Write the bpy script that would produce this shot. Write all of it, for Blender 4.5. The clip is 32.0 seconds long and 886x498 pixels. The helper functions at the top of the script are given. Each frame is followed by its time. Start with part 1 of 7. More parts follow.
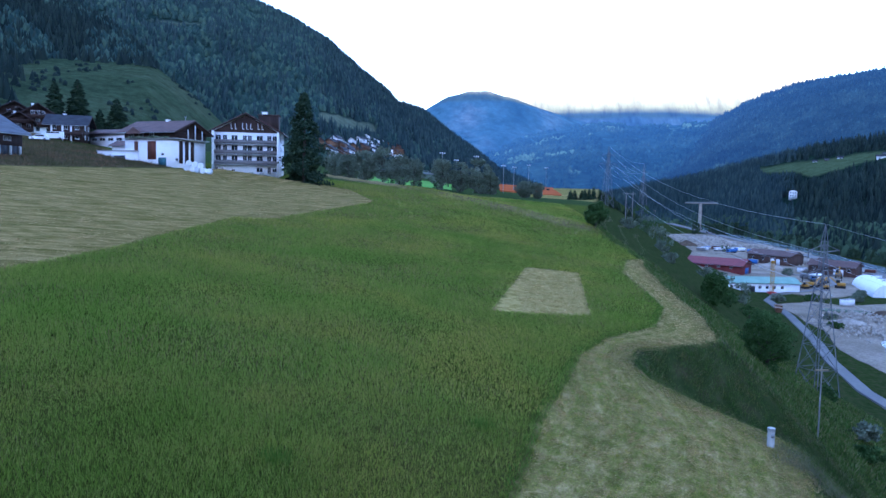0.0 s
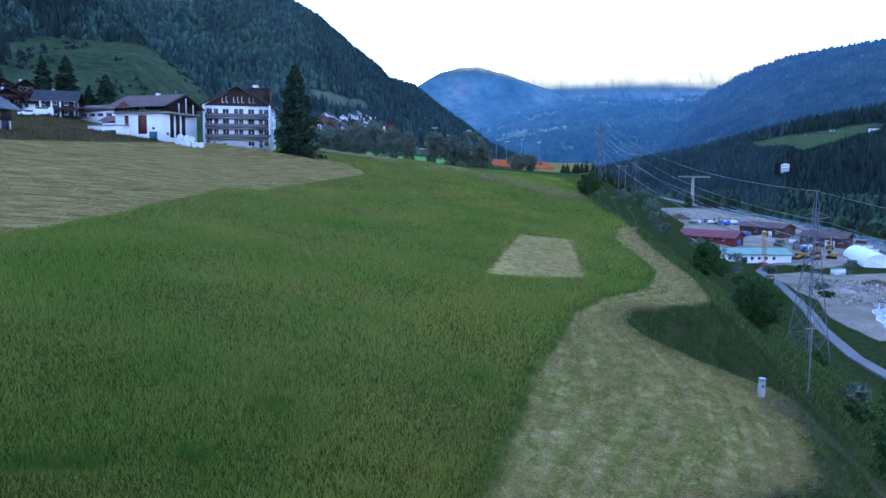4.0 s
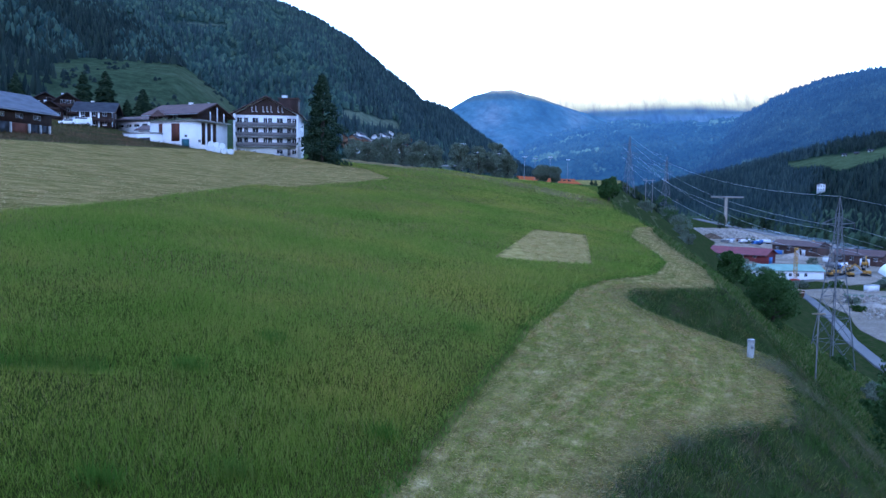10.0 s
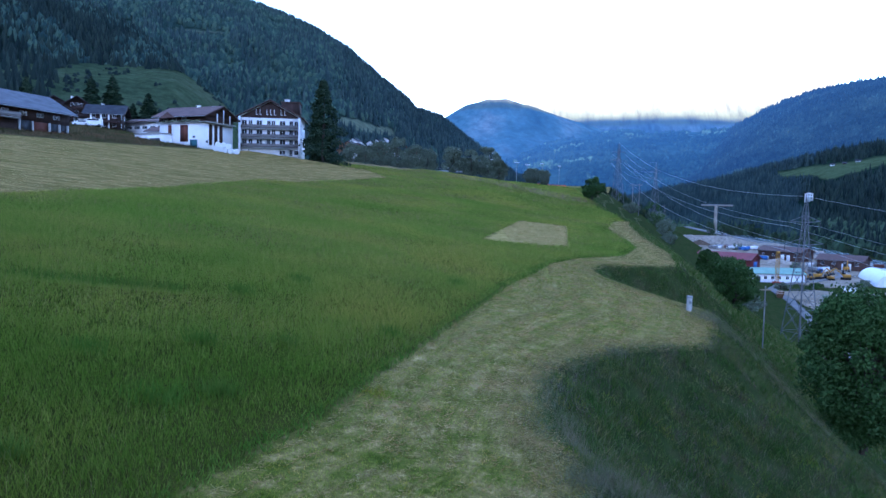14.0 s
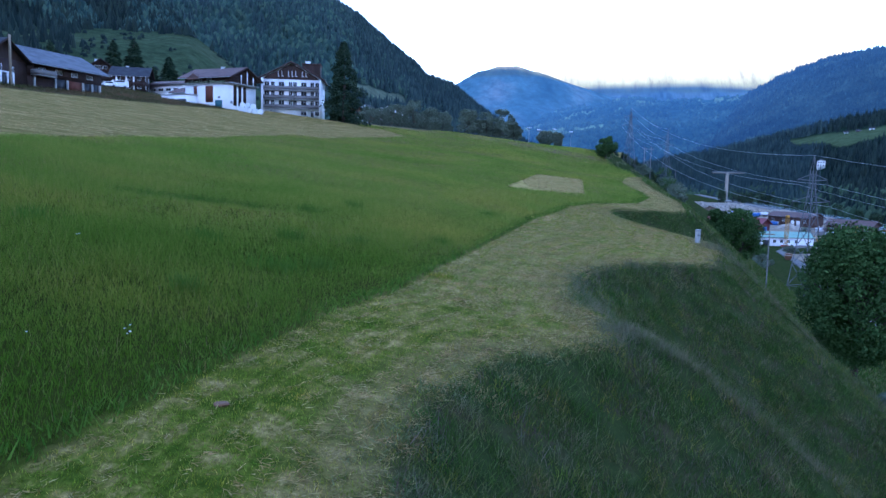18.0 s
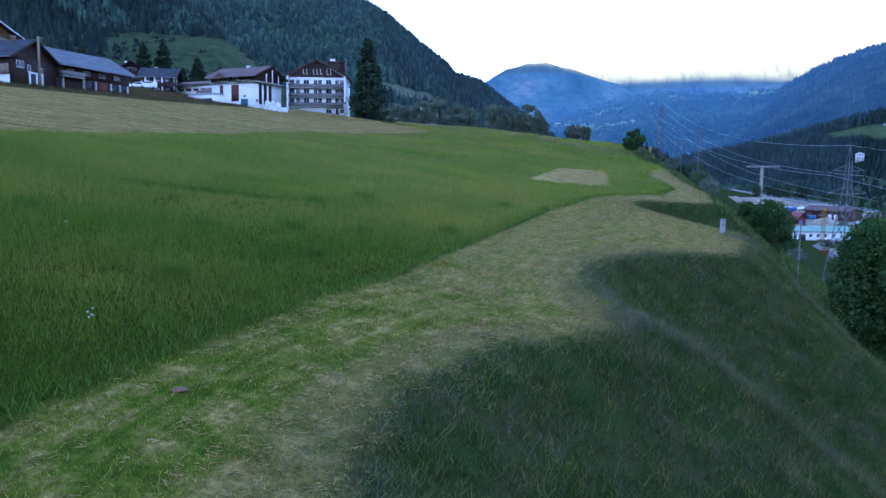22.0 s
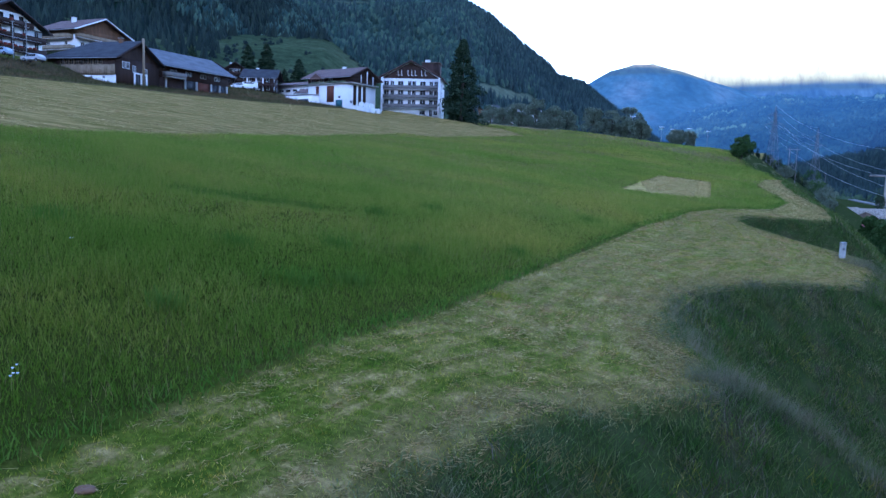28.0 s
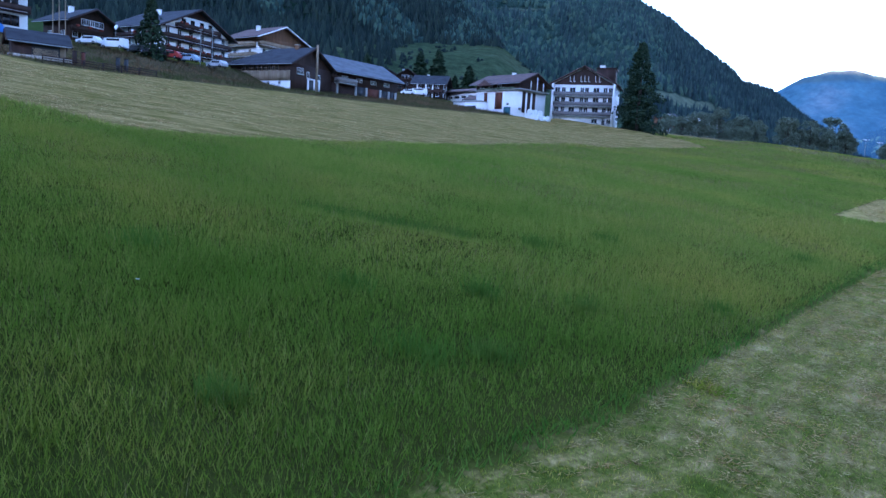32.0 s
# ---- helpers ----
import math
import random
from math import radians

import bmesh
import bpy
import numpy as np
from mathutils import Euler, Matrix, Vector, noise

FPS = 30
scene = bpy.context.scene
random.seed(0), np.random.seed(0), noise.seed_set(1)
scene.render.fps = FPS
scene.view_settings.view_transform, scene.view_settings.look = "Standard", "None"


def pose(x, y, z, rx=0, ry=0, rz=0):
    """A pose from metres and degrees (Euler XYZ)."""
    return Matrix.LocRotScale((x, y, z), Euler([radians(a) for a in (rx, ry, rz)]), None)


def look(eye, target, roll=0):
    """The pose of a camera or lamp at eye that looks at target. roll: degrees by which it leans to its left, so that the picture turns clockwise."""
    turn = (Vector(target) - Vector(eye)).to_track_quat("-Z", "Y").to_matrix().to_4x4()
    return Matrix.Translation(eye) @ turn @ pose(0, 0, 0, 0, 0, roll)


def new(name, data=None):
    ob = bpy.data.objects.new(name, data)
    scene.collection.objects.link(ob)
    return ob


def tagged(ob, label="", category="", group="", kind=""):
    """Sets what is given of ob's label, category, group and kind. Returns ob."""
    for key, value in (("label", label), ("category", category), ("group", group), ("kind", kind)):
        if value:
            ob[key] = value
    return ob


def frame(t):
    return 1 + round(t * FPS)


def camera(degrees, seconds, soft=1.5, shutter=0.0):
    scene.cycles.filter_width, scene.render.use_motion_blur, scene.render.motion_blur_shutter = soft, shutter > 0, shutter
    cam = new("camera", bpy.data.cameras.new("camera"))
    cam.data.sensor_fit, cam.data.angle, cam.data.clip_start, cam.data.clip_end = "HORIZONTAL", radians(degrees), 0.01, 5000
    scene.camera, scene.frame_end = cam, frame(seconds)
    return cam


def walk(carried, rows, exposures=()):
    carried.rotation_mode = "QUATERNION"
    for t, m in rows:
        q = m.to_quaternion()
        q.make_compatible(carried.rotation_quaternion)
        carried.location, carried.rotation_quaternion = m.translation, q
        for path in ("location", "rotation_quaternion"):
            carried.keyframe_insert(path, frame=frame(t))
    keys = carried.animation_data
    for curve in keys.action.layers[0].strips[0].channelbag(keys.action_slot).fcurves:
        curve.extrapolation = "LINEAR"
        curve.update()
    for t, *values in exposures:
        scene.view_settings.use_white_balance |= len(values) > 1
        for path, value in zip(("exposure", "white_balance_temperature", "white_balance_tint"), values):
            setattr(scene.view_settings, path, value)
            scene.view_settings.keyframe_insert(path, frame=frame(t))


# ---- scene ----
cam = camera(62.4, 32.0)
PATH = [
    (0, (-3.358, -6.571, 31.969), (-3.295, -4.577, 31.824), 1.3),
    (0.5, (-3.551, -7.098, 31.968), (-3.484, -5.107, 31.799), 1.4),
    (1, (-3.724, -7.347, 31.952), (-3.652, -5.356, 31.772), 1.4),
    (1.5, (-3.844, -7.447, 31.983), (-3.767, -5.457, 31.796), 1.3),
    (2, (-3.881, -7.492, 32.058), (-3.8, -5.503, 31.864), 1.2),
    (2.5, (-3.921, -7.514, 31.932), (-3.836, -5.526, 31.732), 1.1),
    (3, (-3.879, -7.518, 31.542), (-3.791, -5.53, 31.338), 1.0),
    (3.5, (-3.657, -7.282, 31.016), (-3.569, -5.294, 30.81), 0.8),
    (5.5, (-2.907, -6.703, 29.76), (-2.852, -4.713, 29.562), 0.8),
    (6, (-2.741, -6.584, 29.471), (-2.694, -4.594, 29.276), 0.8),
    (6.5, (-2.587, -6.54, 29.129), (-2.549, -4.549, 28.936), 0.9),
    (7, (-2.464, -6.434, 28.757), (-2.433, -4.444, 28.56), 1.0),
    (7.5, (-2.258, -6.583, 28.318), (-2.237, -4.593, 28.115), 1.0),
    (8, (-2.03, -6.978, 27.933), (-2.018, -4.987, 27.744), 0.9),
    (8.5, (-1.785, -7.553, 27.493), (-1.784, -5.56, 27.324), 0.9),
    (9, (-1.504, -8.236, 27.138), (-1.516, -6.242, 26.984), 0.9),
    (9.5, (-1.257, -8.966, 26.873), (-1.277, -6.972, 26.727), 0.9),
    (10, (-1.082, -9.774, 26.716), (-1.088, -7.779, 26.571), 0.9),
    (10.5, (-0.984, -10.6, 26.538), (-0.968, -8.606, 26.391), 1.0),
    (11, (-0.918, -11.653, 26.354), (-0.887, -9.659, 26.202), 1.0),
    (11.5, (-0.863, -12.74, 26.075), (-0.819, -10.746, 25.918), 0.9),
    (12, (-0.767, -14.018, 25.706), (-0.712, -12.025, 25.55), 0.9),
    (12.5, (-0.673, -15.542, 25.382), (-0.612, -13.548, 25.242), 0.9),
    (13, (-0.67, -17.09, 25.03), (-0.613, -15.095, 24.897), 0.9),
    (13.5, (-0.747, -18.695, 24.682), (-0.722, -16.699, 24.557), 1.1),
    (15.5, (-1.337, -24.927, 23.453), (-1.338, -22.931, 23.333), 1.4),
    (16, (-1.608, -25.968, 23.105), (-1.608, -23.972, 22.984), 1.4),
    (16.5, (-1.952, -26.646, 22.738), (-1.954, -24.651, 22.595), 1.5),
    (17, (-2.313, -27.039, 22.435), (-2.321, -25.046, 22.261), 1.5),
    (17.5, (-2.656, -27.202, 22.109), (-2.668, -25.211, 21.916), 1.5),
    (18, (-2.9, -27.171, 21.816), (-2.913, -25.182, 21.609), 1.4),
    (18.5, (-3.039, -27.056, 21.516), (-3.042, -25.068, 21.299), 1.2),
    (19, (-3.041, -26.915, 21.24), (-3.033, -24.928, 21.013), 0.9),
    (19.5, (-2.936, -26.736, 21.073), (-2.922, -24.75, 20.839), 0.7),
    (20, (-2.754, -26.458, 21.035), (-2.737, -24.472, 20.801), 0.6),
    (20.5, (-2.498, -26.271, 21.089), (-2.479, -24.285, 20.857), 0.5),
    (21, (-2.221, -26.162, 21.156), (-2.208, -24.175, 20.929), 0.5),
    (21.5, (-1.91, -26.043, 21.181), (-1.919, -24.056, 20.96), 0.5),
    (22, (-1.583, -25.953, 21.187), (-1.68, -23.967, 20.974), 0.7),
    (22.5, (-1.23, -25.896, 21.181), (-1.452, -23.919, 20.973), 1.1),
    (23, (-0.935, -25.865, 21.165), (-1.225, -23.896, 20.963), 1.6),
    (23.5, (-0.663, -25.864, 21.169), (-0.972, -23.896, 20.99), 1.8),
    (24, (-0.458, -25.652, 21.183), (-0.778, -23.687, 20.999), 1.8),
    (24.5, (-0.293, -25.298, 21.233), (-0.628, -23.336, 21.038), 1.8),
    (25, (-0.193, -24.877, 21.291), (-0.534, -22.917, 21.091), 1.8),
    (25.5, (-0.132, -24.36, 21.362), (-0.477, -22.401, 21.157), 1.9),
    (27.5, (-0.142, -21.799, 21.73), (-0.499, -19.843, 21.515), 1.8),
    (28, (-0.241, -21.055, 21.82), (-0.599, -19.099, 21.605), 1.8),
    (28.5, (-0.406, -20.198, 21.862), (-0.766, -18.243, 21.648), 1.9),
    (29, (-0.598, -19.368, 21.918), (-0.988, -17.418, 21.706), 2.0),
    (29.5, (-0.771, -18.532, 21.99), (-1.257, -16.603, 21.78), 2.3),
    (30, (-0.975, -17.586, 22.048), (-1.583, -15.692, 21.84), 2.7),
    (30.5, (-1.254, -16.555, 22.118), (-1.959, -14.695, 21.91), 3.1),
    (31, (-1.567, -15.507, 22.21), (-2.301, -13.658, 21.998), 3.4),
    (31.5, (-1.931, -14.366, 22.345), (-2.689, -12.528, 22.131), 3.4),
    (32, (-2.285, -13.249, 22.506), (-3.066, -11.421, 22.29), 3.4),
]
walk(cam, [(t, look(eye, target, roll)) for t, eye, target, roll in PATH])

# ---------------------------------------------------------------- light
SUN_ELEV, SUN_AZ = 4.0, 187.0          # degrees; azimuth clockwise from +y
scene.view_settings.exposure = 3.4
scene.view_settings.use_white_balance = True
scene.view_settings.white_balance_temperature, scene.view_settings.white_balance_tint = 5080, 36
world = bpy.data.worlds.new("dusk_sky")
scene.world = world
world.use_nodes = True
wn, wl = world.node_tree.nodes, world.node_tree.links
sky = wn.new("ShaderNodeTexSky")
sky.sky_type, sky.sun_disc = "NISHITA", False
sky.sun_elevation, sky.sun_rotation = radians(SUN_ELEV), radians(SUN_AZ)
sky.altitude, sky.air_density, sky.dust_density, sky.ozone_density = 1400, 1.0, 0.8, 1.3
bg = wn["Background"]
bg.inputs["Strength"].default_value = 0.15
wl.new(sky.outputs[0], bg.inputs["Color"])
sun_data = bpy.data.lights.new("sun", "SUN")
sun_data.energy, sun_data.angle, sun_data.color = 4.5, radians(0.3), (1.0, 0.72, 0.38)
sun = new("sun", sun_data)
a, e = radians(SUN_AZ), radians(SUN_ELEV)
sun_dir = Vector((math.sin(a) * math.cos(e), math.cos(a) * math.cos(e), math.sin(e)))
sun.matrix_world = look((0, 0, 300), Vector((0, 0, 300)) - sun_dir)

# ---------------------------------------------------------------- materials
def node_mat(name, rough=0.8, metal=0.0, spec=0.3):
    m = bpy.data.materials.new(name)
    m.use_nodes = True
    b = m.node_tree.nodes["Principled BSDF"]
    b.inputs["Roughness"].default_value, b.inputs["Metallic"].default_value = rough, metal
    b.inputs["Specular IOR Level"].default_value = spec
    return m, m.node_tree.nodes, m.node_tree.links, b


def tex(n, l, kind, scale, detail=4, vec=None, rough=0.55):
    t = n.new("ShaderNodeTex" + kind)
    t.inputs["Scale"].default_value = scale
    if "Detail" in t.inputs:
        t.inputs["Detail"].default_value = detail
    if kind == "Noise":
        t.inputs["Roughness"].default_value = rough
    if vec is not None:
        l.new(vec, t.inputs["Vector"])
    return t


def ramp(n, l, src, stops):
    r = n.new("ShaderNodeValToRGB")
    e = r.color_ramp.elements
    while len(e) < len(stops):
        e.new(0.5)
    for i, (p, c) in enumerate(stops):
        e[i].position = p
        e[i].color = (c[0], c[1], c[2], 1) if isinstance(c, tuple) else (c, c, c, 1)
    l.new(src, r.inputs[0])
    return r.outputs[0]


def mix(n, l, fac, a, b, mode="MIX"):
    m = n.new("ShaderNodeMix")
    m.data_type, m.blend_type = "RGBA", mode
    for sock, v in ((m.inputs["Factor"], fac), (m.inputs["A"], a), (m.inputs["B"], b)):
        if isinstance(v, (int, float)):
            sock.default_value = v if sock.name == "Factor" else (v, v, v, 1)
        elif isinstance(v, tuple):
            sock.default_value = (*v, 1)
        else:
            l.new(v, sock)
    return m.outputs["Result"]


def calc(n, l, op, a, b=0.0, c=None):
    m = n.new("ShaderNodeMath")
    m.operation = op
    for i, v in enumerate((a, b) if c is None else (a, b, c)):
        if isinstance(v, (int, float)):
            m.inputs[i].default_value = v
        else:
            l.new(v, m.inputs[i])
    return m.outputs[0]


def coords(n, l, scale=(1, 1, 1), kind="Object", rot=(0, 0, 0)):
    c, m = n.new("ShaderNodeTexCoord"), n.new("ShaderNodeMapping")
    m.inputs["Scale"].default_value, m.inputs["Rotation"].default_value = scale, rot
    l.new(c.outputs[kind], m.inputs["Vector"])
    return m.outputs[0]


def streaks(n, l, angle, along, across):
    """Coordinates turned by an angle and drawn out: a noise of scale 1 then has cells of along by across metres."""
    c, m = n.new("ShaderNodeTexCoord"), n.new("ShaderNodeMapping")
    m.vector_type = "TEXTURE"
    m.inputs["Rotation"].default_value, m.inputs["Scale"].default_value = (0, 0, radians(angle)), (along, across, across)
    l.new(c.outputs["Object"], m.inputs["Vector"])
    return m.outputs[0]


def bump(n, l, b, height, strength=0.4, dist=0.05):
    k = n.new("ShaderNodeBump")
    k.inputs["Strength"].default_value, k.inputs["Distance"].default_value = strength, dist
    l.new(height, k.inputs["Height"])
    l.new(k.outputs[0], b.inputs["Normal"])


def surface(name, c1, c2, scale=4.0, rough=0.8, metal=0.0, spec=0.2, stretch=(1, 1, 1), fine=40.0, bumps=0.3, dist=0.02, stain=0.35):
    """A plain painted, plastered or earthy surface: two tones at a large scale, grain and relief at a small one."""
    m, n, l, b = node_mat(name, rough, metal, spec)
    v = coords(n, l, stretch)
    big, small = tex(n, l, "Noise", scale, 5, v), tex(n, l, "Noise", fine, 3, v)
    base = ramp(n, l, big.outputs[0], [(0.3, c1), (0.72, c2)])
    col = mix(n, l, stain, base, ramp(n, l, small.outputs[0], [(0.25, 0.45), (0.75, 1.3)]), "MULTIPLY")
    l.new(col, b.inputs["Base Color"])
    l.new(ramp(n, l, small.outputs[0], [(0.2, max(0, rough - 0.12)), (0.8, min(1, rough + 0.1))]), b.inputs["Roughness"])
    if bumps:
        bump(n, l, b, small.outputs[0], bumps, dist)
    return m


PLASTER = surface("white_plaster", (0.7, 0.71, 0.72), (0.85, 0.85, 0.84), 0.35, 0.9, stain=0.22)
DARKWOOD = surface("dark_stained_timber", (0.026, 0.015, 0.012), (0.055, 0.031, 0.024), 1.2, 0.7, stretch=(1, 1, 0.2), fine=14)
BROWNWOOD = surface("brown_timber", (0.11, 0.055, 0.03), (0.2, 0.105, 0.055), 1.2, 0.7, stretch=(1, 1, 0.2), fine=14)
SITEWOOD = surface("dark_red_brown_boards", (0.055, 0.032, 0.026), (0.1, 0.058, 0.045), 1.0, 0.75, stretch=(1, 1, 0.2), fine=10)
PALEWOOD = surface("weathered_timber", (0.2, 0.15, 0.1), (0.33, 0.26, 0.18), 1.0, 0.75, stretch=(1, 1, 0.25), fine=14)
GREYWOOD = surface("grey_balcony_boards", (0.14, 0.135, 0.13), (0.24, 0.225, 0.215), 1.0, 0.8, stretch=(0.3, 0.3, 2), fine=14)
REDWOOD = surface("red_brown_shutter", (0.09, 0.028, 0.018), (0.14, 0.05, 0.03), 1.0, 0.65, stretch=(1, 1, 0.2), fine=14)
BLUEROOF = surface("grey_blue_sheet_roof", (0.06, 0.068, 0.082), (0.12, 0.13, 0.15), 0.5, 0.7, stretch=(1, 1, 3), fine=9, bumps=0.5)
SLATE = surface("grey_slate_roof", (0.022, 0.024, 0.03), (0.05, 0.055, 0.064), 0.5, 0.8, stretch=(1, 1, 3), fine=9, bumps=0.5)
BROWNROOF = surface("brown_fibre_roof", (0.085, 0.048, 0.042), (0.15, 0.088, 0.075), 0.5, 0.7, stretch=(1, 1, 3), fine=9, bumps=0.5)
CONCRETE = surface("concrete", (0.3, 0.3, 0.29), (0.45, 0.45, 0.43), 0.6, 0.9, fine=18)
METAL = surface("galvanised_steel", (0.2, 0.21, 0.22), (0.34, 0.35, 0.36), 2, 0.5, metal=0.7, fine=30)
PYLONSTEEL = surface("weathered_lattice_steel", (0.1, 0.105, 0.11), (0.17, 0.175, 0.185), 2, 0.75, metal=0.0, fine=30)
CABLE = surface("aluminium_cable", (0.42, 0.44, 0.46), (0.52, 0.54, 0.56), 2, 0.6, metal=0.0, fine=10, bumps=0)
WHITEPAINT = surface("white_paint", (0.7, 0.72, 0.75), (0.82, 0.83, 0.84), 1, 0.5, fine=20, bumps=0.05, stain=0.15)
REDROOF = surface("red_sheet_roof", (0.16, 0.022, 0.028), (0.24, 0.035, 0.04), 0.4, 0.55, fine=8)
REDWALL = surface("dark_red_boards", (0.11, 0.02, 0.022), (0.17, 0.032, 0.03), 0.5, 0.7, stretch=(1, 1, 0.2), fine=10)
TEALROOF = surface("pale_teal_sheet_roof", (0.15, 0.29, 0.22), (0.22, 0.37, 0.29), 0.3, 0.5, fine=6)
YELLOWPAINT = surface("yellow_machine_paint", (0.36, 0.18, 0.03), (0.48, 0.25, 0.045), 1, 0.5, fine=15)
BLUEPAINT = surface("blue_paint", (0.04, 0.12, 0.35), (0.07, 0.2, 0.5), 1, 0.5, fine=15)
REDPAINT = surface("red_paint", (0.3, 0.03, 0.025), (0.42, 0.05, 0.04), 1, 0.45, fine=15, bumps=0.05)
DARKPAINT = surface("dark_paint", (0.02, 0.025, 0.03), (0.05, 0.055, 0.06), 1, 0.4, fine=15, bumps=0.05)
TEALDOOR = surface("teal_door_paint", (0.02, 0.09, 0.11), (0.04, 0.13, 0.15), 1, 0.5, fine=15)
RUBBER = surface("tyre_rubber", (0.012, 0.012, 0.012), (0.025, 0.025, 0.025), 3, 0.85, fine=30)
WRAP = surface("white_bale_film", (0.62, 0.66, 0.68), (0.8, 0.83, 0.84), 2, 0.35, fine=12, bumps=0.5, dist=0.05)
CLAY = surface("red_clay_court", (0.34, 0.085, 0.03), (0.44, 0.12, 0.045), 0.1, 1.0, spec=0.0, fine=2)
TURF = surface("sports_turf", (0.1, 0.25, 0.05), (0.16, 0.33, 0.08), 0.05, 1.0, spec=0.0, fine=1.5)
ASPHALT = surface("pale_asphalt", (0.14, 0.14, 0.14), (0.24, 0.23, 0.21), 0.06, 0.95, spec=0.05, fine=2.5)
GRAVEL = surface("pale_gravel", (0.17, 0.14, 0.1), (0.38, 0.32, 0.25), 0.05, 1.0, spec=0.0, fine=1.2, bumps=0.8, dist=0.4, stain=0.6)
EARTH = surface("brown_earth", (0.07, 0.05, 0.035), (0.16, 0.115, 0.08), 0.3, 0.95, fine=2, bumps=0.8, dist=0.3, spec=0.0)
ROCK = surface("broken_rock", (0.22, 0.19, 0.155), (0.46, 0.41, 0.34), 0.4, 1.0, fine=3, bumps=0.8, dist=0.2, spec=0.0)
WATER = surface("river_water", (0.12, 0.16, 0.18), (0.2, 0.24, 0.26), 0.05, 0.15, fine=1.5, bumps=0.2, dist=0.1, spec=0.5)
FLOWERS = surface("red_geraniums", (0.1, 0.03, 0.02), (0.24, 0.045, 0.03), 6, 0.8, fine=20)
BARK = surface("bark", (0.035, 0.028, 0.022), (0.08, 0.065, 0.05), 3, 0.95, stretch=(1, 1, 0.3), fine=14, bumps=0.8)
HAY = surface("dry_hay", (0.2, 0.17, 0.09), (0.36, 0.31, 0.18), 3, 0.95, fine=25, bumps=0.6)


def foliage(name, c1, c2, c3, scale=0.5):
    m, n, l, b = node_mat(name, 0.85, 0, 0.05)
    g = n.new("ShaderNodeNewGeometry")
    v = coords(n, l)
    big = tex(n, l, "Noise", scale, 3, v)
    col = ramp(n, l, g.outputs["Random Per Island"], [(0.0, c1), (0.55, c2), (1.0, c3)])
    col = mix(n, l, 0.5, col, ramp(n, l, big.outputs[0], [(0.3, 0.55), (0.7, 1.35)]), "MULTIPLY")
    l.new(col, b.inputs["Base Color"])
    return m


SPRUCE = foliage("spruce_needles", (0.014, 0.028, 0.017), (0.025, 0.046, 0.026), (0.045, 0.072, 0.038))
LEAF = foliage("broad_leaves", (0.025, 0.06, 0.016), (0.042, 0.09, 0.024), (0.07, 0.125, 0.04))
GREYLEAF = foliage("grey_green_leaves", (0.085, 0.115, 0.075), (0.125, 0.16, 0.11), (0.18, 0.21, 0.155))
# bluish FARFOREST and FARMIX carry distance haze in their base colour
FARFOREST = foliage("hazy_far_spruces", (0.016, 0.03, 0.031), (0.026, 0.047, 0.046), (0.044, 0.07, 0.058), 0.01)
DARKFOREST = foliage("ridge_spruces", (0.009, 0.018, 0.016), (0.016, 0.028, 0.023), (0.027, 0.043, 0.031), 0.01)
FARMIX = foliage("hazy_far_mixed_wood", (0.018, 0.04, 0.036), (0.032, 0.064, 0.05), (0.06, 0.1, 0.066), 0.01)
RIVERWOOD = foliage("riverside_alder_leaves", (0.03, 0.055, 0.03), (0.042, 0.072, 0.038), (0.06, 0.095, 0.05), 0.02)

m, n, l, b = node_mat("window_glass", 0.08, 0.0, 0.35)
b.inputs["Base Color"].default_value = (0.02, 0.024, 0.03, 1)
l.new(ramp(n, l, tex(n, l, "Noise", 0.8, 2, coords(n, l)).outputs[0], [(0.45, (0.01, 0.012, 0.015)), (0.7, (0.05, 0.06, 0.07))]), b.inputs["Base Color"])
GLASS = m

# ---------------------------------------------------------------- the lie of the land
SHOULDER = [(-4, -90), (-4, -30), (-4.2, -14), (-3.8, -8.5), (-1.3, -3.1), (3.5, 1.3), (4.1, 3.5), (3.2, 8), (3.6, 12), (5.4, 17.5), (9.9, 23.2),
            (17, 27.8), (20.3, 36), (21.5, 41), (17.6, 47), (15.2, 52), (14.9, 56.3), (17, 60.8), (28.2, 68), (30.5, 79.5), (31.3, 95), (33, 110),
            (34.9, 117), (33, 135), (34, 153), (36, 170), (60, 260), (95, 400), (135, 560), (180, 900)]
MOWN_EDGE = [(-10.5, -90), (-10.5, -15), (-9.4, -9.9), (-6.8, -0.1), (-5.2, 3.5), (-3, 12), (-0.6, 20.5), (2.4, 31), (5, 40), (8, 48), (11, 56.5),
             (14.7, 63), (22.2, 71), (26.5, 81), (27.3, 92), (27.5, 103), (31.5, 115), (36, 119), (60, 200)]
HAYFIELD = [(-125, 18), (-57.7, 26.4), (-45.7, 27), (-42, 36), (-38.5, 57), (-36.7, 67), (-35.2, 80), (-34, 91), (-32, 107), (-27, 111), (-22.3, 127),
            (-13.2, 154), (-20.6, 172), (-32, 178), (-57, 174), (-61, 166), (-69, 147), (-77, 126), (-85, 105), (-88, 88), (-90, 72), (-92, 57), (-125, 48)]
FALLOW = [(-125, 48.5), (-92, 57.5), (-90.5, 72), (-88.5, 88), (-85.5, 105), (-77.5, 126), (-69.5, 147), (-62, 165.5), (-60, 176), (-76, 177), (-84, 188), (-100, 210), (-130, 235), (-126, 170), (-114, 130), (-108, 108), (-116, 96), (-125, 85)]
VILLAGE_BANK = [(-114, -90), (-112, 40), (-107, 70), (-104, 95), (-99, 112), (-95, 130), (-88, 150), (-80, 178), (-82, 260)]
FURROW = [(-23.4, 18.2), (-15.5, 21.0)]
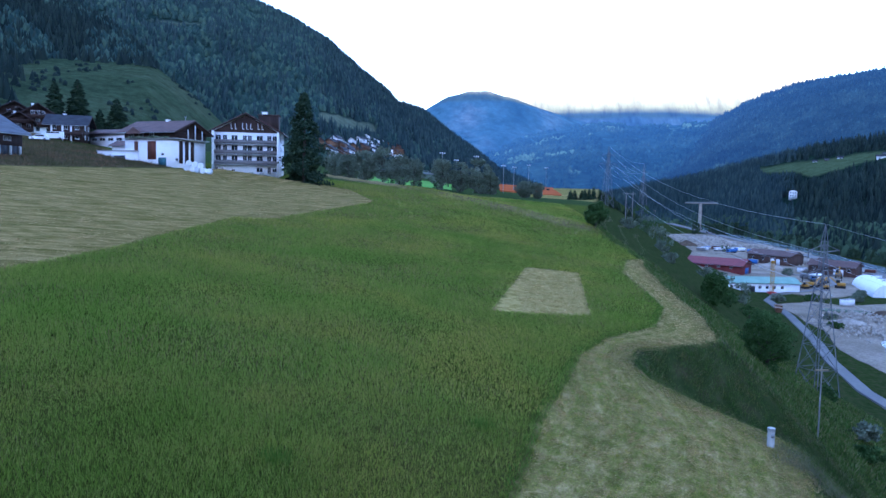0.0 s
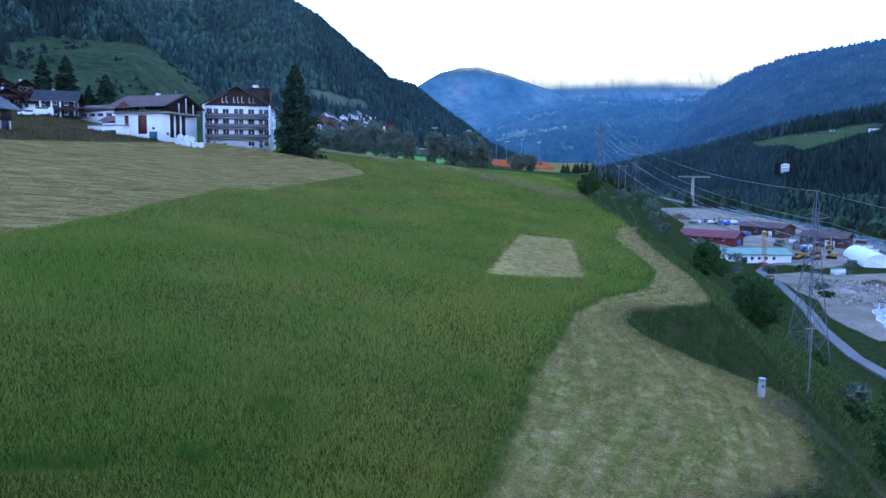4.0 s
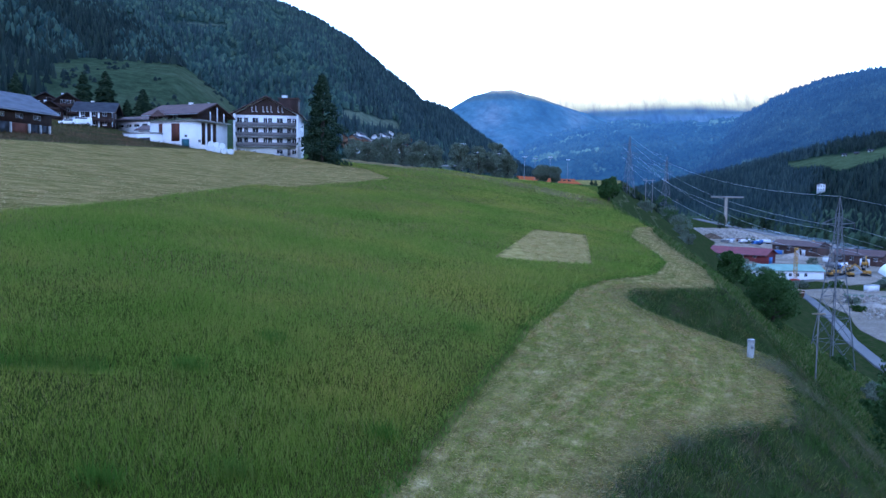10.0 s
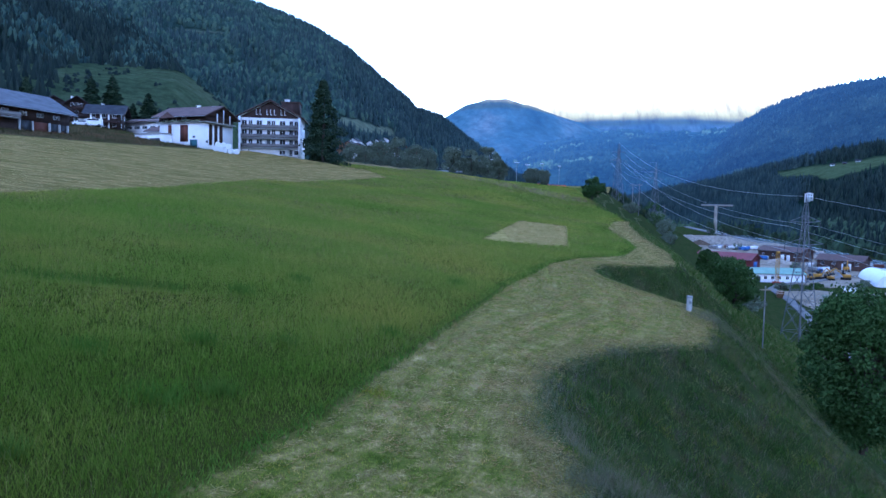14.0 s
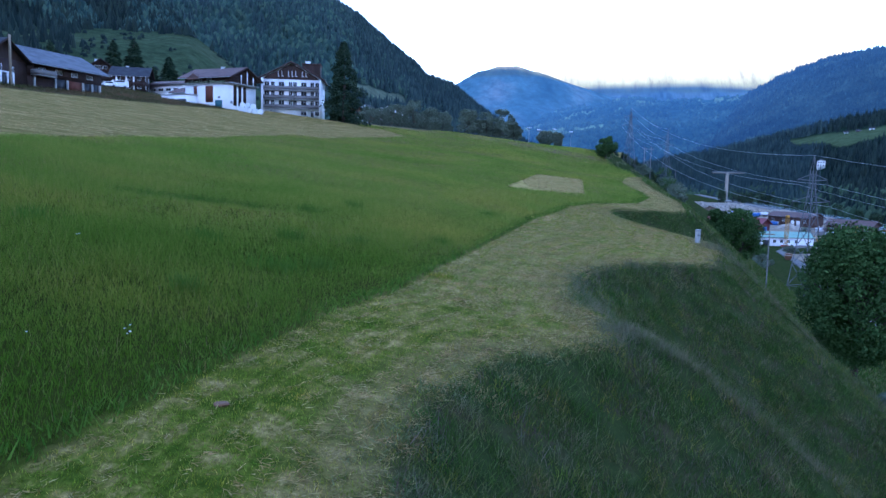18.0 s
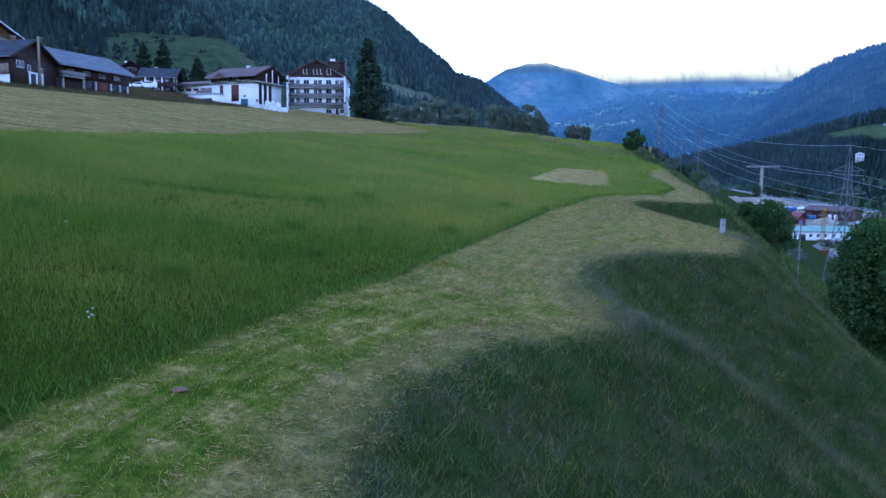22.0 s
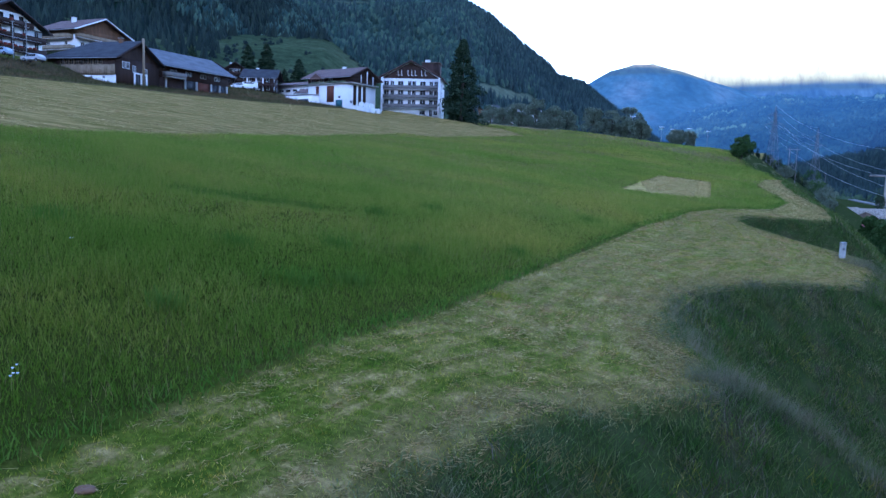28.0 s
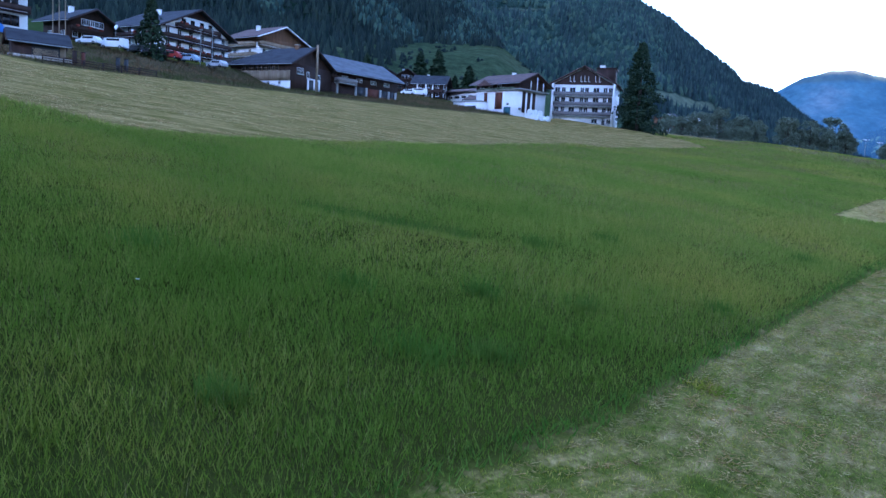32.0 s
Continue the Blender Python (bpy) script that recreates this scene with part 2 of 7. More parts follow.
RIBS = [[(3.6, 3.0), (8.0, 3.2), (13.0, 3.6), (20.0, 3.6), (30.0, 2.6)], [(19.6, 37.6), (24.3, 33.6), (31.0, 27.6), (39.0, 21.0), (50.0, 12.0)]]
VERGE = [(-34, 226), (-22, 214), (-12, 206), (-3, 195), (5, 185), (11, 178), (18, 169), (25, 160), (31, 150)]
PATCH = [(12, 98), (19.8, 98.5), (15.5, 72), (4.1, 68.5)]


def meadow_z(x, y):
    """The tilted, slightly hollow meadow, levelling out into the terrace beyond."""
    x, y0 = np.clip(x, -190, 75), y
    y = np.where(y > 165, 165 + 40 * (1 - np.exp(-(np.maximum(y, 165) - 165) / 40)), np.maximum(y, -60))
    rise = 0.004 * np.clip(y0 - 215, 0, 400) + 0.1 * np.clip(y0 - 408, 0, 70)
    return rise + 15.738 - 0.13982 * x + 0.06075 * y + 2.76e-4 * x * x + 2.94e-4 * x * y + 1.64e-4 * y * y


def seg_dist(x, y, line, closed=False):
    best = np.full(x.shape, 1e9)
    pts = line + [line[0]] if closed else line
    for (ax, ay), (bx, by) in zip(pts[:-1], pts[1:]):
        dx, dy = bx - ax, by - ay
        u = np.clip(((x - ax) * dx + (y - ay) * dy) / (dx * dx + dy * dy), 0, 1)
        best = np.minimum(best, np.hypot(x - ax - u * dx, y - ay - u * dy))
    return best


def right_of(x, y, line):
    """Signed distance from a line that runs along y: positive to its right."""
    xs, ys = [p[0] for p in line], [p[1] for p in line]
    return seg_dist(x, y, line) * np.where(x > np.interp(y, ys, xs), 1, -1)


def inside(x, y, poly):
    odd = np.zeros(x.shape, bool)
    for (ax, ay), (bx, by) in zip(poly, poly[1:] + poly[:1]):
        cross = ((ay > y) != (by > y)) & (x < (bx - ax) * (y - ay) / (by - ay + 1e-12) + ax)
        odd ^= cross
    return seg_dist(x, y, poly, True) * np.where(odd, 1, -1)


def floor_z(x, y):
    return -12 + 0.012 * (np.clip(y, -200, 1500) - 150)


def ground_z(x, y):
    x, y = np.asarray(x, float), np.asarray(y, float)
    d = np.maximum(right_of(x, y, SHOULDER), 0)
    steep = 0.66 + 0.24 * np.clip((y - 20) / 14, 0, 1) * np.clip((96 - y) / 30, 0, 1)
    z = meadow_z(x, y) - steep * (np.sqrt(d * d + 0.64) - 0.8)
    # grassy ribs that run down the bank from the two noses of the terrace
    for line, high, wide in ((RIBS[0], 0.95, 1.7), (RIBS[1], 0.55, 1.5)):
        z = z + high * np.exp(-(seg_dist(x, y, line) / wide) ** 2) * np.clip(d / 3.5, 0, 1)
    z = z + (1.6 - 1.5 * np.clip((y - 122) / 35, 0, 1)) / (1 + np.exp((right_of(x, y, VILLAGE_BANK) + 3) / 1.4))
    z = z + 0.95 * np.exp(-(seg_dist(x, y, VERGE) / 3.6) ** 2)
    z = z + 0.8 * np.exp(-(seg_dist(x, y, [(-52, 173.5), (-40, 171), (-28, 165)]) / 2.2) ** 2)
    z = z - 0.3 * np.exp(-(seg_dist(x, y, FURROW) / 0.7) ** 2)
    f = floor_z(x, y)
    k = 3.0
    return f + np.logaddexp(0, (z - f) / k) * k


def gz(x, y):
    return float(ground_z(np.array([x]), np.array([y]))[0])


def steps(*spans):
    out = [spans[0][0]]
    for a, b, s in spans:
        n = max(1, round((b - a) / s))
        out += list(np.linspace(a, b, n + 1)[1:])
    return np.array(out)


def grid_mesh(name, xs, ys, zf):
    X, Y = np.meshgrid(xs, ys)
    X, Y = X.ravel(), Y.ravel()
    Z = zf(X, Y)
    nx, ny = len(xs), len(ys)
    i = np.arange((ny - 1) * nx).reshape(ny - 1, nx)[:, :-1].ravel()
    quads = np.stack([i, i + 1, i + nx + 1, i + nx], 1)
    return raw_mesh(name, np.stack([X, Y, Z], 1), quads), X, Y, Z


def raw_mesh(name, verts, polys):
    """A mesh straight from arrays of corners and of equal-sided faces."""
    me = bpy.data.meshes.new(name)
    k = polys.shape[1]
    me.vertices.add(len(verts))
    me.vertices.foreach_set("co", np.ascontiguousarray(verts, np.float32).ravel())
    me.loops.add(polys.size)
    me.loops.foreach_set("vertex_index", np.ascontiguousarray(polys, np.int32).ravel())
    me.polygons.add(len(polys))
    me.polygons.foreach_set("loop_start", np.arange(0, polys.size, k, dtype=np.int32))
    me.polygons.foreach_set("loop_total", np.full(len(polys), k, np.int32))
    me.update(calc_edges=True)
    me.validate()
    return me


def point_value(me, name, values):
    a = me.attributes.new(name, "FLOAT", "POINT")
    a.data.foreach_set("value", np.ascontiguousarray(values, np.float32))


gx = steps((-4900, -1500, 340), (-1500, -400, 60), (-400, -110, 8), (-110, -18, 1.2), (-18, 32, 0.6), (32, 130, 1.6), (130, 500, 8), (500, 1500, 60), (1500, 4900, 340))
gy = steps((-2500, -300, 150), (-300, -40, 8), (-40, 60, 0.6), (60, 200, 1.2), (200, 560, 5), (560, 1500, 40), (1500, 4900, 250))
ground_me, GX, GY, GZ = grid_mesh("ground", gx, gy, ground_z)
point_value(ground_me, "hay", np.clip(inside(GX, GY, HAYFIELD), -8, 8))
point_value(ground_me, "patch", np.clip(inside(GX, GY, PATCH), -8, 8))
point_value(ground_me, "fallow", np.clip(inside(GX, GY, FALLOW), -8, 8))
point_value(ground_me, "edge", np.clip(right_of(GX, GY, MOWN_EDGE), -8, 40))
point_value(ground_me, "pasture", np.clip(np.maximum(-126 - GX, GY - 205), -8, 8))
point_value(ground_me, "bank", np.clip(right_of(GX, GY, SHOULDER), -8, 60))
point_value(ground_me, "verge", 4.4 - np.minimum(seg_dist(GX, GY, VERGE), 12))
point_value(ground_me, "rib", np.minimum(seg_dist(GX, GY, RIBS[0]), seg_dist(GX, GY, RIBS[1])))
ground_me.polygons.foreach_set("use_smooth", np.ones(len(ground_me.polygons), bool))
ground = tagged(new("ground", ground_me), "sloping alpine meadow of long and mown grass above a valley floor", "ground", kind="structure")


def ground_mat():
    m, n, l, b = node_mat("meadow_ground", 1.0, 0, 0.0)
    v = coords(n, l)

    def attr(name):
        a = n.new("ShaderNodeAttribute")
        a.attribute_name = name
        return a.outputs["Fac"]

    def soft(value, width, wobble):
        return calc(n, l, "MULTIPLY_ADD", calc(n, l, "ADD", value, wobble), 0.5 / width, 0.5)

    big, mid, fine = tex(n, l, "Noise", 0.045, 4, v), tex(n, l, "Noise", 0.6, 5, v), tex(n, l, "Noise", 7, 4, v)
    wob = calc(n, l, "MULTIPLY_ADD", mid.outputs[0], 2.2, -1.1)
    grain = tex(n, l, "Noise", 26, 4, v, 0.7)
    speck = mix(n, l, 0.75, ramp(n, l, fine.outputs[0], [(0.25, 0.5), (0.75, 1.4)]), ramp(n, l, grain.outputs[0], [(0.3, 0.35), (0.7, 1.6)]), "MULTIPLY")
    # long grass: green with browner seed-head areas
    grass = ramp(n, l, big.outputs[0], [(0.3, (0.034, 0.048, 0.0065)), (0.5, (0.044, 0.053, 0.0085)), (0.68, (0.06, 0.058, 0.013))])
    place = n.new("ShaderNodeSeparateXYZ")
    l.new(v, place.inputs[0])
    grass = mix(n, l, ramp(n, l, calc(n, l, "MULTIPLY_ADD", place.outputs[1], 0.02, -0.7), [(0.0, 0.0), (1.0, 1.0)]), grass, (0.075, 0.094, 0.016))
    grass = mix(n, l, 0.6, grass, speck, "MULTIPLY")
    # hay: swaths of drying grass over a pale green stubble
    swath = tex(n, l, "Noise", 1.0, 6, streaks(n, l, 30, 4.5, 1.3), 0.75)
    hay = ramp(n, l, swath.outputs[0], [(0.4, (0.125, 0.108, 0.026)), (0.5, (0.215, 0.158, 0.052)), (0.6, (0.33, 0.235, 0.09))])
    hay = mix(n, l, 0.5, hay, speck, "MULTIPLY")
    # mown strip: thin straw on fresh green, drawn out along the strip
    cxy, sep = n.new("ShaderNodeCombineXYZ"), n.new("ShaderNodeSeparateXYZ")
    l.new(v, sep.inputs[0])
    l.new(calc(n, l, "MULTIPLY", calc(n, l, "ADD", attr("edge"), calc(n, l, "MULTIPLY", attr("bank"), 0.5)), 0.9), cxy.inputs[0])
    l.new(calc(n, l, "MULTIPLY", sep.outputs[1], 0.12), cxy.inputs[1])
    streak, blotch = tex(n, l, "Noise", 1.0, 6, cxy.outputs[0], 0.75), tex(n, l, "Noise", 0.9, 7, v, 0.75)
    both = calc(n, l, "MULTIPLY_ADD", streak.outputs[0], 0.42, calc(n, l, "MULTIPLY", blotch.outputs[0], 0.58))
    cut = ramp(n, l, both, [(0.38, (0.095, 0.11, 0.018)), (0.47, (0.175, 0.158, 0.04)), (0.53, (0.27, 0.208, 0.07)), (0.63, (0.44, 0.33, 0.145))])
    # greener where the strip was cut last, below the near end of the meadow
    fresh = ramp(n, l, both, [(0.42, (0.045, 0.072, 0.007)), (0.49, (0.09, 0.11, 0.013)), (0.54, (0.165, 0.138, 0.034)), (0.61, (0.34, 0.25, 0.09))])
    cut = mix(n, l, ramp(n, l, calc(n, l, "MULTIPLY_ADD", calc(n, l, "ADD", sep.outputs[1], calc(n, l, "MULTIPLY", wob, 3.0)), -0.06, 0.8), [(0.0, 0.0), (1.0, 1.0)]), cut, fresh)
    # straw left by the rake along the edge of the bank
    rim = ramp(n, l, calc(n, l, "MULTIPLY_ADD", calc(n, l, "ADD", attr("bank"), wob), 0.25, 1.0), [(0.4, 0.0), (0.75, 0.75), (1.0, 0.6)])
    cut = mix(n, l, rim, cut, ramp(n, l, blotch.outputs[0], [(0.35, (0.1, 0.085, 0.025)), (0.5, (0.19, 0.14, 0.05)), (0.65, (0.34, 0.25, 0.1))]))
    cut = mix(n, l, 0.8, cut, speck, "MULTIPLY")
    # bank: coarse dull grass with bleached spots
    bankc = ramp(n, l, mid.outputs[0], [(0.3, (0.018, 0.034, 0.009)), (0.52, (0.036, 0.052, 0.016)), (0.68, (0.055, 0.052, 0.024)), (0.8, (0.095, 0.074, 0.046))])
    bankc = mix(n, l, 0.5, bankc, speck, "MULTIPLY")
    # bleached ribs with bare earth showing through
    ribc = ramp(n, l, mid.outputs[0], [(0.35, (0.075, 0.07, 0.04)), (0.55, (0.13, 0.105, 0.075)), (0.75, (0.19, 0.16, 0.125))])
    bankc = mix(n, l, ramp(n, l, calc(n, l, "ADD", attr("rib"), wob), [(0.1, 0.55), (0.7, 0.0)]), bankc, ribc)
    # the uncut brownish strip below the houses
    fallow = ramp(n, l, mid.outputs[0], [(0.3, (0.06, 0.055, 0.024)), (0.55, (0.1, 0.074, 0.04)), (0.75, (0.13, 0.092, 0.056))])
    fallow = mix(n, l, 0.5, fallow, speck, "MULTIPLY")
    pasture = ramp(n, l, mid.outputs[0], [(0.3, (0.03, 0.052, 0.016)), (0.6, (0.045, 0.07, 0.024)), (0.8, (0.07, 0.085, 0.04))])
    grass = mix(n, l, soft(attr("pasture"), 6.0, wob), grass, pasture)
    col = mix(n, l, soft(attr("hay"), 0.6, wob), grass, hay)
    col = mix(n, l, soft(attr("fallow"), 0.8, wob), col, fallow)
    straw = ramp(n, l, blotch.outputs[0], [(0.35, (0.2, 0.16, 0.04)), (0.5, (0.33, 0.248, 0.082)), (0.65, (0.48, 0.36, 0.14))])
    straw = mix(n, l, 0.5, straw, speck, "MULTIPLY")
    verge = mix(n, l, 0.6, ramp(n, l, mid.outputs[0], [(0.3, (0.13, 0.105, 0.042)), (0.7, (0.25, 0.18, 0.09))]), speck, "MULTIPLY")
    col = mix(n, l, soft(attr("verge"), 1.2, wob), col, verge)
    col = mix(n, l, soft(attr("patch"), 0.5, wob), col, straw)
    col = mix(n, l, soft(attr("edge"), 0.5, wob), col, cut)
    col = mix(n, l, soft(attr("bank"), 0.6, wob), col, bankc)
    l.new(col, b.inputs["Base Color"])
    bump(n, l, b, fine.outputs[0], 0.9, 0.12)
    for s in n:
        if s.bl_idname == "ShaderNodeMix":
            s.clamp_factor = True
    return m


ground_me.materials.append(ground_mat())


# ---------------------------------------------------------------- mountains
EYE = (-2.0, -15.0, 26.0)


def mountain(name, label, crest, foot, mat, rows=40, cols=160, rough=0.06, bulge=0.15, seed=0.0, tags=()):
    """A mountainside in the round: a foot line and a crest line, each (azimuth, value...) seen from the meadow, with gullies and a back slope.
    crest: azimuth, elevation in degrees, distance; foot: azimuth, distance, height."""
    az = np.linspace(crest[0][0], crest[-1][0], cols)
    ca, ce, cd = (np.array(v, float) for v in zip(*crest))
    fa, fd, fz = (np.array(v, float) for v in zip(*foot))
    E, D, F, Z0 = np.interp(az, ca, ce), np.interp(az, ca, cd), np.interp(az, fa, fd), np.interp(az, fa, fz)
    top = EYE[2] + D * np.tan(np.radians(E))
    verts = []
    nb = 6
    for r in range(rows + nb):
        u = r / (rows - 1)
        for c in range(cols):
            if r < rows:
                d = F[c] + (D[c] - F[c]) * u
                z = Z0[c] + (top[c] - Z0[c]) * (u + bulge * math.sin(math.pi * u))
                amp = rough * (top[c] - Z0[c]) * (0.15 + math.sin(math.pi * min(1, u * 1.02)))
            else:
                k = (r - rows + 1) / nb
                d = D[c] * (1 + 0.12 * k)
                z = top[c] - (top[c] - Z0[c]) * 0.6 * k * k
                amp = 0.0
            s = math.radians(az[c])
            x, y = EYE[0] + d * math.sin(s), EYE[1] + d * math.cos(s)
            q = Vector((x, y, z)) / (0.18 * D[c])
            g = noise.fractal(q + Vector((seed, 0, 0)), 0.9, 2.0, 5)
            gully = abs(noise.noise(Vector((az[c] * 0.22 + seed, u * 0.7, seed)))) - 0.25
            verts.append((x, y, z + amp * (g + 1.1 * gully)))
    i = np.arange((rows + nb - 1) * cols).reshape(-1, cols)[:, :-1].ravel()
    me = raw_mesh(name, np.array(verts), np.stack([i, i + 1, i + cols + 1, i + cols], 1))
    me.polygons.foreach_set("use_smooth", np.ones(len(me.polygons), bool))
    me.materials.append(mat)
    ob = tagged(new(name, me), label, "mountain", kind="structure")
    return ob, np.array(verts).reshape(rows + nb, cols, 3)[:rows]


def slope_mat(name, c1, c2, c3, scale, fine, meadow=None, mscale=0.004, lo=0.58, haze_glow=None, attr="", stretch=(1, 1, 1), crowns=0.0, bare=None, reach=None):
    """A wooded or grassy mountainside; blue haze goes in as emission, stronger along reach. crowns: size of the tree
    clumps in metres; bare: colours of the rock above a line set near the sun's edge, and its height.
    """
    m, n, l, b = node_mat(name, 1.0, 0, 0.0)
    v = coords(n, l, stretch)
    big, small = tex(n, l, "Noise", scale, 6, v, 0.6), tex(n, l, "Noise", fine, 4, v, 0.7)
    col = ramp(n, l, big.outputs[0], [(0.3, c1), (0.5, c2), (0.7, c3)])
    if meadow:
        patch = tex(n, l, "Noise", mscale, 3, v)
        if attr:
            patch = n.new("ShaderNodeAttribute")
            patch.attribute_name, lo = attr, 0.0
        col = mix(n, l, ramp(n, l, patch.outputs["Fac"], [(lo, 0.0), (lo + (0.18 if attr else 0.03), 1.0)]), col, meadow)
    col = mix(n, l, 0.6, col, ramp(n, l, small.outputs[0], [(0.3, 0.4), (0.7, 1.5)]), "MULTIPLY")
    high = small.outputs[0]
    if crowns:
        c = tex(n, l, "Voronoi", 1 / crowns, vec=coords(n, l, (1, 1, 0.7)))
        col = mix(n, l, 0.75, col, ramp(n, l, c.outputs["Distance"], [(0.05, 1.5), (0.75, 0.35)]), "MULTIPLY")
    if bare:
        dark, pale, line = bare
        sep = n.new("ShaderNodeSeparateXYZ")
        l.new(coords(n, l), sep.inputs[0])
        cleft = tex(n, l, "Noise", 0.02, 7, coords(n, l, (1, 0.25, 0.25), rot=(0, radians(38), 0)), 0.7)
        rock = ramp(n, l, cleft.outputs[0], [(0.38, dark), (0.46, pale), (0.7, tuple(1.3 * q for q in pale))])
        # colour turns pale near the sun line and deepens the shade below it
        over = calc(n, l, "MULTIPLY_ADD", calc(n, l, "MULTIPLY_ADD", big.outputs[0], 80.0, sep.outputs[2]), 0.01, 0.5 - 0.01 * (line + 40))
        # alpine turf between the tree line and the rock
        turf = mix(n, l, 0.8, (0.046, 0.06, 0.034), ramp(n, l, cleft.outputs[0], [(0.36, 0.65), (0.6, 1.25)]), "MULTIPLY")
        col = mix(n, l, ramp(n, l, over, [(0.35, 0.0), (0.6, 1.0)]), col, turf)
        col = mix(n, l, ramp(n, l, calc(n, l, "MULTIPLY_ADD", over, 0.3, -0.3), [(0.0, 0.0), (0.5, 1.0)]), col, rock)
    l.new(col, b.inputs["Base Color"])
    bump(n, l, b, high, 1.0, 6.0)
    # even blue emission imitates the haze in front of the slope
    if haze_glow:
        b.inputs["Emission Color"].default_value, b.inputs["Emission Strength"].default_value = (*haze_glow, 1), 1.0
    # the glow grows with y, as haze thickens with distance
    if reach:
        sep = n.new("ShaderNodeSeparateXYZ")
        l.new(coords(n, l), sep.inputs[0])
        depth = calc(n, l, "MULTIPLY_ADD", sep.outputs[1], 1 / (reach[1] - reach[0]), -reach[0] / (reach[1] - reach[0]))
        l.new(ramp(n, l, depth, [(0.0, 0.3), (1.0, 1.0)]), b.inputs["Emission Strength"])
    return m


M_MEADOW = slope_mat("hill_meadow", (0.034, 0.056, 0.03), (0.05, 0.076, 0.038), (0.078, 0.1, 0.055), 0.01, 0.15)
M_FOREST = slope_mat("forest_floor", (0.008, 0.019, 0.014), (0.013, 0.028, 0.018), (0.02, 0.04, 0.023), 0.01, 0.08)


def clearing(az, el):
    """How far inside the mown clearing in the lower forest, in degrees (negative outside)."""
    w = 0.5 * noise.noise(Vector((az * 0.9, el * 1.5, 6)))
    top = np.interp(az, [24, 27, 29.6, 31, 33, 36], [2.7, 3.15, 3.55, 3.85, 4.0, 4.0])
    low = np.interp(az, [24, 25, 27, 28, 29.4, 31, 33, 36], [2.6, 2.3, 2.4, 2.1, 2.5, 3.05, 3.5, 3.6])
    return min(el - low, top - el, az - 24.4, 36 - az) + 0.3 * w


def mark_clearing(ob, rule):
    """Stores on every corner how far it lies inside an open patch."""
    co = np.empty(len(ob.data.vertices) * 3)
    ob.data.vertices.foreach_get("co", co)
    co = co.reshape(-1, 3) - np.array(EYE)
    point_value(ob.data, "clearing", [rule(math.degrees(math.atan2(x, y)), math.degrees(math.atan2(z, math.hypot(x, y)))) for x, y, z in co])


M_LOW = slope_mat("forest_floor_with_clearing", (0.008, 0.019, 0.014), (0.013, 0.028, 0.018), (0.02, 0.04, 0.023), 0.01, 0.08, (0.07, 0.098, 0.045), attr="clearing")
# far backdrops of distance; the blue haze in front of them is put in as emission
M_BLUE = slope_mat("hazed_woods", (0.03, 0.07, 0.058), (0.052, 0.105, 0.078), (0.09, 0.15, 0.1), 0.004, 0.02, (0.2, 0.29, 0.15), 0.0045, 0.6, haze_glow=(0.0034, 0.0118, 0.0290), crowns=24.0, reach=(1200, 3300))
M_RIDGE = slope_mat("hazed_ridge_woods", (0.026, 0.052, 0.046), (0.042, 0.078, 0.064), (0.07, 0.115, 0.082), 0.005, 0.02, (0.11, 0.16, 0.09), 0.004, 0.66, haze_glow=(0.0030, 0.0098, 0.0240), crowns=18.0, reach=(1100, 2900))
M_DOME = slope_mat("hazed_mountain_woods", (0.02, 0.046, 0.05), (0.045, 0.085, 0.088), (0.11, 0.13, 0.125), 0.0035, 0.018, haze_glow=(0.0023, 0.0090, 0.0215), stretch=(1, 0.4, 0.4), bare=((0.08, 0.08, 0.075), (0.24, 0.21, 0.19), 560))
M_PEAK = slope_mat("hazed_rock", (0.03, 0.05, 0.05), (0.06, 0.085, 0.08), (0.1, 0.12, 0.11), 0.005, 0.02, haze_glow=(0.0016, 0.0096, 0.0265), stretch=(1, 0.4, 0.4), bare=((0.095, 0.11, 0.085), (0.14, 0.165, 0.13), 515))

hill, V_hill = mountain("hill_meadow", "green pasture hill rising behind the village", [(-75, 10, 640), (-40, 9.5, 640), (-28.3, 8.9, 640), (-25.6, 9.1, 640), (-19.8, 9.3, 640), (-17, 7.4, 640), (-15, 5.5, 640), (-12, 3.0, 640)],
                        [(-75, 300, 60), (-40, 330, 56), (-20, 420, 50), (-12, 480, 44)], M_MEADOW, 30, 120, 0.03, 0.05, 3.1)
near_ridge, V_near = mountain("forest_ridge", "dark spruce forest ridge above the pasture", [(-80, 18, 1000), (-40, 16, 1000), (-30, 14, 1000), (-23.4, 11.9, 1000), (-21.3, 10.6, 960), (-19.6, 9.2, 900), (-19.0, 7.8, 860), (-18.4, 6.0, 820)],
                              [(-80, 560, 100), (-28, 640, 118), (-18.4, 650, 100)], M_FOREST, 40, 120, 0.04, 0.1, 7.7)


def cliff(az, el):
    """The pale rock step high on the wooded side, and the meadows above and beside the hamlet."""
    w = noise.noise(Vector((az * 1.3, el, 3)))
    band = min(0.42 - abs(el - 5.75 + 0.22 * (az + 6)), az + 8.2, -3.6 - az) + 0.25 * w
    foot = min(3.15 - 0.42 * (az + 1.9) - el, az + 2.3, 1.8 - az) + 0.15 * w
    return max(band, foot, min(0.14 - abs(el - 12.0 - 0.3 * w), az + 20.7, -16.3 - az) + 0.16 * noise.noise(Vector((az * 4, el * 3, 8))))


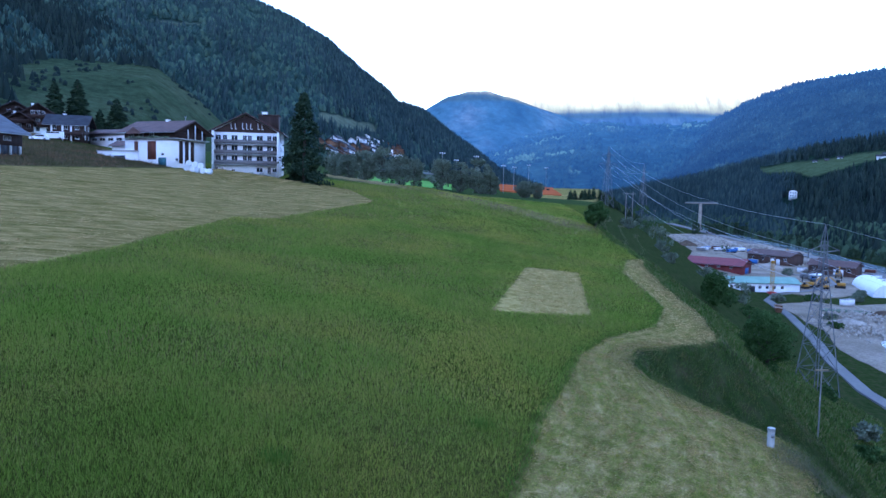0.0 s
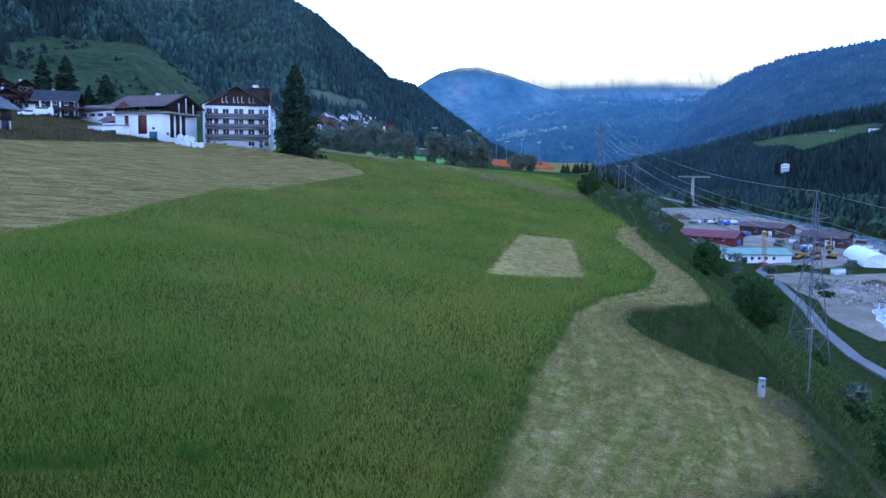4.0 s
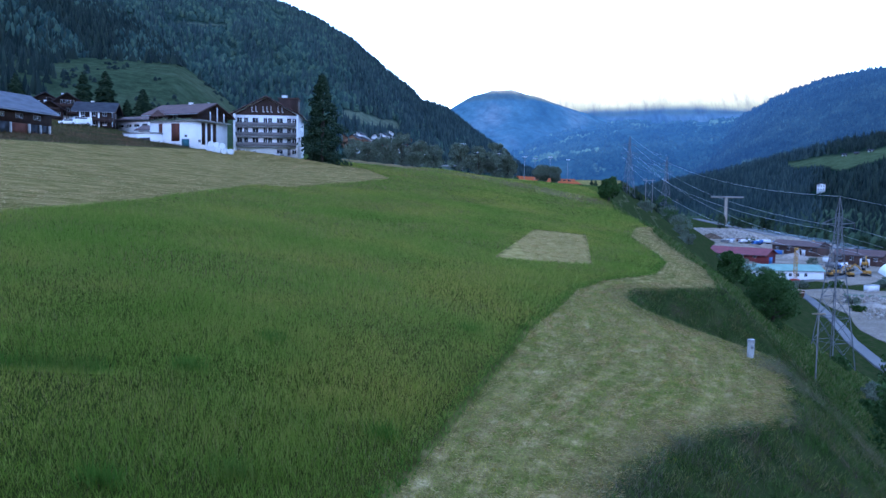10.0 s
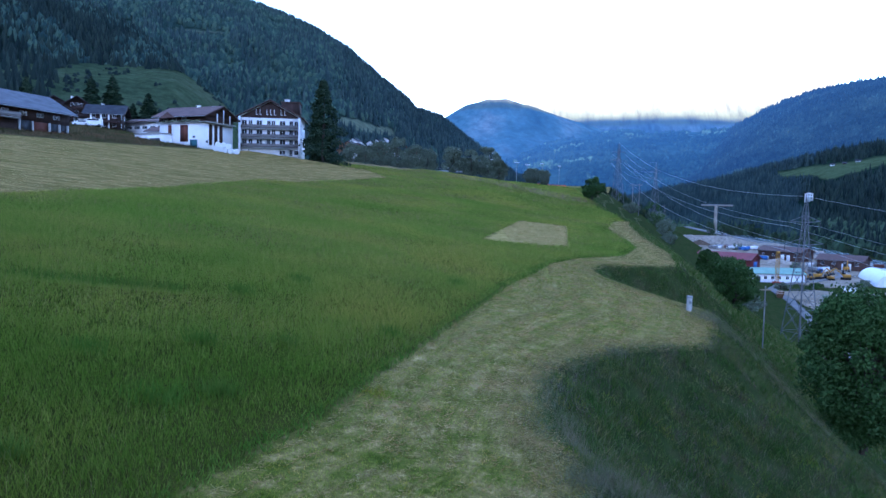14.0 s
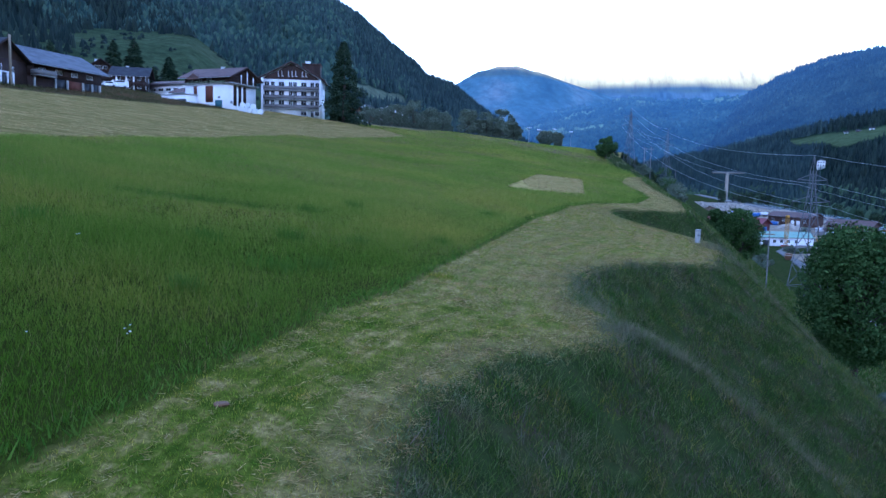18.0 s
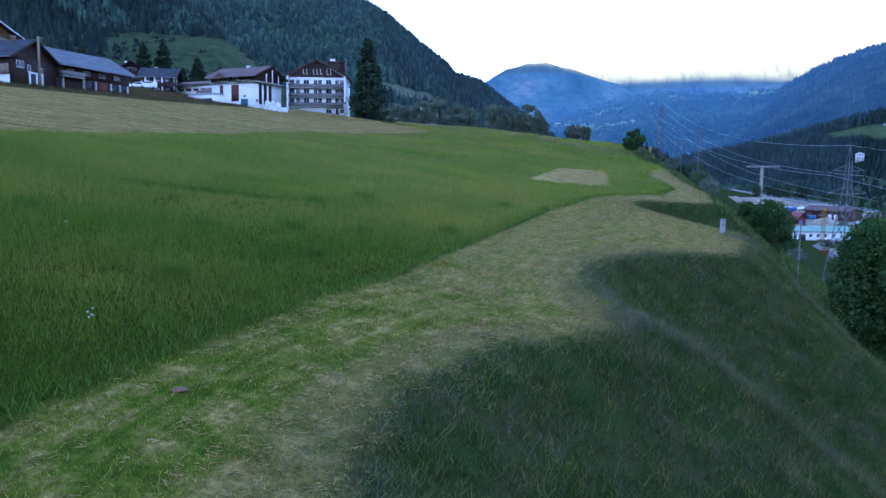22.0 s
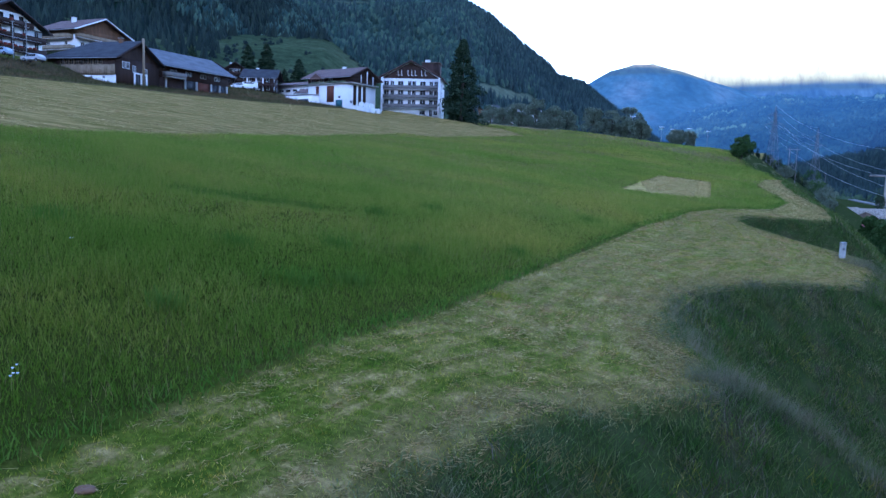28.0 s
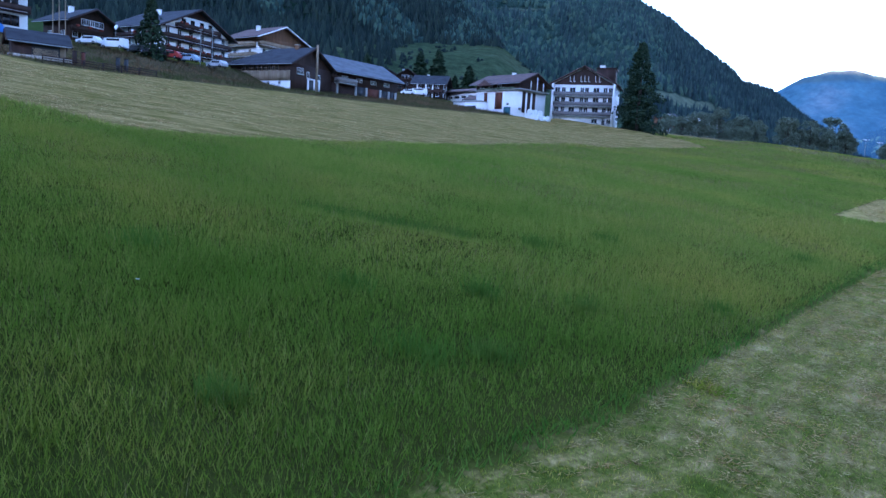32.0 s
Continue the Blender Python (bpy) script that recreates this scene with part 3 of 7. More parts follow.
# floor colour shifted towards blue as well, for distance haze
M_STEEP = slope_mat("mixed_forest_floor_with_rock", (0.014, 0.03, 0.026), (0.023, 0.045, 0.036), (0.038, 0.064, 0.048), 0.006, 0.07, (0.105, 0.128, 0.085), attr="clearing")
left_mt, V_left = mountain("left_mountain", "steep wooded mountainside in evening shade", [(-80, 22, 2300), (-40, 20, 2300), (-25, 16.8, 2300), (-12.8, 13.9, 2200), (-9.9, 12.7, 2150), (-7.3, 11.4, 2100), (-4.8, 9.3, 2050), (-2.6, 7.8, 2000), (-2.1, 7.1, 2000), (0, 6.5, 2000), (2.3, 4.7, 1950), (4.5, 3.2, 1900), (5.9, 2.1, 1850), (8.1, 1.2, 1800), (10.5, 0.1, 1700)],
                           [(-80, 900, 150), (-20, 800, 90), (-8, 640, 40), (10.5, 900, 10)], M_STEEP, 90, 240, 0.05, 0.08, 1.3)
mark_clearing(left_mt, cliff)
dome_mt, V_dome = mountain("backdrop_dome", "distant rounded mountain with blue haze in its material", [(-12, 5, 4300), (-3, 5.6, 4300), (0.0, 6.57, 4300), (1.0, 7.2, 4300), (1.9, 7.72, 4300), (2.7, 7.9, 4300), (3.5, 8.15, 4300), (4.2, 8.14, 4300), (5.0, 8.18, 4300), (6.0, 7.85, 4300), (6.95, 7.59, 4300), (9.0, 6.89, 4300), (10.9, 6.3, 4300), (14, 5.5, 4300), (20, 4.5, 4300), (26, 4, 4300)],
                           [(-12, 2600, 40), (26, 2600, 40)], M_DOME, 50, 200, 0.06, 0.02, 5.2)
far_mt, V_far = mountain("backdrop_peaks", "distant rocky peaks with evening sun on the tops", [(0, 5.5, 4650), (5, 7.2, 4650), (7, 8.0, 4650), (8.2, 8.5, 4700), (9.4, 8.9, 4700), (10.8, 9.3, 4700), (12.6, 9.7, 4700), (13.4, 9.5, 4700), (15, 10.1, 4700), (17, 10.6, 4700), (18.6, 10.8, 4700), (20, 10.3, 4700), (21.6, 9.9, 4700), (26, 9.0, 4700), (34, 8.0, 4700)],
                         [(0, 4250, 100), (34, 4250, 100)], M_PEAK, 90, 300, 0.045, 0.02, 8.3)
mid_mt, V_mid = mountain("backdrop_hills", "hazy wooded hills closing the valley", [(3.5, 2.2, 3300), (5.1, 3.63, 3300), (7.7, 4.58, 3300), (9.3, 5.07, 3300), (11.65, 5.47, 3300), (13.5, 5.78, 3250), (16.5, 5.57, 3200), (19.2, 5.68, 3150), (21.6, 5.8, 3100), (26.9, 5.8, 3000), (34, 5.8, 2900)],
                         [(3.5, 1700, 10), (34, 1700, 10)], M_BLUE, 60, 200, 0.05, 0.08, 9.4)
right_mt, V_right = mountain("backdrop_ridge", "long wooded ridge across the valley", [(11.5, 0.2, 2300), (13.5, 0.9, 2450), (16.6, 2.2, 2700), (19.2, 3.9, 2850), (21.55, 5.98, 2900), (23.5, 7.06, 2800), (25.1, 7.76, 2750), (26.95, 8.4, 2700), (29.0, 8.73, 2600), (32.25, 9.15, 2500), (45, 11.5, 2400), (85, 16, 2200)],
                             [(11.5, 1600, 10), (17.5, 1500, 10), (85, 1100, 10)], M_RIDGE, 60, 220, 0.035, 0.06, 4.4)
low_mt, V_low = mountain("lower_forest", "dark spruce slope above the river", [(10, -1.0, 1500), (12.3, -0.3, 1500), (14.1, 0.4, 1500), (16.6, 1.1, 1500), (20, 1.8, 1500), (24, 2.9, 1480), (28, 4.0, 1450), (32.5, 4.8, 1400), (45, 6.5, 1300), (85, 10, 1200)],
                         [(10, 1200, -2), (20, 1120, -3), (24, 880, -5), (27, 745, -7), (32, 600, -9), (45, 480, -10), (85, 420, -12)], M_LOW, 60, 200, 0.04, 0.05, 2.2)
mark_clearing(low_mt, clearing)

# unseen ridge added behind the meadow: keeps the low sun off the valley, its heights set the shade line
back = []
for i in range(61):
    x = -7500 + 250 * i
    h = 1210 + 48 * math.exp(-((x + 850) / 320) ** 2) + 45 * noise.noise(Vector((x * 0.0011, 0, 0))) + 20 * noise.noise(Vector((x * 0.005, 3, 0)))
    h -= min(90.0, max(0.0, 0.09 * (x + 100)))
    back += [(x, -4700, h), (x, -2600, -20), (x, -5600, -20)]
bi = np.arange(60) * 3
back_me = raw_mesh("shade_ridge_behind", np.array(back), np.concatenate([np.stack([bi, bi + 3, bi + 4, bi + 1], 1), np.stack([bi + 2, bi + 5, bi + 3, bi], 1)]))
back_me.materials.append(M_FOREST)
tagged(new("shade_ridge_behind", back_me), "unseen ridge added behind to keep the low sun off the valley", "mountain", kind="structure")

# ---------------------------------------------------------------- building kit
BOX_F = np.array([[0, 3, 2, 1], [4, 5, 6, 7], [0, 1, 5, 4], [1, 2, 6, 5], [2, 3, 7, 6], [3, 0, 4, 7]])


def box_v(x0, y0, z0, x1, y1, z1):
    return [(x0, y0, z0), (x1, y0, z0), (x1, y1, z0), (x0, y1, z0), (x0, y0, z1), (x1, y0, z1), (x1, y1, z1), (x0, y1, z1)]


def link_part(name, me, mat, parent=None, label=""):
    if mat is not None:
        me.materials.append(mat)
    ob = new(name, me)
    if parent is not None:
        ob.parent = parent
    if label:
        ob["label"] = label
    return ob


def boxes(name, spans, mat, parent=None, label=""):
    """One mesh of several boxes, each x0, y0, z0, x1, y1, z1."""
    v, p = [], []
    for i, s in enumerate(spans):
        v += box_v(*s)
        p.append(BOX_F + 8 * i)
    return link_part(name, raw_mesh(name, np.array(v, float), np.concatenate(p)), mat, parent, label)


def part(name, bm, mat, parent=None, label=""):
    me = bpy.data.meshes.new(name)
    bm.to_mesh(me)
    bm.free()
    return link_part(name, me, mat, parent, label)


def poly_part(name, verts, faces, mat, parent=None, label="", smooth=False):
    me = bpy.data.meshes.new(name)
    me.from_pydata([tuple(v) for v in verts], [], [tuple(f) for f in faces])
    me.update()
    if smooth:
        me.polygons.foreach_set("use_smooth", np.ones(len(me.polygons), bool))
    return link_part(name, me, mat, parent, label)


def beams(name, segs, r, mat, parent=None, label="", sides=4):
    """One mesh of straight bars between pairs of points."""
    v, f = [], []
    for a, b, *rr in segs:
        a, b = Vector(a), Vector(b)
        r1 = rr[0] if rr else r
        d = (b - a).normalized()
        u = d.orthogonal().normalized()
        w = d.cross(u)
        k = len(v)
        for p in (a, b):
            for i in range(sides):
                t = 2 * math.pi * (i + 0.5) / sides
                v.append(p + r1 * (math.cos(t) * u + math.sin(t) * w))
        for i in range(sides):
            j = (i + 1) % sides
            f.append((k + i, k + j, k + sides + j, k + sides + i))
        f.append(tuple(k + i for i in reversed(range(sides))))
        f.append(tuple(k + sides + i for i in range(sides)))
    return poly_part(name, v, f, mat, parent, label)


def thing(name, label, category, m, group="", kind=""):
    ob = new(name)
    ob.empty_display_size = 0.3
    ob.matrix_world = m
    return tagged(ob, label, category, group, kind)


def front_pose(pl, pr, z=None):
    """A frame with its origin at pl, x towards pr, y away behind."""
    if z is None:
        z = min(gz(*pl), gz(*pr)) + 0.1
    return pose(pl[0], pl[1], z, 0, 0, math.degrees(math.atan2(pr[1] - pl[1], pr[0] - pl[0])))


def span(pl, pr):
    return math.hypot(pr[0] - pl[0], pr[1] - pl[1])


def window(parent, side, u, z, w, h, W, D, frame_mat, shutters=None, out=0.0, sill=True):
    """A window on a wall of a W by D house: frame, pane, sill and, if wanted, shutters. side: f, r, l."""
    if side == "f":
        m = pose(u, -out, z)
    elif side == "r":
        m = pose(W + out, u, z, 0, 0, 90)
    else:
        m = pose(-out, u, z, 0, 0, -90)
    t = 0.07
    fr = boxes("window", [(-w / 2, -0.06, 0, -w / 2 + t, 0.02, h), (w / 2 - t, -0.06, 0, w / 2, 0.02, h), (-w / 2 + t, -0.06, 0, w / 2 - t, 0.02, t),
                          (-w / 2 + t, -0.06, h - t, w / 2 - t, 0.02, h), (-t / 2, -0.05, t, t / 2, 0.015, h - t)], frame_mat, parent)
    fr.matrix_basis = m
    boxes("pane", [(-w / 2 + t * 0.9, -0.03, t * 0.9, w / 2 - t * 0.9, -0.012, h - t * 0.9)], GLASS, fr)
    if sill:
        boxes("sill", [(-w / 2 - 0.08, -0.14, -0.07, w / 2 + 0.08, 0.0, -0.005)], frame_mat, fr)
    if shutters is not None:
        boxes("shutter", [(-w / 2 - 0.5, -0.07, 0, -w / 2 - 0.03, -0.02, h)], shutters, fr)
        boxes("shutter", [(w / 2 + 0.03, -0.07, 0, w / 2 + 0.5, -0.02, h)], shutters, fr)
    return fr


def balcony(parent, side, u0, u1, z, deep, W, D, board, slab=CONCRETE, rail=1.0, flowers=None, posts=0):
    if side == "f":
        m = pose(u0, 0, z)
    elif side == "r":
        m = pose(W, u0, z, 0, 0, 90)
    else:
        m = pose(0, u1, z, 0, 0, -90)
    L = u1 - u0
    b = boxes("balcony", [(0, -deep, -0.16, L, -0.005, 0)], slab, parent)
    b.matrix_basis = m
    boxes("railing", [(0, -deep, 0.1, L, -deep + 0.05, rail), (0, -deep + 0.05, 0.1, 0.05, -0.02, rail), (L - 0.05, -deep + 0.05, 0.1, L, -0.02, rail)], board, b)
    boxes("handrail", [(-0.03, -deep - 0.04, rail + 0.003, L + 0.03, -deep + 0.09, rail + 0.08)], board, b)
    if posts:
        boxes("post", [(i * (L - 0.16) / (posts - 1), -deep + 0.06, rail + 0.09, i * (L - 0.16) / (posts - 1) + 0.16, -deep + 0.2, 2.6) for i in range(posts)], board, b)
    if flowers is not None:
        rnd = random.Random(int(u0 * 10 + z * 7))
        fl = []
        x = 0.3
        while x < L - 0.8:
            if rnd.random() < 0.4:
                h = rnd.uniform(0.18, 0.4)
                fl.append((x, -deep - 0.32, rail - 0.18, x + rnd.uniform(0.5, 0.9), -deep - 0.05, rail + h))
            x += rnd.uniform(0.9, 1.4)
        for one in fl:
            boxes("flower_box", [one], flowers, b, "flower box with blooming geraniums")
    return b


def gable_house(name, label, m, W, D, eave, rise, walls, roof, ridge="y", over=0.8, upper=None, split=0.0, hip=0.0, category="house", base=None, verge=None, trim=DARKWOOD, group=""):
    """A house with a saddle roof. Origin at the front-left corner, x along the front, y back. ridge 'y': gable to the front; 'x': gables at the sides.
    hip: share of the ridge cut back at the left end. split: height where the walls change to the material upper."""
    h = thing(name, label, category, m, group)
    low = eave if upper is None else split
    boxes("wall", [(0, 0, -3.0, W, D, low)], walls, h)
    if upper is not None:
        boxes("upper_wall", [(-0.08, -0.08, low, W + 0.08, D + 0.08, eave)], upper, h)
    gm = upper or walls
    th, verge = 0.28, over if verge is None else verge
    if ridge == "y":
        c, half, length = W / 2, W / 2, D
        P = lambda s, a, z: (c + s, a, z)  # noqa: E731
    else:
        c, half, length = D / 2, D / 2, W
        P = lambda s, a, z: (a, c + s, z)  # noqa: E731
    # gable walls as triangular prisms
    for a0, a1 in ((0.0, 0.25), (length - 0.25, length)):
        if hip and a0 == 0.0:
            continue
        v = [P(-half, a0, eave), P(half, a0, eave), P(0, a0, eave + rise), P(-half, a1, eave), P(half, a1, eave), P(0, a1, eave + rise)]
        poly_part("gable", v, [(0, 1, 2), (5, 4, 3), (0, 3, 4, 1), (1, 4, 5, 2), (2, 5, 3, 0)], gm, h)
    s = rise / half
    e0, e1 = half + over, eave - over * s
    ax0, ax1 = -verge, length + verge
    cut = hip * length
    for sg in (-1, 1):
        top = [(sg * e0, ax0, e1 + 0.03), (sg * e0, ax1, e1 + 0.03), (0, ax1, eave + rise + 0.03), (0, ax0 + cut, eave + rise + 0.03)]
        v = [P(*p) for p in top] + [P(p[0], p[1], p[2] + th) for p in top]
        poly_part("roof_slope", v, [(0, 1, 2, 3), (7, 6, 5, 4), (0, 4, 5, 1), (1, 5, 6, 2), (2, 6, 7, 3), (3, 7, 4, 0)], roof, h)
    if hip:
        top = [(-e0, ax0, e1 + 0.03), (e0, ax0, e1 + 0.03), (0, ax0 + cut, eave + rise + 0.03)]
        v = [P(*p) for p in top] + [P(p[0], p[1], p[2] + th) for p in top]
        poly_part("hip", v, [(0, 1, 2), (5, 4, 3), (0, 3, 4, 1), (1, 4, 5, 2), (2, 5, 3, 0)], roof, h)
    # barge boards under the verges, fascia under the eaves
    for a in ((ax1,) if hip else (ax0, ax1)):
        for sg in (-1, 1):
            v0, v1 = P(sg * (e0 + 0.02), a, e1 + 0.02), P(0, a, eave + rise + 0.02)
            beams("barge_board", [(v0, v1)], 0.16, trim, h)
    for sg in (-1, 1):
        beams("gutter", [(P(sg * (e0 + 0.09), ax0 + 0.1, e1 + 0.05), P(sg * (e0 + 0.09), ax1 - 0.1, e1 + 0.05))], 0.09, METAL, h, sides=6)
    if base is not None:
        boxes("plinth", [(-0.06, -0.06, -3, W + 0.06, D + 0.06, base)], CONCRETE, h)
    return h


def chimney(h, x, y, z, w=0.7, tall=1.6, mat=PLASTER):
    c = boxes("chimney", [(x - w / 2, y - w / 2, z - 1.0, x + w / 2, y + w / 2, z + tall)], mat, h)
    boxes("chimney_cap", [(x - w / 2 - 0.1, y - w / 2 - 0.1, z + tall + 0.003, x + w / 2 + 0.1, y + w / 2 + 0.1, z + tall + 0.12)], CONCRETE, c)


# ---------------------------------------------------------------- plants
def leaf_cloud(centers, radii, per, size, rnd, flat=0.0):
    """Many small leaf quads on the skins of several clumps."""
    n = len(centers) * per
    C = np.repeat(np.array(centers, float), per, 0)
    R = np.repeat(np.array(radii, float), per)[:, None]
    d = rnd.normal(size=(n, 3))
    d /= np.linalg.norm(d, axis=1)[:, None]
    p = C + d * R * rnd.uniform(0.55, 1.05, (n, 1)) * np.array([1, 1, 1 - flat])
    a = rnd.normal(size=(n, 3)) + 0.6 * d
    a /= np.linalg.norm(a, axis=1)[:, None]
    b = np.cross(a, rnd.normal(size=(n, 3)))
    b /= np.linalg.norm(b, axis=1)[:, None]
    s = size * rnd.uniform(0.6, 1.4, (n, 1))
    v = np.stack([p - a * s, p + b * s * 0.55, p + a * s, p - b * s * 0.55], 1).reshape(-1, 3)
    return v, np.arange(n * 4).reshape(-1, 4)


def broad_tree(name, label, x, y, tall, wide, seed, mat=LEAF, clumps=40, per=70, leaf=0.3, trunk=0.25, z=None, low=0.25, group=""):
    rnd = np.random.default_rng(seed)
    z = gz(x, y) if z is None else z
    t = thing(name, label, "tree" if tall > 4 else "bush", pose(x, y, z, 0, 0, seed * 37 % 360), group)
    segs, cs, rs = [], [], []
    for i in range(clumps):
        u = rnd.uniform(0, 1)
        h = tall * (low + (0.97 - low) * u ** 0.8)
        prof = math.sin(math.pi * min(1, max(0.0, (h / tall - low * 0.6) / (1.08 - low * 0.6)))) ** 0.7
        r = wide / 2 * prof * rnd.uniform(0.35, 1.0)
        a = rnd.uniform(0, 2 * math.pi)
        cs.append((r * math.cos(a), r * math.sin(a), h))
        rs.append(wide * rnd.uniform(0.09, 0.17))
    segs.append(((0, 0, -0.6), (0.03 * tall, 0.01 * tall, tall * 0.35), trunk))
    segs.append(((0.03 * tall, 0.01 * tall, tall * 0.34), (0.0, 0.02 * tall, tall * 0.75), trunk * 0.55))
    for c in cs[::3]:
        segs.append(((0.02 * tall, 0.01 * tall, max(0.1 * tall, c[2] * 0.5)), tuple(np.array(c) * 0.92), trunk * 0.22))
    beams("trunk", segs, trunk, BARK, t, sides=6)
    v, f = leaf_cloud(cs, rs, per, leaf, rnd)
    link_part("crown", raw_mesh("crown", v, f), mat, t)
    return t


def spruce_mesh(name, tall, wide, seed, tiers=26, per=26, bare=0.04):
    """Whorls of drooping, tapering sprays round a stem."""
    rnd = np.random.default_rng(seed)
    v, f = [], []
    for k in range(tiers):
        u = (k + rnd.uniform(0, 0.6)) / tiers
        z = tall * (bare + (1 - bare) * u)
        R = wide / 2 * ((1 - u) ** 0.62) * rnd.uniform(0.72, 1.12) + 0.12
        for j in range(max(6, int(per * (1 - 0.6 * u)))):
            a = rnd.uniform(0, 2 * math.pi)
            L = R * rnd.uniform(0.6, 1.12)
            ca, sa = math.cos(a), math.sin(a)
            w = 0.16 * L + 0.1
            droop = L * rnd.uniform(0.12, 0.42)
            i = len(v)
            v += [(0.1 * L * ca, 0.1 * L * sa, z + 0.08 * L), (0.6 * L * ca - w * sa, 0.6 * L * sa + w * ca, z - 0.55 * droop), (L * ca, L * sa, z - droop),
                  (0.6 * L * ca + w * sa, 0.6 * L * sa - w * ca, z - 0.55 * droop), (0.55 * L * ca, 0.55 * L * sa, z - 0.4 * droop - 0.5 * w - 0.25)]
            f += [(i, i + 1, i + 2), (i, i + 2, i + 3), (i + 1, i + 4, i + 2), (i + 3, i + 2, i + 4)]
    return raw_mesh(name, np.array(v), np.array(f))


def spruce(label, x, y, tall, wide, seed, tiers=26, per=26, z=None, group="", mat=None):
    t = thing("spruce", label, "tree", pose(x, y, gz(x, y) if z is None else z, 0, 0, seed * 53 % 360), group)
    beams("trunk", [((0, 0, -0.8), (0, 0, tall * 0.5), 0.02 * tall), ((0, 0, tall * 0.5), (0, 0, tall * 0.96), 0.01 * tall)], 0.3, BARK, t, sides=6)
    link_part("crown", spruce_mesh("crown", tall, wide, seed, tiers, per), mat or SPRUCE, t)
    return t



def ragged_spruce_mesh(name, tall, wide, seed, count=4300):
    """An old, broken-outlined spruce: short hanging sprays on limbs of uneven reach, with gaps between them."""
    rnd = np.random.default_rng(seed)
    v, f = [], []
    for k in range(count):
        u = rnd.uniform(0, 1) ** 1.25
        a = rnd.uniform(0, 2 * math.pi)
        reach = np.interp(u, [0, 0.1, 0.3, 0.55, 0.72, 0.9, 1.0], [0.85, 1.0, 0.95, 0.68, 0.44, 0.18, 0.03])
        bough = noise.noise(Vector((math.cos(a) * 1.6, math.sin(a) * 1.6, u * 13 + seed)))
        if bough < -0.16 and u < 0.93:
            continue
        R = wide / 2 * reach * (0.72 + 0.85 * bough)
        r = R * math.sqrt(rnd.uniform(0.12, 1))
        z = tall * (0.02 + 0.97 * u) - 0.22 * r + rnd.uniform(-0.2, 0.2)
        ca, sa, L, w = math.cos(a), math.sin(a), rnd.uniform(0.45, 1.0), rnd.uniform(0.12, 0.26)
        drop, turn = rnd.uniform(0.2, 0.75), rnd.uniform(-0.9, 0.9)
        dx, dy = math.cos(a + turn), math.sin(a + turn)
        x, y, i = r * ca, r * sa, len(v)
        v += [(x, y, z), (x + 0.5 * L * dx - w * dy, y + 0.5 * L * dy + w * dx, z - 0.4 * drop), (x + L * dx, y + L * dy, z - drop), (x + 0.5 * L * dx + w * dy, y + 0.5 * L * dy - w * dx, z - 0.4 * drop - 0.1),
              (x + 0.35 * L * dx, y + 0.35 * L * dy, z - drop * 0.7 - 0.3)]
        f += [(i, i + 1, i + 2), (i, i + 2, i + 3), (i + 1, i + 4, i + 2), (i + 3, i + 2, i + 4)]
    return raw_mesh(name, np.array(v), np.array(f))

# ---------------------------------------------------------------- the white hotel
pl, pr = (-55.9, 180.0), (-39.5, 181.4)
HW, HD = span(pl, pr), 11.5
hotel = gable_house("hotel", "white four-storey hotel with grey balconies and dark timber gable", front_pose(pl, pr, 36.55), HW, HD, 10.55, 4.3, PLASTER, BROWNROOF, "y", 1.0, category="hotel", verge=0.9)
v = [(-0.02, -0.12, 10.2), (HW + 0.02, -0.12, 10.2), (HW / 2, -0.12, 14.6), (-0.02, -0.01, 10.2), (HW + 0.02, -0.01, 10.2), (HW / 2, -0.01, 14.6)]
poly_part("gable_cladding", v, [(0, 1, 2), (5, 4, 3), (0, 3, 4, 1), (1, 4, 5, 2), (2, 5, 3, 0)], DARKWOOD, hotel, "dark stained vertical boards")
for u in (4.5, 5.5, 7.3, 8.3, 9.3, 11.1, 12.1):
    boxes("gable_trim", [(u, -0.2, 10.95, u + 0.13, -0.125, 12.45), (u + 0.131, -0.2, 10.95, u + 0.52, -0.125, 11.1)], WHITEPAINT, hotel)
for x0 in (-0.05, HW - 0.5):
    boxes("pilaster", [(x0, -0.95, -2, x0 + 0.55, -0.01, 10.4)], PLASTER, hotel)
for k, z in enumerate((2.1, 4.66, 7.2)):
    balcony(hotel, "f", 0.52, HW - 0.52, z, 0.85, HW, HD, GREYWOOD)
    for u0, u1 in ((0.7, 2.1), (2.5, 3.6), (4.6, 6.2), (7.4, 8.45), (8.6, 9.7), (10.8, 12.4), (13.4, 14.5), (14.75, 15.9)):
        tallw = 2.15 if u0 in (2.5, 8.6, 13.4) else 1.55
        window(hotel, "f", (u0 + u1) / 2, z + 2.3 - tallw, u1 - u0, tallw, HW, HD, WHITEPAINT, sill=tallw < 2)
for u0, u1, z, hh in ((0.7, 1.5, 0.35, 1.1), (2.3, 2.85, -0.1, 1.75), (4.6, 5.6, 0.5, 0.5), (10.8, 12.4, 0.3, 1.2), (13.5, 14.4, -0.1, 1.8), (14.75, 15.9, 0.3, 1.2)):
    window(hotel, "f", (u0 + u1) / 2, z, u1 - u0, hh, HW, HD, WHITEPAINT)
for z in (0.6, 3.1, 5.7, 8.2):
    for u in (2.5, 5.6, 8.7):
        window(hotel, "r", u, z, 1.1, 1.3, HW, HD, WHITEPAINT)
boxes("lift_tower", [(HW * 0.655, 4.0, 11, HW * 0.95, 9.5, 15.1)], DARKWOOD, hotel)
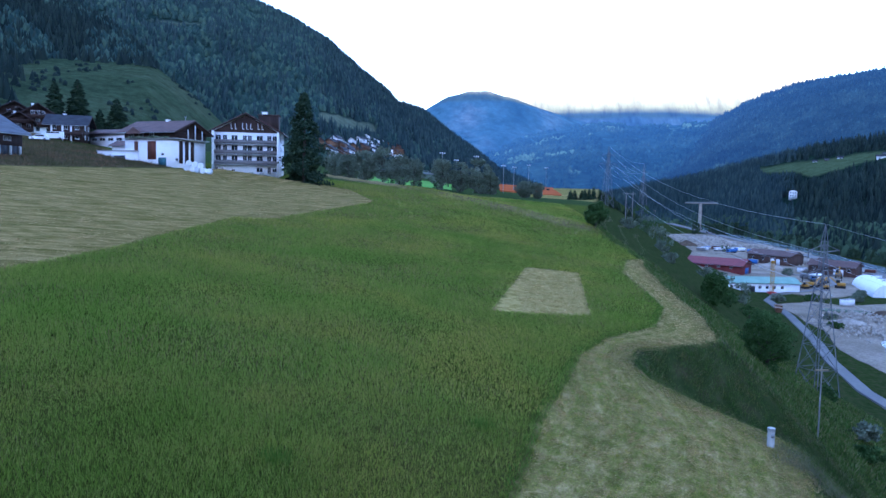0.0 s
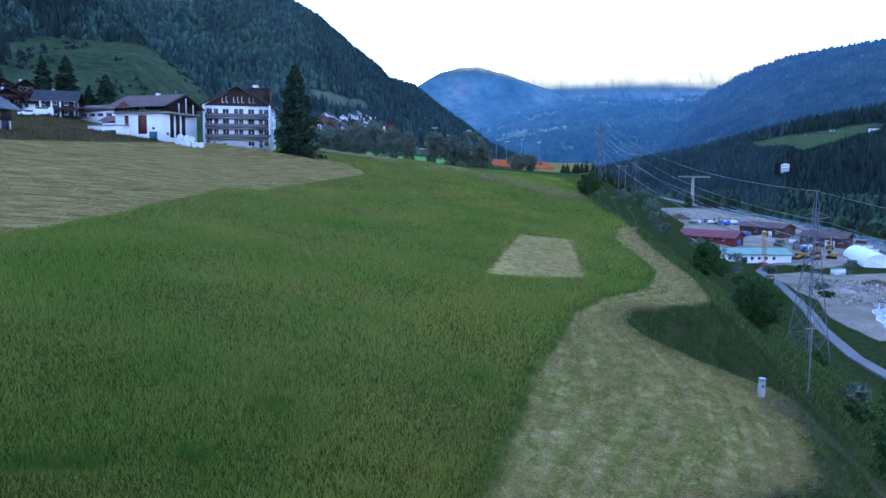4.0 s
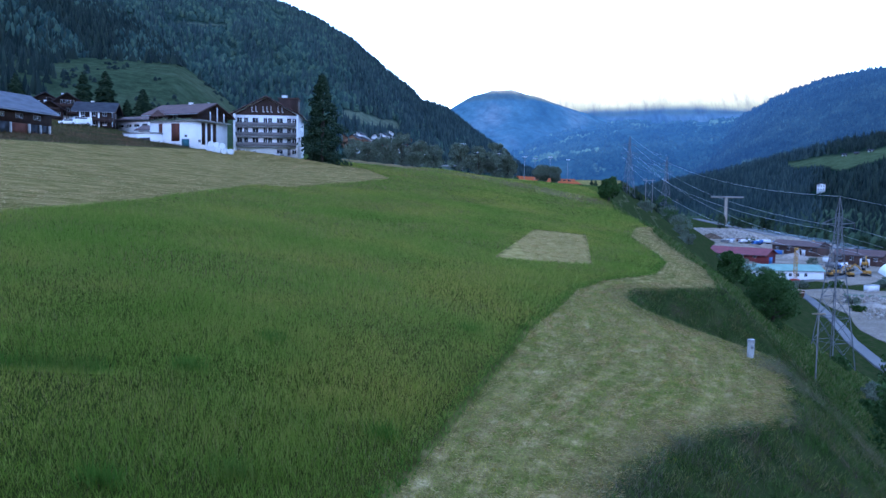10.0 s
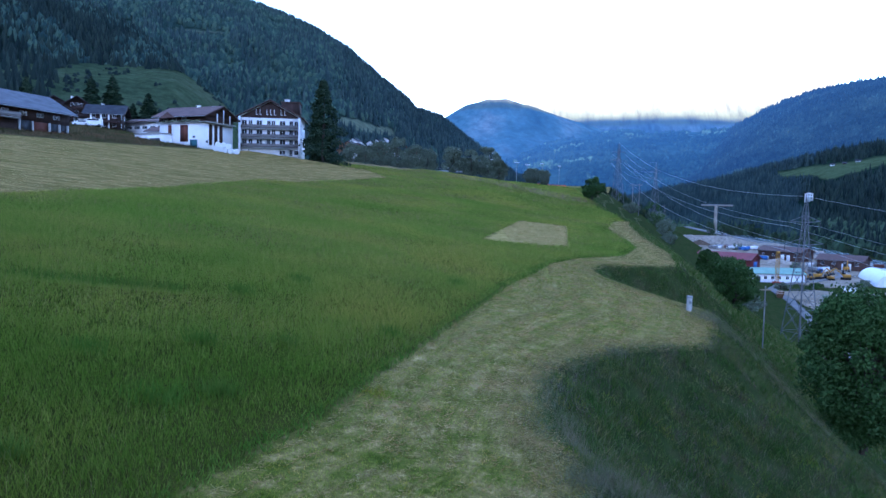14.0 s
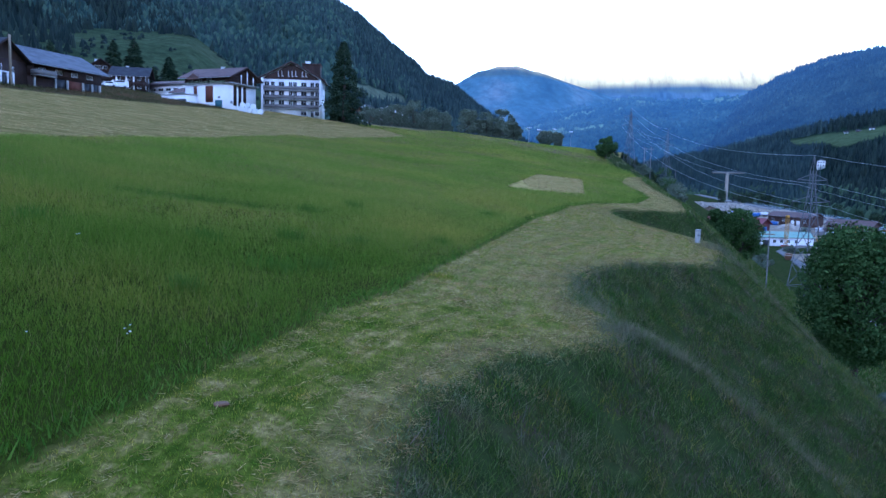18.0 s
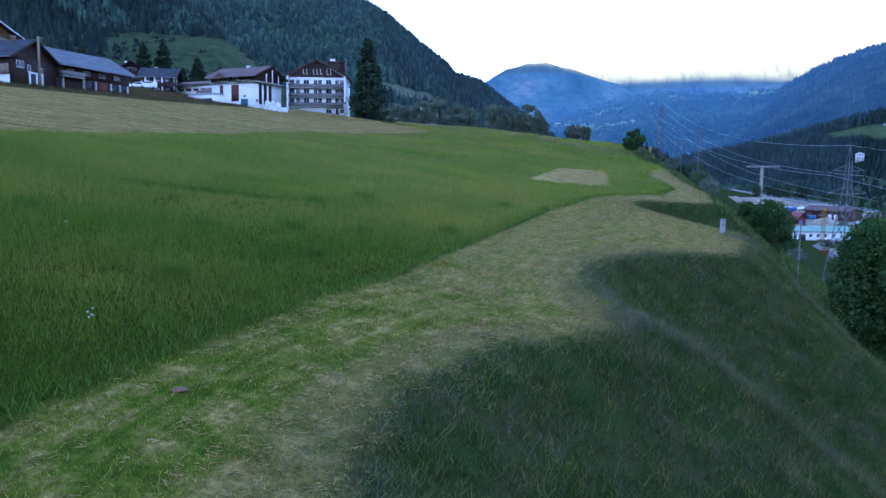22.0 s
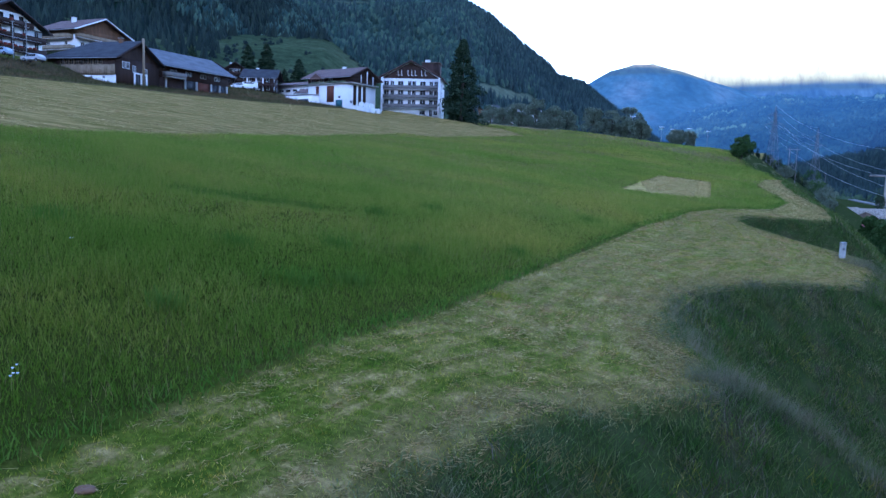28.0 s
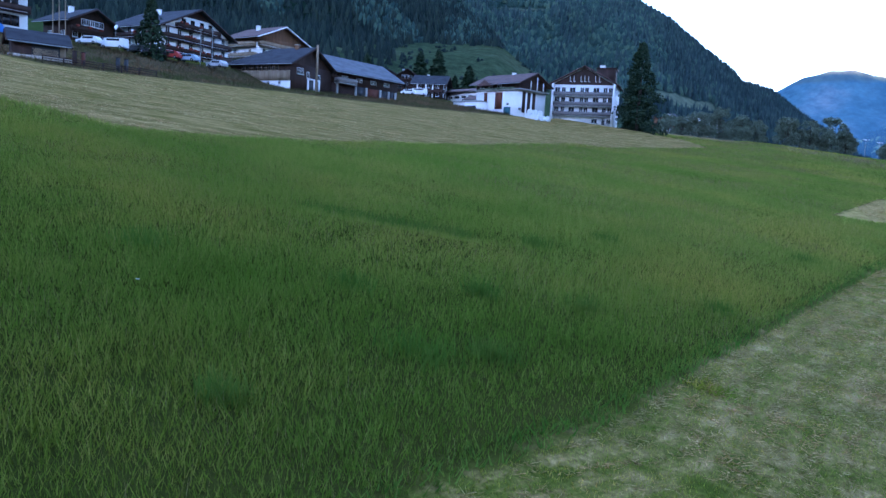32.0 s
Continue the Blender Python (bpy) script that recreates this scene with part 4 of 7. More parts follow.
boxes("tower_roof", [(HW * 0.64, 3.8, 15.103, HW * 0.965, 9.7, 15.25)], BROWNROOF, hotel)
chimney(hotel, HW * 0.74, 5.0, 15.2, 1.3, 0.7)
for i in range(4):
    boxes("planter", [(4 + 2.6 * i, -1.9, -0.25, 5.1 + 2.6 * i, -1.4, 0.2)], CONCRETE, hotel)

# ---------------------------------------------------------------- the white annex beside it
pl, pr = (-74.8, 173.1), (-61.2, 167.4)
AW, AD = span(pl, pr), 11.0
annex = gable_house("annex", "white rendered annex with tall brown shutters and a brown roof", front_pose(pl, pr, 37.6), AW, AD, 8.2, 2.5, PLASTER, BROWNROOF, "x", 1.3, upper=DARKWOOD, split=6.3, verge=1.5)
boxes("terrace", [(-0.3, -0.5, 6.15, AW + 0.5, -0.09, 6.45), (AW + 0.09, -0.5, 6.15, AW + 1.2, AD, 6.45)], CONCRETE, annex)
boxes("flower_box", [(1 + 1.6 * i, -0.75, 6.46, 2.3 + 1.6 * i, -0.2, 6.46 + 0.25 + 0.12 * (i % 3)) for i in range(8)], GREYLEAF, annex, "planter with green shrubs")
for u0, u1, z0, z1, mt in ((2.9, 4.0, 2.6, 5.7, REDWOOD), (6.9, 9.4, 1.4, 5.7, REDWOOD), (10.1, 12.4, -0.4, 1.9, TEALDOOR)):
    boxes("shutter" if mt is REDWOOD else "garage_door", [(u0, -0.09, z0, u1, 0.0, z1)], mt, annex)
boxes("gutter_sign", [(11.0, -0.06, 2.4, 11.7, 0, 2.9)], DARKPAINT, annex)
for u in (1.6, 3.6, 5.6):
    boxes("side_shutter", [(AW, u, 0.6, AW + 0.09, u + 1.2, 5.9)], DARKWOOD, annex)
window(annex, "r", 0.8, 1.0, 1.0, 0.8, AW, AD, WHITEPAINT)
for u in (2.0, 5.0, 8.2):
    window(annex, "f", u, 6.7, 1.3, 1.0, AW, AD, WHITEPAINT, out=0.09)
for u in (3.0, 5.5, 8.0):
    boxes("gable_post", [(AW + 1.3, u, 6.46, AW + 1.5, u + 0.2, 8.6 + (1.2 if u == 5.5 else 0))], WHITEPAINT, annex)
# small cross gable over the front
v = [(1.5, -1.5, 7.4), (6.5, -1.5, 7.4), (4.0, -1.5, 9.0), (1.5, 4.2, 7.4), (6.5, 4.2, 7.4), (4.0, 4.2, 9.0)]
poly_part("dormer_roof", v, [(0, 1, 2), (5, 4, 3), (0, 3, 4, 1), (1, 4, 5, 2), (2, 5, 3, 0)], BROWNROOF, annex)
chimney(annex, AW * 0.55, 5.5, 10.6, 0.8, 0.7)
low = thing("garage", "low white garage wall in front of the annex", "garage", front_pose((-81.5, 173.4), (-72.0, 169.4), 38.5))
boxes("wall", [(0, 0, -2, 10.4, 5.2, 2.3)], PLASTER, low)
boxes("flat_roof", [(-0.2, -0.2, 2.303, 10.6, 5.4, 2.55)], CONCRETE, low)
# dark sheet on the solid wall stands in for a shaded hole
boxes("dark_opening", [(5.2, -0.05, 0.2, 8.6, 0.0, 1.3)], DARKPAINT, low)

# ---------------------------------------------------------------- barns
pl, pr = (-108.4, 114.4), (-92.2, 113.0)
BW, BD = span(pl, pr), 13.4
barn = gable_house("barn", "old dark timber barn with a slate roof and white base", front_pose(pl, pr, 37.6), BW, BD, 4.7, 3.7, PLASTER, SLATE, "x", 0.9, upper=DARKWOOD, split=1.1, hip=0.42, category="barn", verge=1.2)
n = 30
for i in range(n):
    boxes("board", [(i * BW / n, -0.16, 1.05, (i + 1) * BW / n - 0.03, -0.085, 3.0 + 0.05 * (i % 3))], PALEWOOD, barn)
for i in range(9):
    window(barn, "f", 3.6 + i * 1.15, 3.1, 0.95, 1.1, BW, BD, PALEWOOD, out=0.09, sill=False)
for u in (4.5, 7.5, 10.5, 13.5):
    window(barn, "f", u, 0.3, 0.7, 0.6, BW, BD, WHITEPAINT, sill=False)
boxes("gable_cladding", [(BW + 0.085, 0, -1.0, BW + 0.14, BD, 4.68)], DARKWOOD, barn)
boxes("gable_pole", [(BW + 1.25, BD / 2 - 0.17, -1.0, BW + 1.6, BD / 2 + 0.17, 9.2)], PALEWOOD, barn, "tall pale timber mast on the gable")
for u, z in ((2.3, 2.7), (3.5, 2.7), (5.4, 2.2), (9.0, 2.0)):
    window(barn, "r", u, z, 0.9, 1.3, BW, BD, PLASTER, out=0.15)
boxes("door_frame", [(BW + 0.15, 5.2, -0.9, BW + 0.35, 5.6, 1.9), (BW + 0.15, 8.9, -0.9, BW + 0.35, 9.3, 1.9), (BW + 0.15, 5.2, 1.903, BW + 0.35, 9.3, 2.2), (BW + 0.15, 7.2, -0.9, BW + 0.35, 7.6, 1.9)], PLASTER, barn, "white stone door frame")
boxes("barn_door", [(BW + 0.145, 5.6, -0.9, BW + 0.2, 7.2, 1.9), (BW + 0.145, 7.6, -0.9, BW + 0.2, 8.9, 1.9)], DARKPAINT, barn)
chimney(barn, BW * 0.78, BD / 2 - 0.5, 8.2, 0.7, 1.0, BROWNWOOD)

pl, pr = (-90.6, 127.0), (-85.1, 146.6)
CW, CD = span(pl, pr), 12.5
barn2 = gable_house("barn", "long dark timber stable with a grey-blue sheet roof", front_pose(pl, pr, 37.9), CW, CD, 5.2, 3.4, DARKWOOD, BLUEROOF, "x", 1.5, upper=DARKWOOD, split=2.2, category="barn", verge=1.0)
for i in range(4):
    for d in (0, 1.0):
        window(barn2, "f", 2.6 + i * 4.5 + d, 3.1, 0.8, 0.9, CW, CD, WHITEPAINT, out=0.09, sill=False)
for u in (0.6, 6.2, 9.6, 14.2, 17.0, 19.4):
    boxes("pillar", [(u, -0.5, -1.5, u + 0.34, -0.09, 2.15)], CONCRETE, barn2, "pale masonry pillar")
boxes("red_door", [(10.2, -0.12, -0.6, 14.0, -0.09, 2.1)], REDWOOD, barn2)
for u0, u1 in ((6.8, 9.5), (14.8, 16.9), (17.6, 19.3)):
    boxes("dark_bay", [(u0, -0.13, -0.6, u1, -0.085, 2.1)], DARKPAINT, barn2)
balcony(barn2, "f", 0.0, 5.6, 2.3, 1.6, CW, CD, GREYWOOD)


# ---------------------------------------------------------------- chalets of the village
def chalet(label, pl, pr, D, eave, rise, walls, upper, split, roof, rows, cols, balconies=(), ridge="y", z=None, flowers=None, side_cols=2, board=BROWNWOOD, shutters=None, seed=1, over=1.4, trim=DARKWOOD):
    W = span(pl, pr)
    h = gable_house("chalet", label, front_pose(pl, pr, z), W, D, eave, rise, walls, roof, ridge, over, upper=upper, split=split, verge=1.6, trim=trim)
    for r in range(rows):
        zz = 0.9 + r * 2.6
        if zz + 1.2 > eave + (rise * 0.5 if ridge == "y" else 0):
            break
        inset = 0.0 if zz + 1.2 < eave else W * 0.25
        for c in range(cols):
            u = inset + (W - 2 * inset) * (c + 0.5) / cols
            window(h, "f", u, zz, 1.1, 1.2, W, D, WHITEPAINT, shutters, out=0.09 if upper and zz > split else 0.0)
        if zz + 1.2 < eave:
            for c in range(side_cols):
                for sd in "lr":
                    window(h, sd, D * (c + 0.5) / side_cols, zz, 1.0, 1.2, W, D, WHITEPAINT, shutters, out=0.09 if upper and zz > split else 0.0)
    for side, a, b, zz in balconies:
        full = W if side == "f" else D
        balcony(h, side, a * full, b * full, zz, 1.3, W, D, board, board, 0.95, flowers)
    chimney(h, W * 0.35, D * 0.55, eave + rise * 0.75, 0.8, 1.2)
    return h


inn = chalet("large white chalet hotel with flower-hung timber balconies", (-118.4, 104.6), (-116.7, 123.1), 15.5, 7.6, 4.4, PLASTER, DARKWOOD, 7.3, SLATE, 4, 6,
       [("f", 0.0, 1.0, 2.3), ("f", 0.0, 1.0, 4.9), ("f", 0.18, 0.82, 7.5), ("l", 0.1, 0.9, 4.9)], z=41.3, flowers=FLOWERS, side_cols=4, board=DARKWOOD)
# rendered lower part of its gable, with the windows of the attic floor
W = span((-118.4, 104.6), (-116.7, 123.1))
v = [(0.4, -0.2, 7.5), (W - 0.4, -0.2, 7.5), (W * 0.69, -0.2, 10.1), (W * 0.31, -0.2, 10.1)]
poly_part("gable_render", v + [(a, -0.085, c) for a, b, c in v], [(0, 1, 2, 3), (7, 6, 5, 4), (0, 4, 5, 1), (1, 5, 6, 2), (2, 6, 7, 3), (3, 7, 4, 0)], PLASTER, inn, "white rendered gable wall")
for u in (0.3, 0.43, 0.57, 0.7):
    window(inn, "f", W * u, 7.75, 1.1, 1.9, W, 15.5, DARKWOOD, out=0.21, sill=False)
chalet("dark timber chalet with white-framed windows and a white base", (-127.7, 90.6), (-127.0, 100.2), 8.0, 6.9, 2.4, PLASTER, DARKWOOD, 2.4, SLATE, 3, 5,
       [("f", 0.0, 0.7, 4.6)], z=40.4, flowers=FLOWERS, shutters=None, board=DARKWOOD)
chalet("white chalet with brown roof and pale timber balconies", (-116.5, 133.6), (-113.3, 148.3), 11.5, 7.6, 3.2, PLASTER, BROWNWOOD, 6.2, BROWNROOF, 3, 4,
       [("f", 0.0, 1.0, 5.4), ("l", 0.0, 1.0, 2.6), ("l", 0.05, 0.95, 5.2)], z=44.2, board=PALEWOOD, trim=WHITEPAINT)
whiteb = thing("apartment_house", "tall white apartment house with timber balcony", "house", front_pose((-124.5, 50.5), (-117.8, 74.2), 38.6))
boxes("wall", [(0, 0, -3, 24.6, 12, 13.5)], PLASTER, whiteb)
boxes("dark_base", [(-0.1, -2.4, -3, 24.9, -0.01, 1.0)], DARKWOOD, whiteb)
for u in (14.4, 15.8, 17.2, 18.6, 20.0, 21.4, 22.6):
    window(whiteb, "f", u, 3.3, 1.35, 1.75, 24.6, 12, DARKWOOD, sill=False)
    window(whiteb, "f", u, 6.3, 1.1, 2.0, 24.6, 12, DARKWOOD, sill=False)
balcony(whiteb, "f", 12.5, 24.6, 5.6, 1.5, 24.6, 12, DARKWOOD, DARKWOOD)
balcony(whiteb, "f", 12.5, 24.6, 8.4, 1.5, 24.6, 12, DARKWOOD, DARKWOOD)
awn = poly_part("awning", [(13.5, -0.05, 3.4), (20.6, -0.05, 3.4), (20.6, -2.6, 2.0), (13.5, -2.6, 2.0), (13.5, -0.05, 3.25), (20.6, -0.05, 3.25), (20.6, -2.6, 1.6), (13.5, -2.6, 1.6)], [(0, 3, 2, 1), (4, 5, 6, 7), (0, 1, 5, 4), (1, 2, 6, 5), (2, 3, 7, 6), (3, 0, 4, 7)], BLUEPAINT, whiteb, "blue awning over the entrance")
boxes("red_blind", [(15.0, -2.9, 0.0, 21.4, -2.45, 0.9)], REDPAINT, whiteb, "dark red terrace blind")
boxes("roof", [(-1, -1.2, 13.5, 25.6, 13, 13.9)], SLATE, whiteb)

DARK3 = "dark timber chalet with white balconies in the old village"
for pl, pr, D, ev, ri, spl, z in (((-152, 256), (-141.5, 260), 10, 7.0, 3.2, 2.2, 51.5), ((-143, 243), (-133, 246.5), 9, 6.2, 3.0, 2.4, 49.0), ((-133.5, 258), (-124.5, 262), 9, 6.6, 2.8, 2.6, 49.2),
                                  ((-128.5, 228.5), (-121.0, 232.5), 9, 6.6, 2.8, 2.2, 48.6), ((-127.0, 216.0), (-120.5, 219.5), 8, 5.6, 2.4, 2.2, 46.0), ((-158, 232), (-148, 236), 9, 6.4, 3.0, 2.2, 51.0)):
    chalet(DARK3, pl, pr, D, ev, ri, PLASTER, DARKWOOD, spl, SLATE, 3, 3, [("f", 0.0, 1.0, 2.5), ("f", 0.05, 0.95, 5.0)], z=z, board=DARKWOOD, over=1.0)

post_house = chalet("dark timber chalet with tall white posts and a slate roof", (-107.2, 201.8), (-98.6, 203.6), 8.5, 7.6, 2.6, PLASTER, DARKWOOD, 2.2, SLATE, 3, 3, [("f", 0.0, 1.0, 4.4)], ridge="x", z=42.0, board=DARKWOOD, over=0.8)
for u in (0.6, 3.4, 5.6):
    boxes("white_post", [(u, -0.5, 1.2, u + 0.4, -0.1, 7.2)], PLASTER, post_house)
lowhall = gable_house("village_hall", "long low white hall with a shallow brown roof", front_pose((-101.5, 212.5), (-82.0, 203.6), 43.4), 21.4, 9, 4.4, 1.2, PLASTER, BROWNROOF, "x", 0.9)
for u in (3.0, 6.2, 9.4, 12.6, 15.8):
    window(lowhall, "f", u, 2.2, 2.2, 0.9, 21.4, 9, WHITEPAINT)
lowhall2 = gable_house("shed", "small brown-roofed white outbuilding", front_pose((-84.5, 189.0), (-78.5, 186.6), 40.4), 6.4, 5, 2.8, 1.1, PLASTER, BROWNROOF, "x", 0.6)

# ---------------------------------------------------------------- far hamlet up the valley
def slope_point(V, az, el):
    """The place of a mountainside that shows in that direction from the meadow."""
    d = V.reshape(-1, 3) - np.array(EYE)
    a, e = np.degrees(np.arctan2(d[:, 0], d[:, 1])), np.degrees(np.arctan2(d[:, 2], np.hypot(d[:, 0], d[:, 1])))
    near = np.argsort((a - az) ** 2 + (e - el) ** 2)[:3]
    w = 1 / (0.02 + np.hypot(a[near] - az, e[near] - el))
    return (V.reshape(-1, 3)[near] * (w / w.sum())[:, None]).sum(0)


rnd = random.Random(5)
for i in range(46):
    azi = -8.3 + 6.3 * ((i * 0.618) % 1)
    x, y, z = slope_point(V_left, azi, 3.1 + 1.15 * (i % 5) / 4 * (1 - abs(azi + 5.2) / 6) + rnd.uniform(-0.12, 0.12))
    z -= 0.5
    W = rnd.uniform(8, 13)
    white = rnd.random() < 0.4
    h = gable_house("chalet", "distant white chalet with a grey roof on the slope" if white else "distant brown timber chalet on the slope", pose(x, y, z, 0, 0, rnd.uniform(-25, 25)), W, 11, rnd.uniform(6, 9), 3, PLASTER,
                    rnd.choice([SLATE, SLATE, SLATE, BROWNROOF]), "y", 0.9, upper=None if white else BROWNWOOD, split=2.6, group="hamlet chalets")
    for zz in (1.0, 3.7):
        for c in range(3):
            window(h, "f", W * (c + 0.5) / 3, zz, 1.3, 1.2, W, 11, WHITEPAINT, out=0.0 if white or zz < 2.6 else 0.09, sill=False)
    balcony(h, "f", 0, W, 2.9, 1.2, W, 11, BROWNWOOD, BROWNWOOD)
tx, ty, tz = slope_point(V_left, -3.0, 3.15)
towers = thing("apartment_block", "distant striped white apartment block", "house", pose(tx - 10, ty - 4, tz - 1, 0, 0, 8))
boxes("wall", [(0, 0, -12, 21, 12, 11)], PLASTER, towers)
for i in range(5):
    boxes("balcony_column", [(1 + i * 4, -1.0, 0, 2.8 + i * 4, -0.01, 10.4)], DARKWOOD, towers)

# ---------------------------------------------------------------- valley floor
def ribbon(name, pts, width, mat, lift, label, category="road", kind="structure", step=4.0):
    """A road or river: a strip that follows the ground a little above it."""
    P = [Vector((*p, 0)) for p in pts]
    line = []
    for a, b in zip(P[:-1], P[1:]):
        n = max(1, int((b - a).length / step))
        line += [a.lerp(b, i / n) for i in range(n)]
    line.append(P[-1])
    v, f = [], []
    for i, p in enumerate(line):
        d = (line[min(i + 1, len(line) - 1)] - line[max(i - 1, 0)]).normalized()
        s = Vector((d.y, -d.x, 0))
        zc = gz(p.x, p.y) + lift
        w = width * (1 + 0.15 * noise.noise(p * 0.02))
        v += [(*(p - s * w / 2).xy, zc), (*(p + s * w / 2).xy, zc), (*(p - s * (w / 2 + 0.4)).xy, zc - 1.5), (*(p + s * (w / 2 + 0.4)).xy, zc - 1.5)]
    for i in range(len(line) - 1):
        k = 4 * i
        f += [(k, k + 1, k + 5, k + 4), (k + 2, k, k + 4, k + 6), (k + 1, k + 3, k + 7, k + 5)]
    ob = poly_part(name, v, f, mat)
    return tagged(ob, label, category, kind=kind)


def pad(name, poly, mat, lift, label, category="ground"):
    """A flat patch of ground, ragged at its edge."""
    c = Vector((sum(p[0] for p in poly) / len(poly), sum(p[1] for p in poly) / len(poly), 0))
    rim = []
    for a, b in zip(poly, poly[1:] + poly[:1]):
        n = max(2, int(math.hypot(b[0] - a[0], b[1] - a[1]) / 6))
        for i in range(n):
            p = Vector((a[0] + (b[0] - a[0]) * i / n, a[1] + (b[1] - a[1]) * i / n, 0))
            p += (p - c).normalized() * 2.5 * noise.noise(p * 0.09)
            rim.append(p)
    v = [(c.x, c.y, gz(c.x, c.y) + lift)] + [(p.x, p.y, gz(p.x, p.y) + lift) for p in rim] + [(p.x, p.y, gz(p.x, p.y) + lift - 1.2) for p in rim]
    n = len(rim)
    f = [(0, 1 + i, 1 + (i + 1) % n) for i in range(n)] + [(1 + i, 1 + n + i, 1 + n + (i + 1) % n, 1 + (i + 1) % n) for i in range(n)]
    bm = bmesh.new()
    vs = [bm.verts.new(p) for p in v]
    for q in f:
        bm.faces.new([vs[i] for i in q])
    bmesh.ops.recalc_face_normals(bm, faces=bm.faces)
    return tagged(part(name, bm, mat), label, category, kind="structure")


pad("gravel_yard", [(178, 312), (226, 340), (262, 400), (290, 520), (306, 660), (318, 800), (285, 800), (232, 640), (196, 520), (160, 430), (150, 360)], GRAVEL, 0.25, "pale gravel yard of a building works")
pad("river_gravel", [(118, 175), (160, 190), (215, 260), (205, 300), (170, 292), (146, 262), (122, 205)], GRAVEL, 0.2, "pale river gravel beside a settling pond")
pad("gravel_track", [(137, 258), (146, 292), (166, 302), (178, 286), (160, 262), (150, 236), (134, 226)], GRAVEL, 0.24, "pale gravel track beside the valley road")
pad("pond", [(124, 178), (150, 188), (172, 224), (160, 236), (140, 214)], WATER, 0.34, "shallow grey settling pond", "water")
ribbon("river", [(200, 120), (244, 260), (285, 430), (316, 575), (330, 715), (368, 960), (420, 1250)], 14, WATER, 0.45, "pale grey mountain river", "river")
ribbon("road", [(96, 120), (101, 158), (109, 186), (120, 214), (136, 262), (146, 300), (160, 322), (186, 338), (214, 366), (222, 385), (210, 410)], 3.2, ASPHALT, 0.5, "narrow pale valley road below the bank")
ribbon("road", [(180, 120), (224, 260), (264, 405), (296, 570), (309, 700), (346, 960), (396, 1250)], 9, ASPHALT, 1.0, "main road along the river")


# teal-roofed workshop
pl, pr = (138.6, 329.5), (175.4, 329.8)
W = span(pl, pr)
shop = gable_house("workshop", "long white workshop with a pale teal roof", front_pose(pl, pr, -9.9), W, 12, 4.4, 2.2, WHITEPAINT, TEALROOF, "x", 0.7, category="workshop")
for u in (4.2, 7.2, 10.6, 17.8, 21.2, 24.6, 28.4):
    window(shop, "f", u, 1.7, 1.5, 1.6, W, 12, WHITEPAINT)
boxes("gate", [(12.2, -0.12, 0, 15.4, -0.003, 3.0)], DARKPAINT, shop)
# red hall
pl, pr = (153.0, 417.0), (177.0, 396.0)
W = span(pl, pr)
redh = gable_house("storage_hall", "dark red timber hall with a red sheet roof", front_pose(pl, pr, -8.8), W, 17, 5.4, 3.0, REDWALL, REDROOF, "x", 1.2, category="hall")
boxes("gate", [(W - 0.0, 6, 0, W + 0.12, 12, 3.8)], BLUEPAINT, redh, "pale blue sliding gate")
for u in (5, 12, 19, 26):
    window(redh, "f", u, 3.6, 1.8, 1.0, W, 20, WHITEPAINT)
# brown halls
for pl, pr, D, ev, lab in (((218, 480), (234, 453), 14, 6.5, "brown timber works hall with a low roof"), ((224, 413), (241, 395), 13, 6.0, "brown boarded site building with white doors")):
    W = span(pl, pr)
    h = gable_house("works_hall", lab, front_pose(pl, pr), W, D, ev, 2.6, SITEWOOD, BROWNROOF, "x", 1.0, category="hall")
    for i in range(4):
        window(h, "f", W * (i + 0.5) / 4, 3.0, 2.0, 1.8, W, D, WHITEPAINT)
    boxes("door", [(W * 0.55, -0.1, 0, W * 0.63, 0, 4.0), (W * 0.68, -0.1, 0, W * 0.76, 0, 4.0)], WHITEPAINT, h)
# half-round fabric hall
hall = thing("tunnel_hall", "pale half-round fabric storage hall", "hall", front_pose((222, 366), (204, 319.5), -9.9))
R, L = 6.4, 50.0
v, f = [], []
for j in range(11):
    for i in range(17):
        t = math.pi * i / 16
        rr = R + (0.18 if j % 2 else 0)
        v.append((j * L / 10, R - rr * math.cos(t), rr * 0.95 * math.sin(t)))
for j in range(10):
    for i in range(16):
        k = 17 * j + i
        f.append((k, k + 1, k + 18, k + 17))
f += [tuple(range(17))[::-1], tuple(17 * 10 + i for i in range(17))]
poly_part("membrane", v, f, WHITEPAINT, hall)
boxes("gate", [(-0.12, R - 3, 0, 0.1, R + 3, 5)], DARKPAINT, hall)
for i in range(3):
    boxes("hoop", [(12.0 * (i + 1), R - 0.2, 6.1, 12.0 * (i + 1) + 0.3, R + 0.2, 6.4)], METAL, hall)


def lorry(label, x, y, yaw, cab, load, long=8.0, group="lorries in the works yard"):
    t = thing("lorry", label, "lorry", pose(x, y, gz(x, y) + 0.3, 0, 0, yaw), group)
    boxes("chassis", [(0, -1.0, 0.7, long, 1.0, 1.0)], DARKPAINT, t)
    boxes("cab", [(0, -1.2, 1.003, 2.0, 1.2, 3.1)], cab, t)
    boxes("windscreen", [(-0.04, -1.0, 2.0, 0.05, 1.0, 2.9)], GLASS, t)
    boxes("load_bed", [(2.25, -1.2, 1.003, long, 1.2, 3.3)], load, t)
    for wx in (1.0, long - 2.2, long - 0.9):
        for wy in (-1.05, 1.05):
            beams("wheel", [((wx, wy - 0.15, 0.5), (wx, wy + 0.15, 0.5))], 0.5, RUBBER, t, sides=12)
    return t


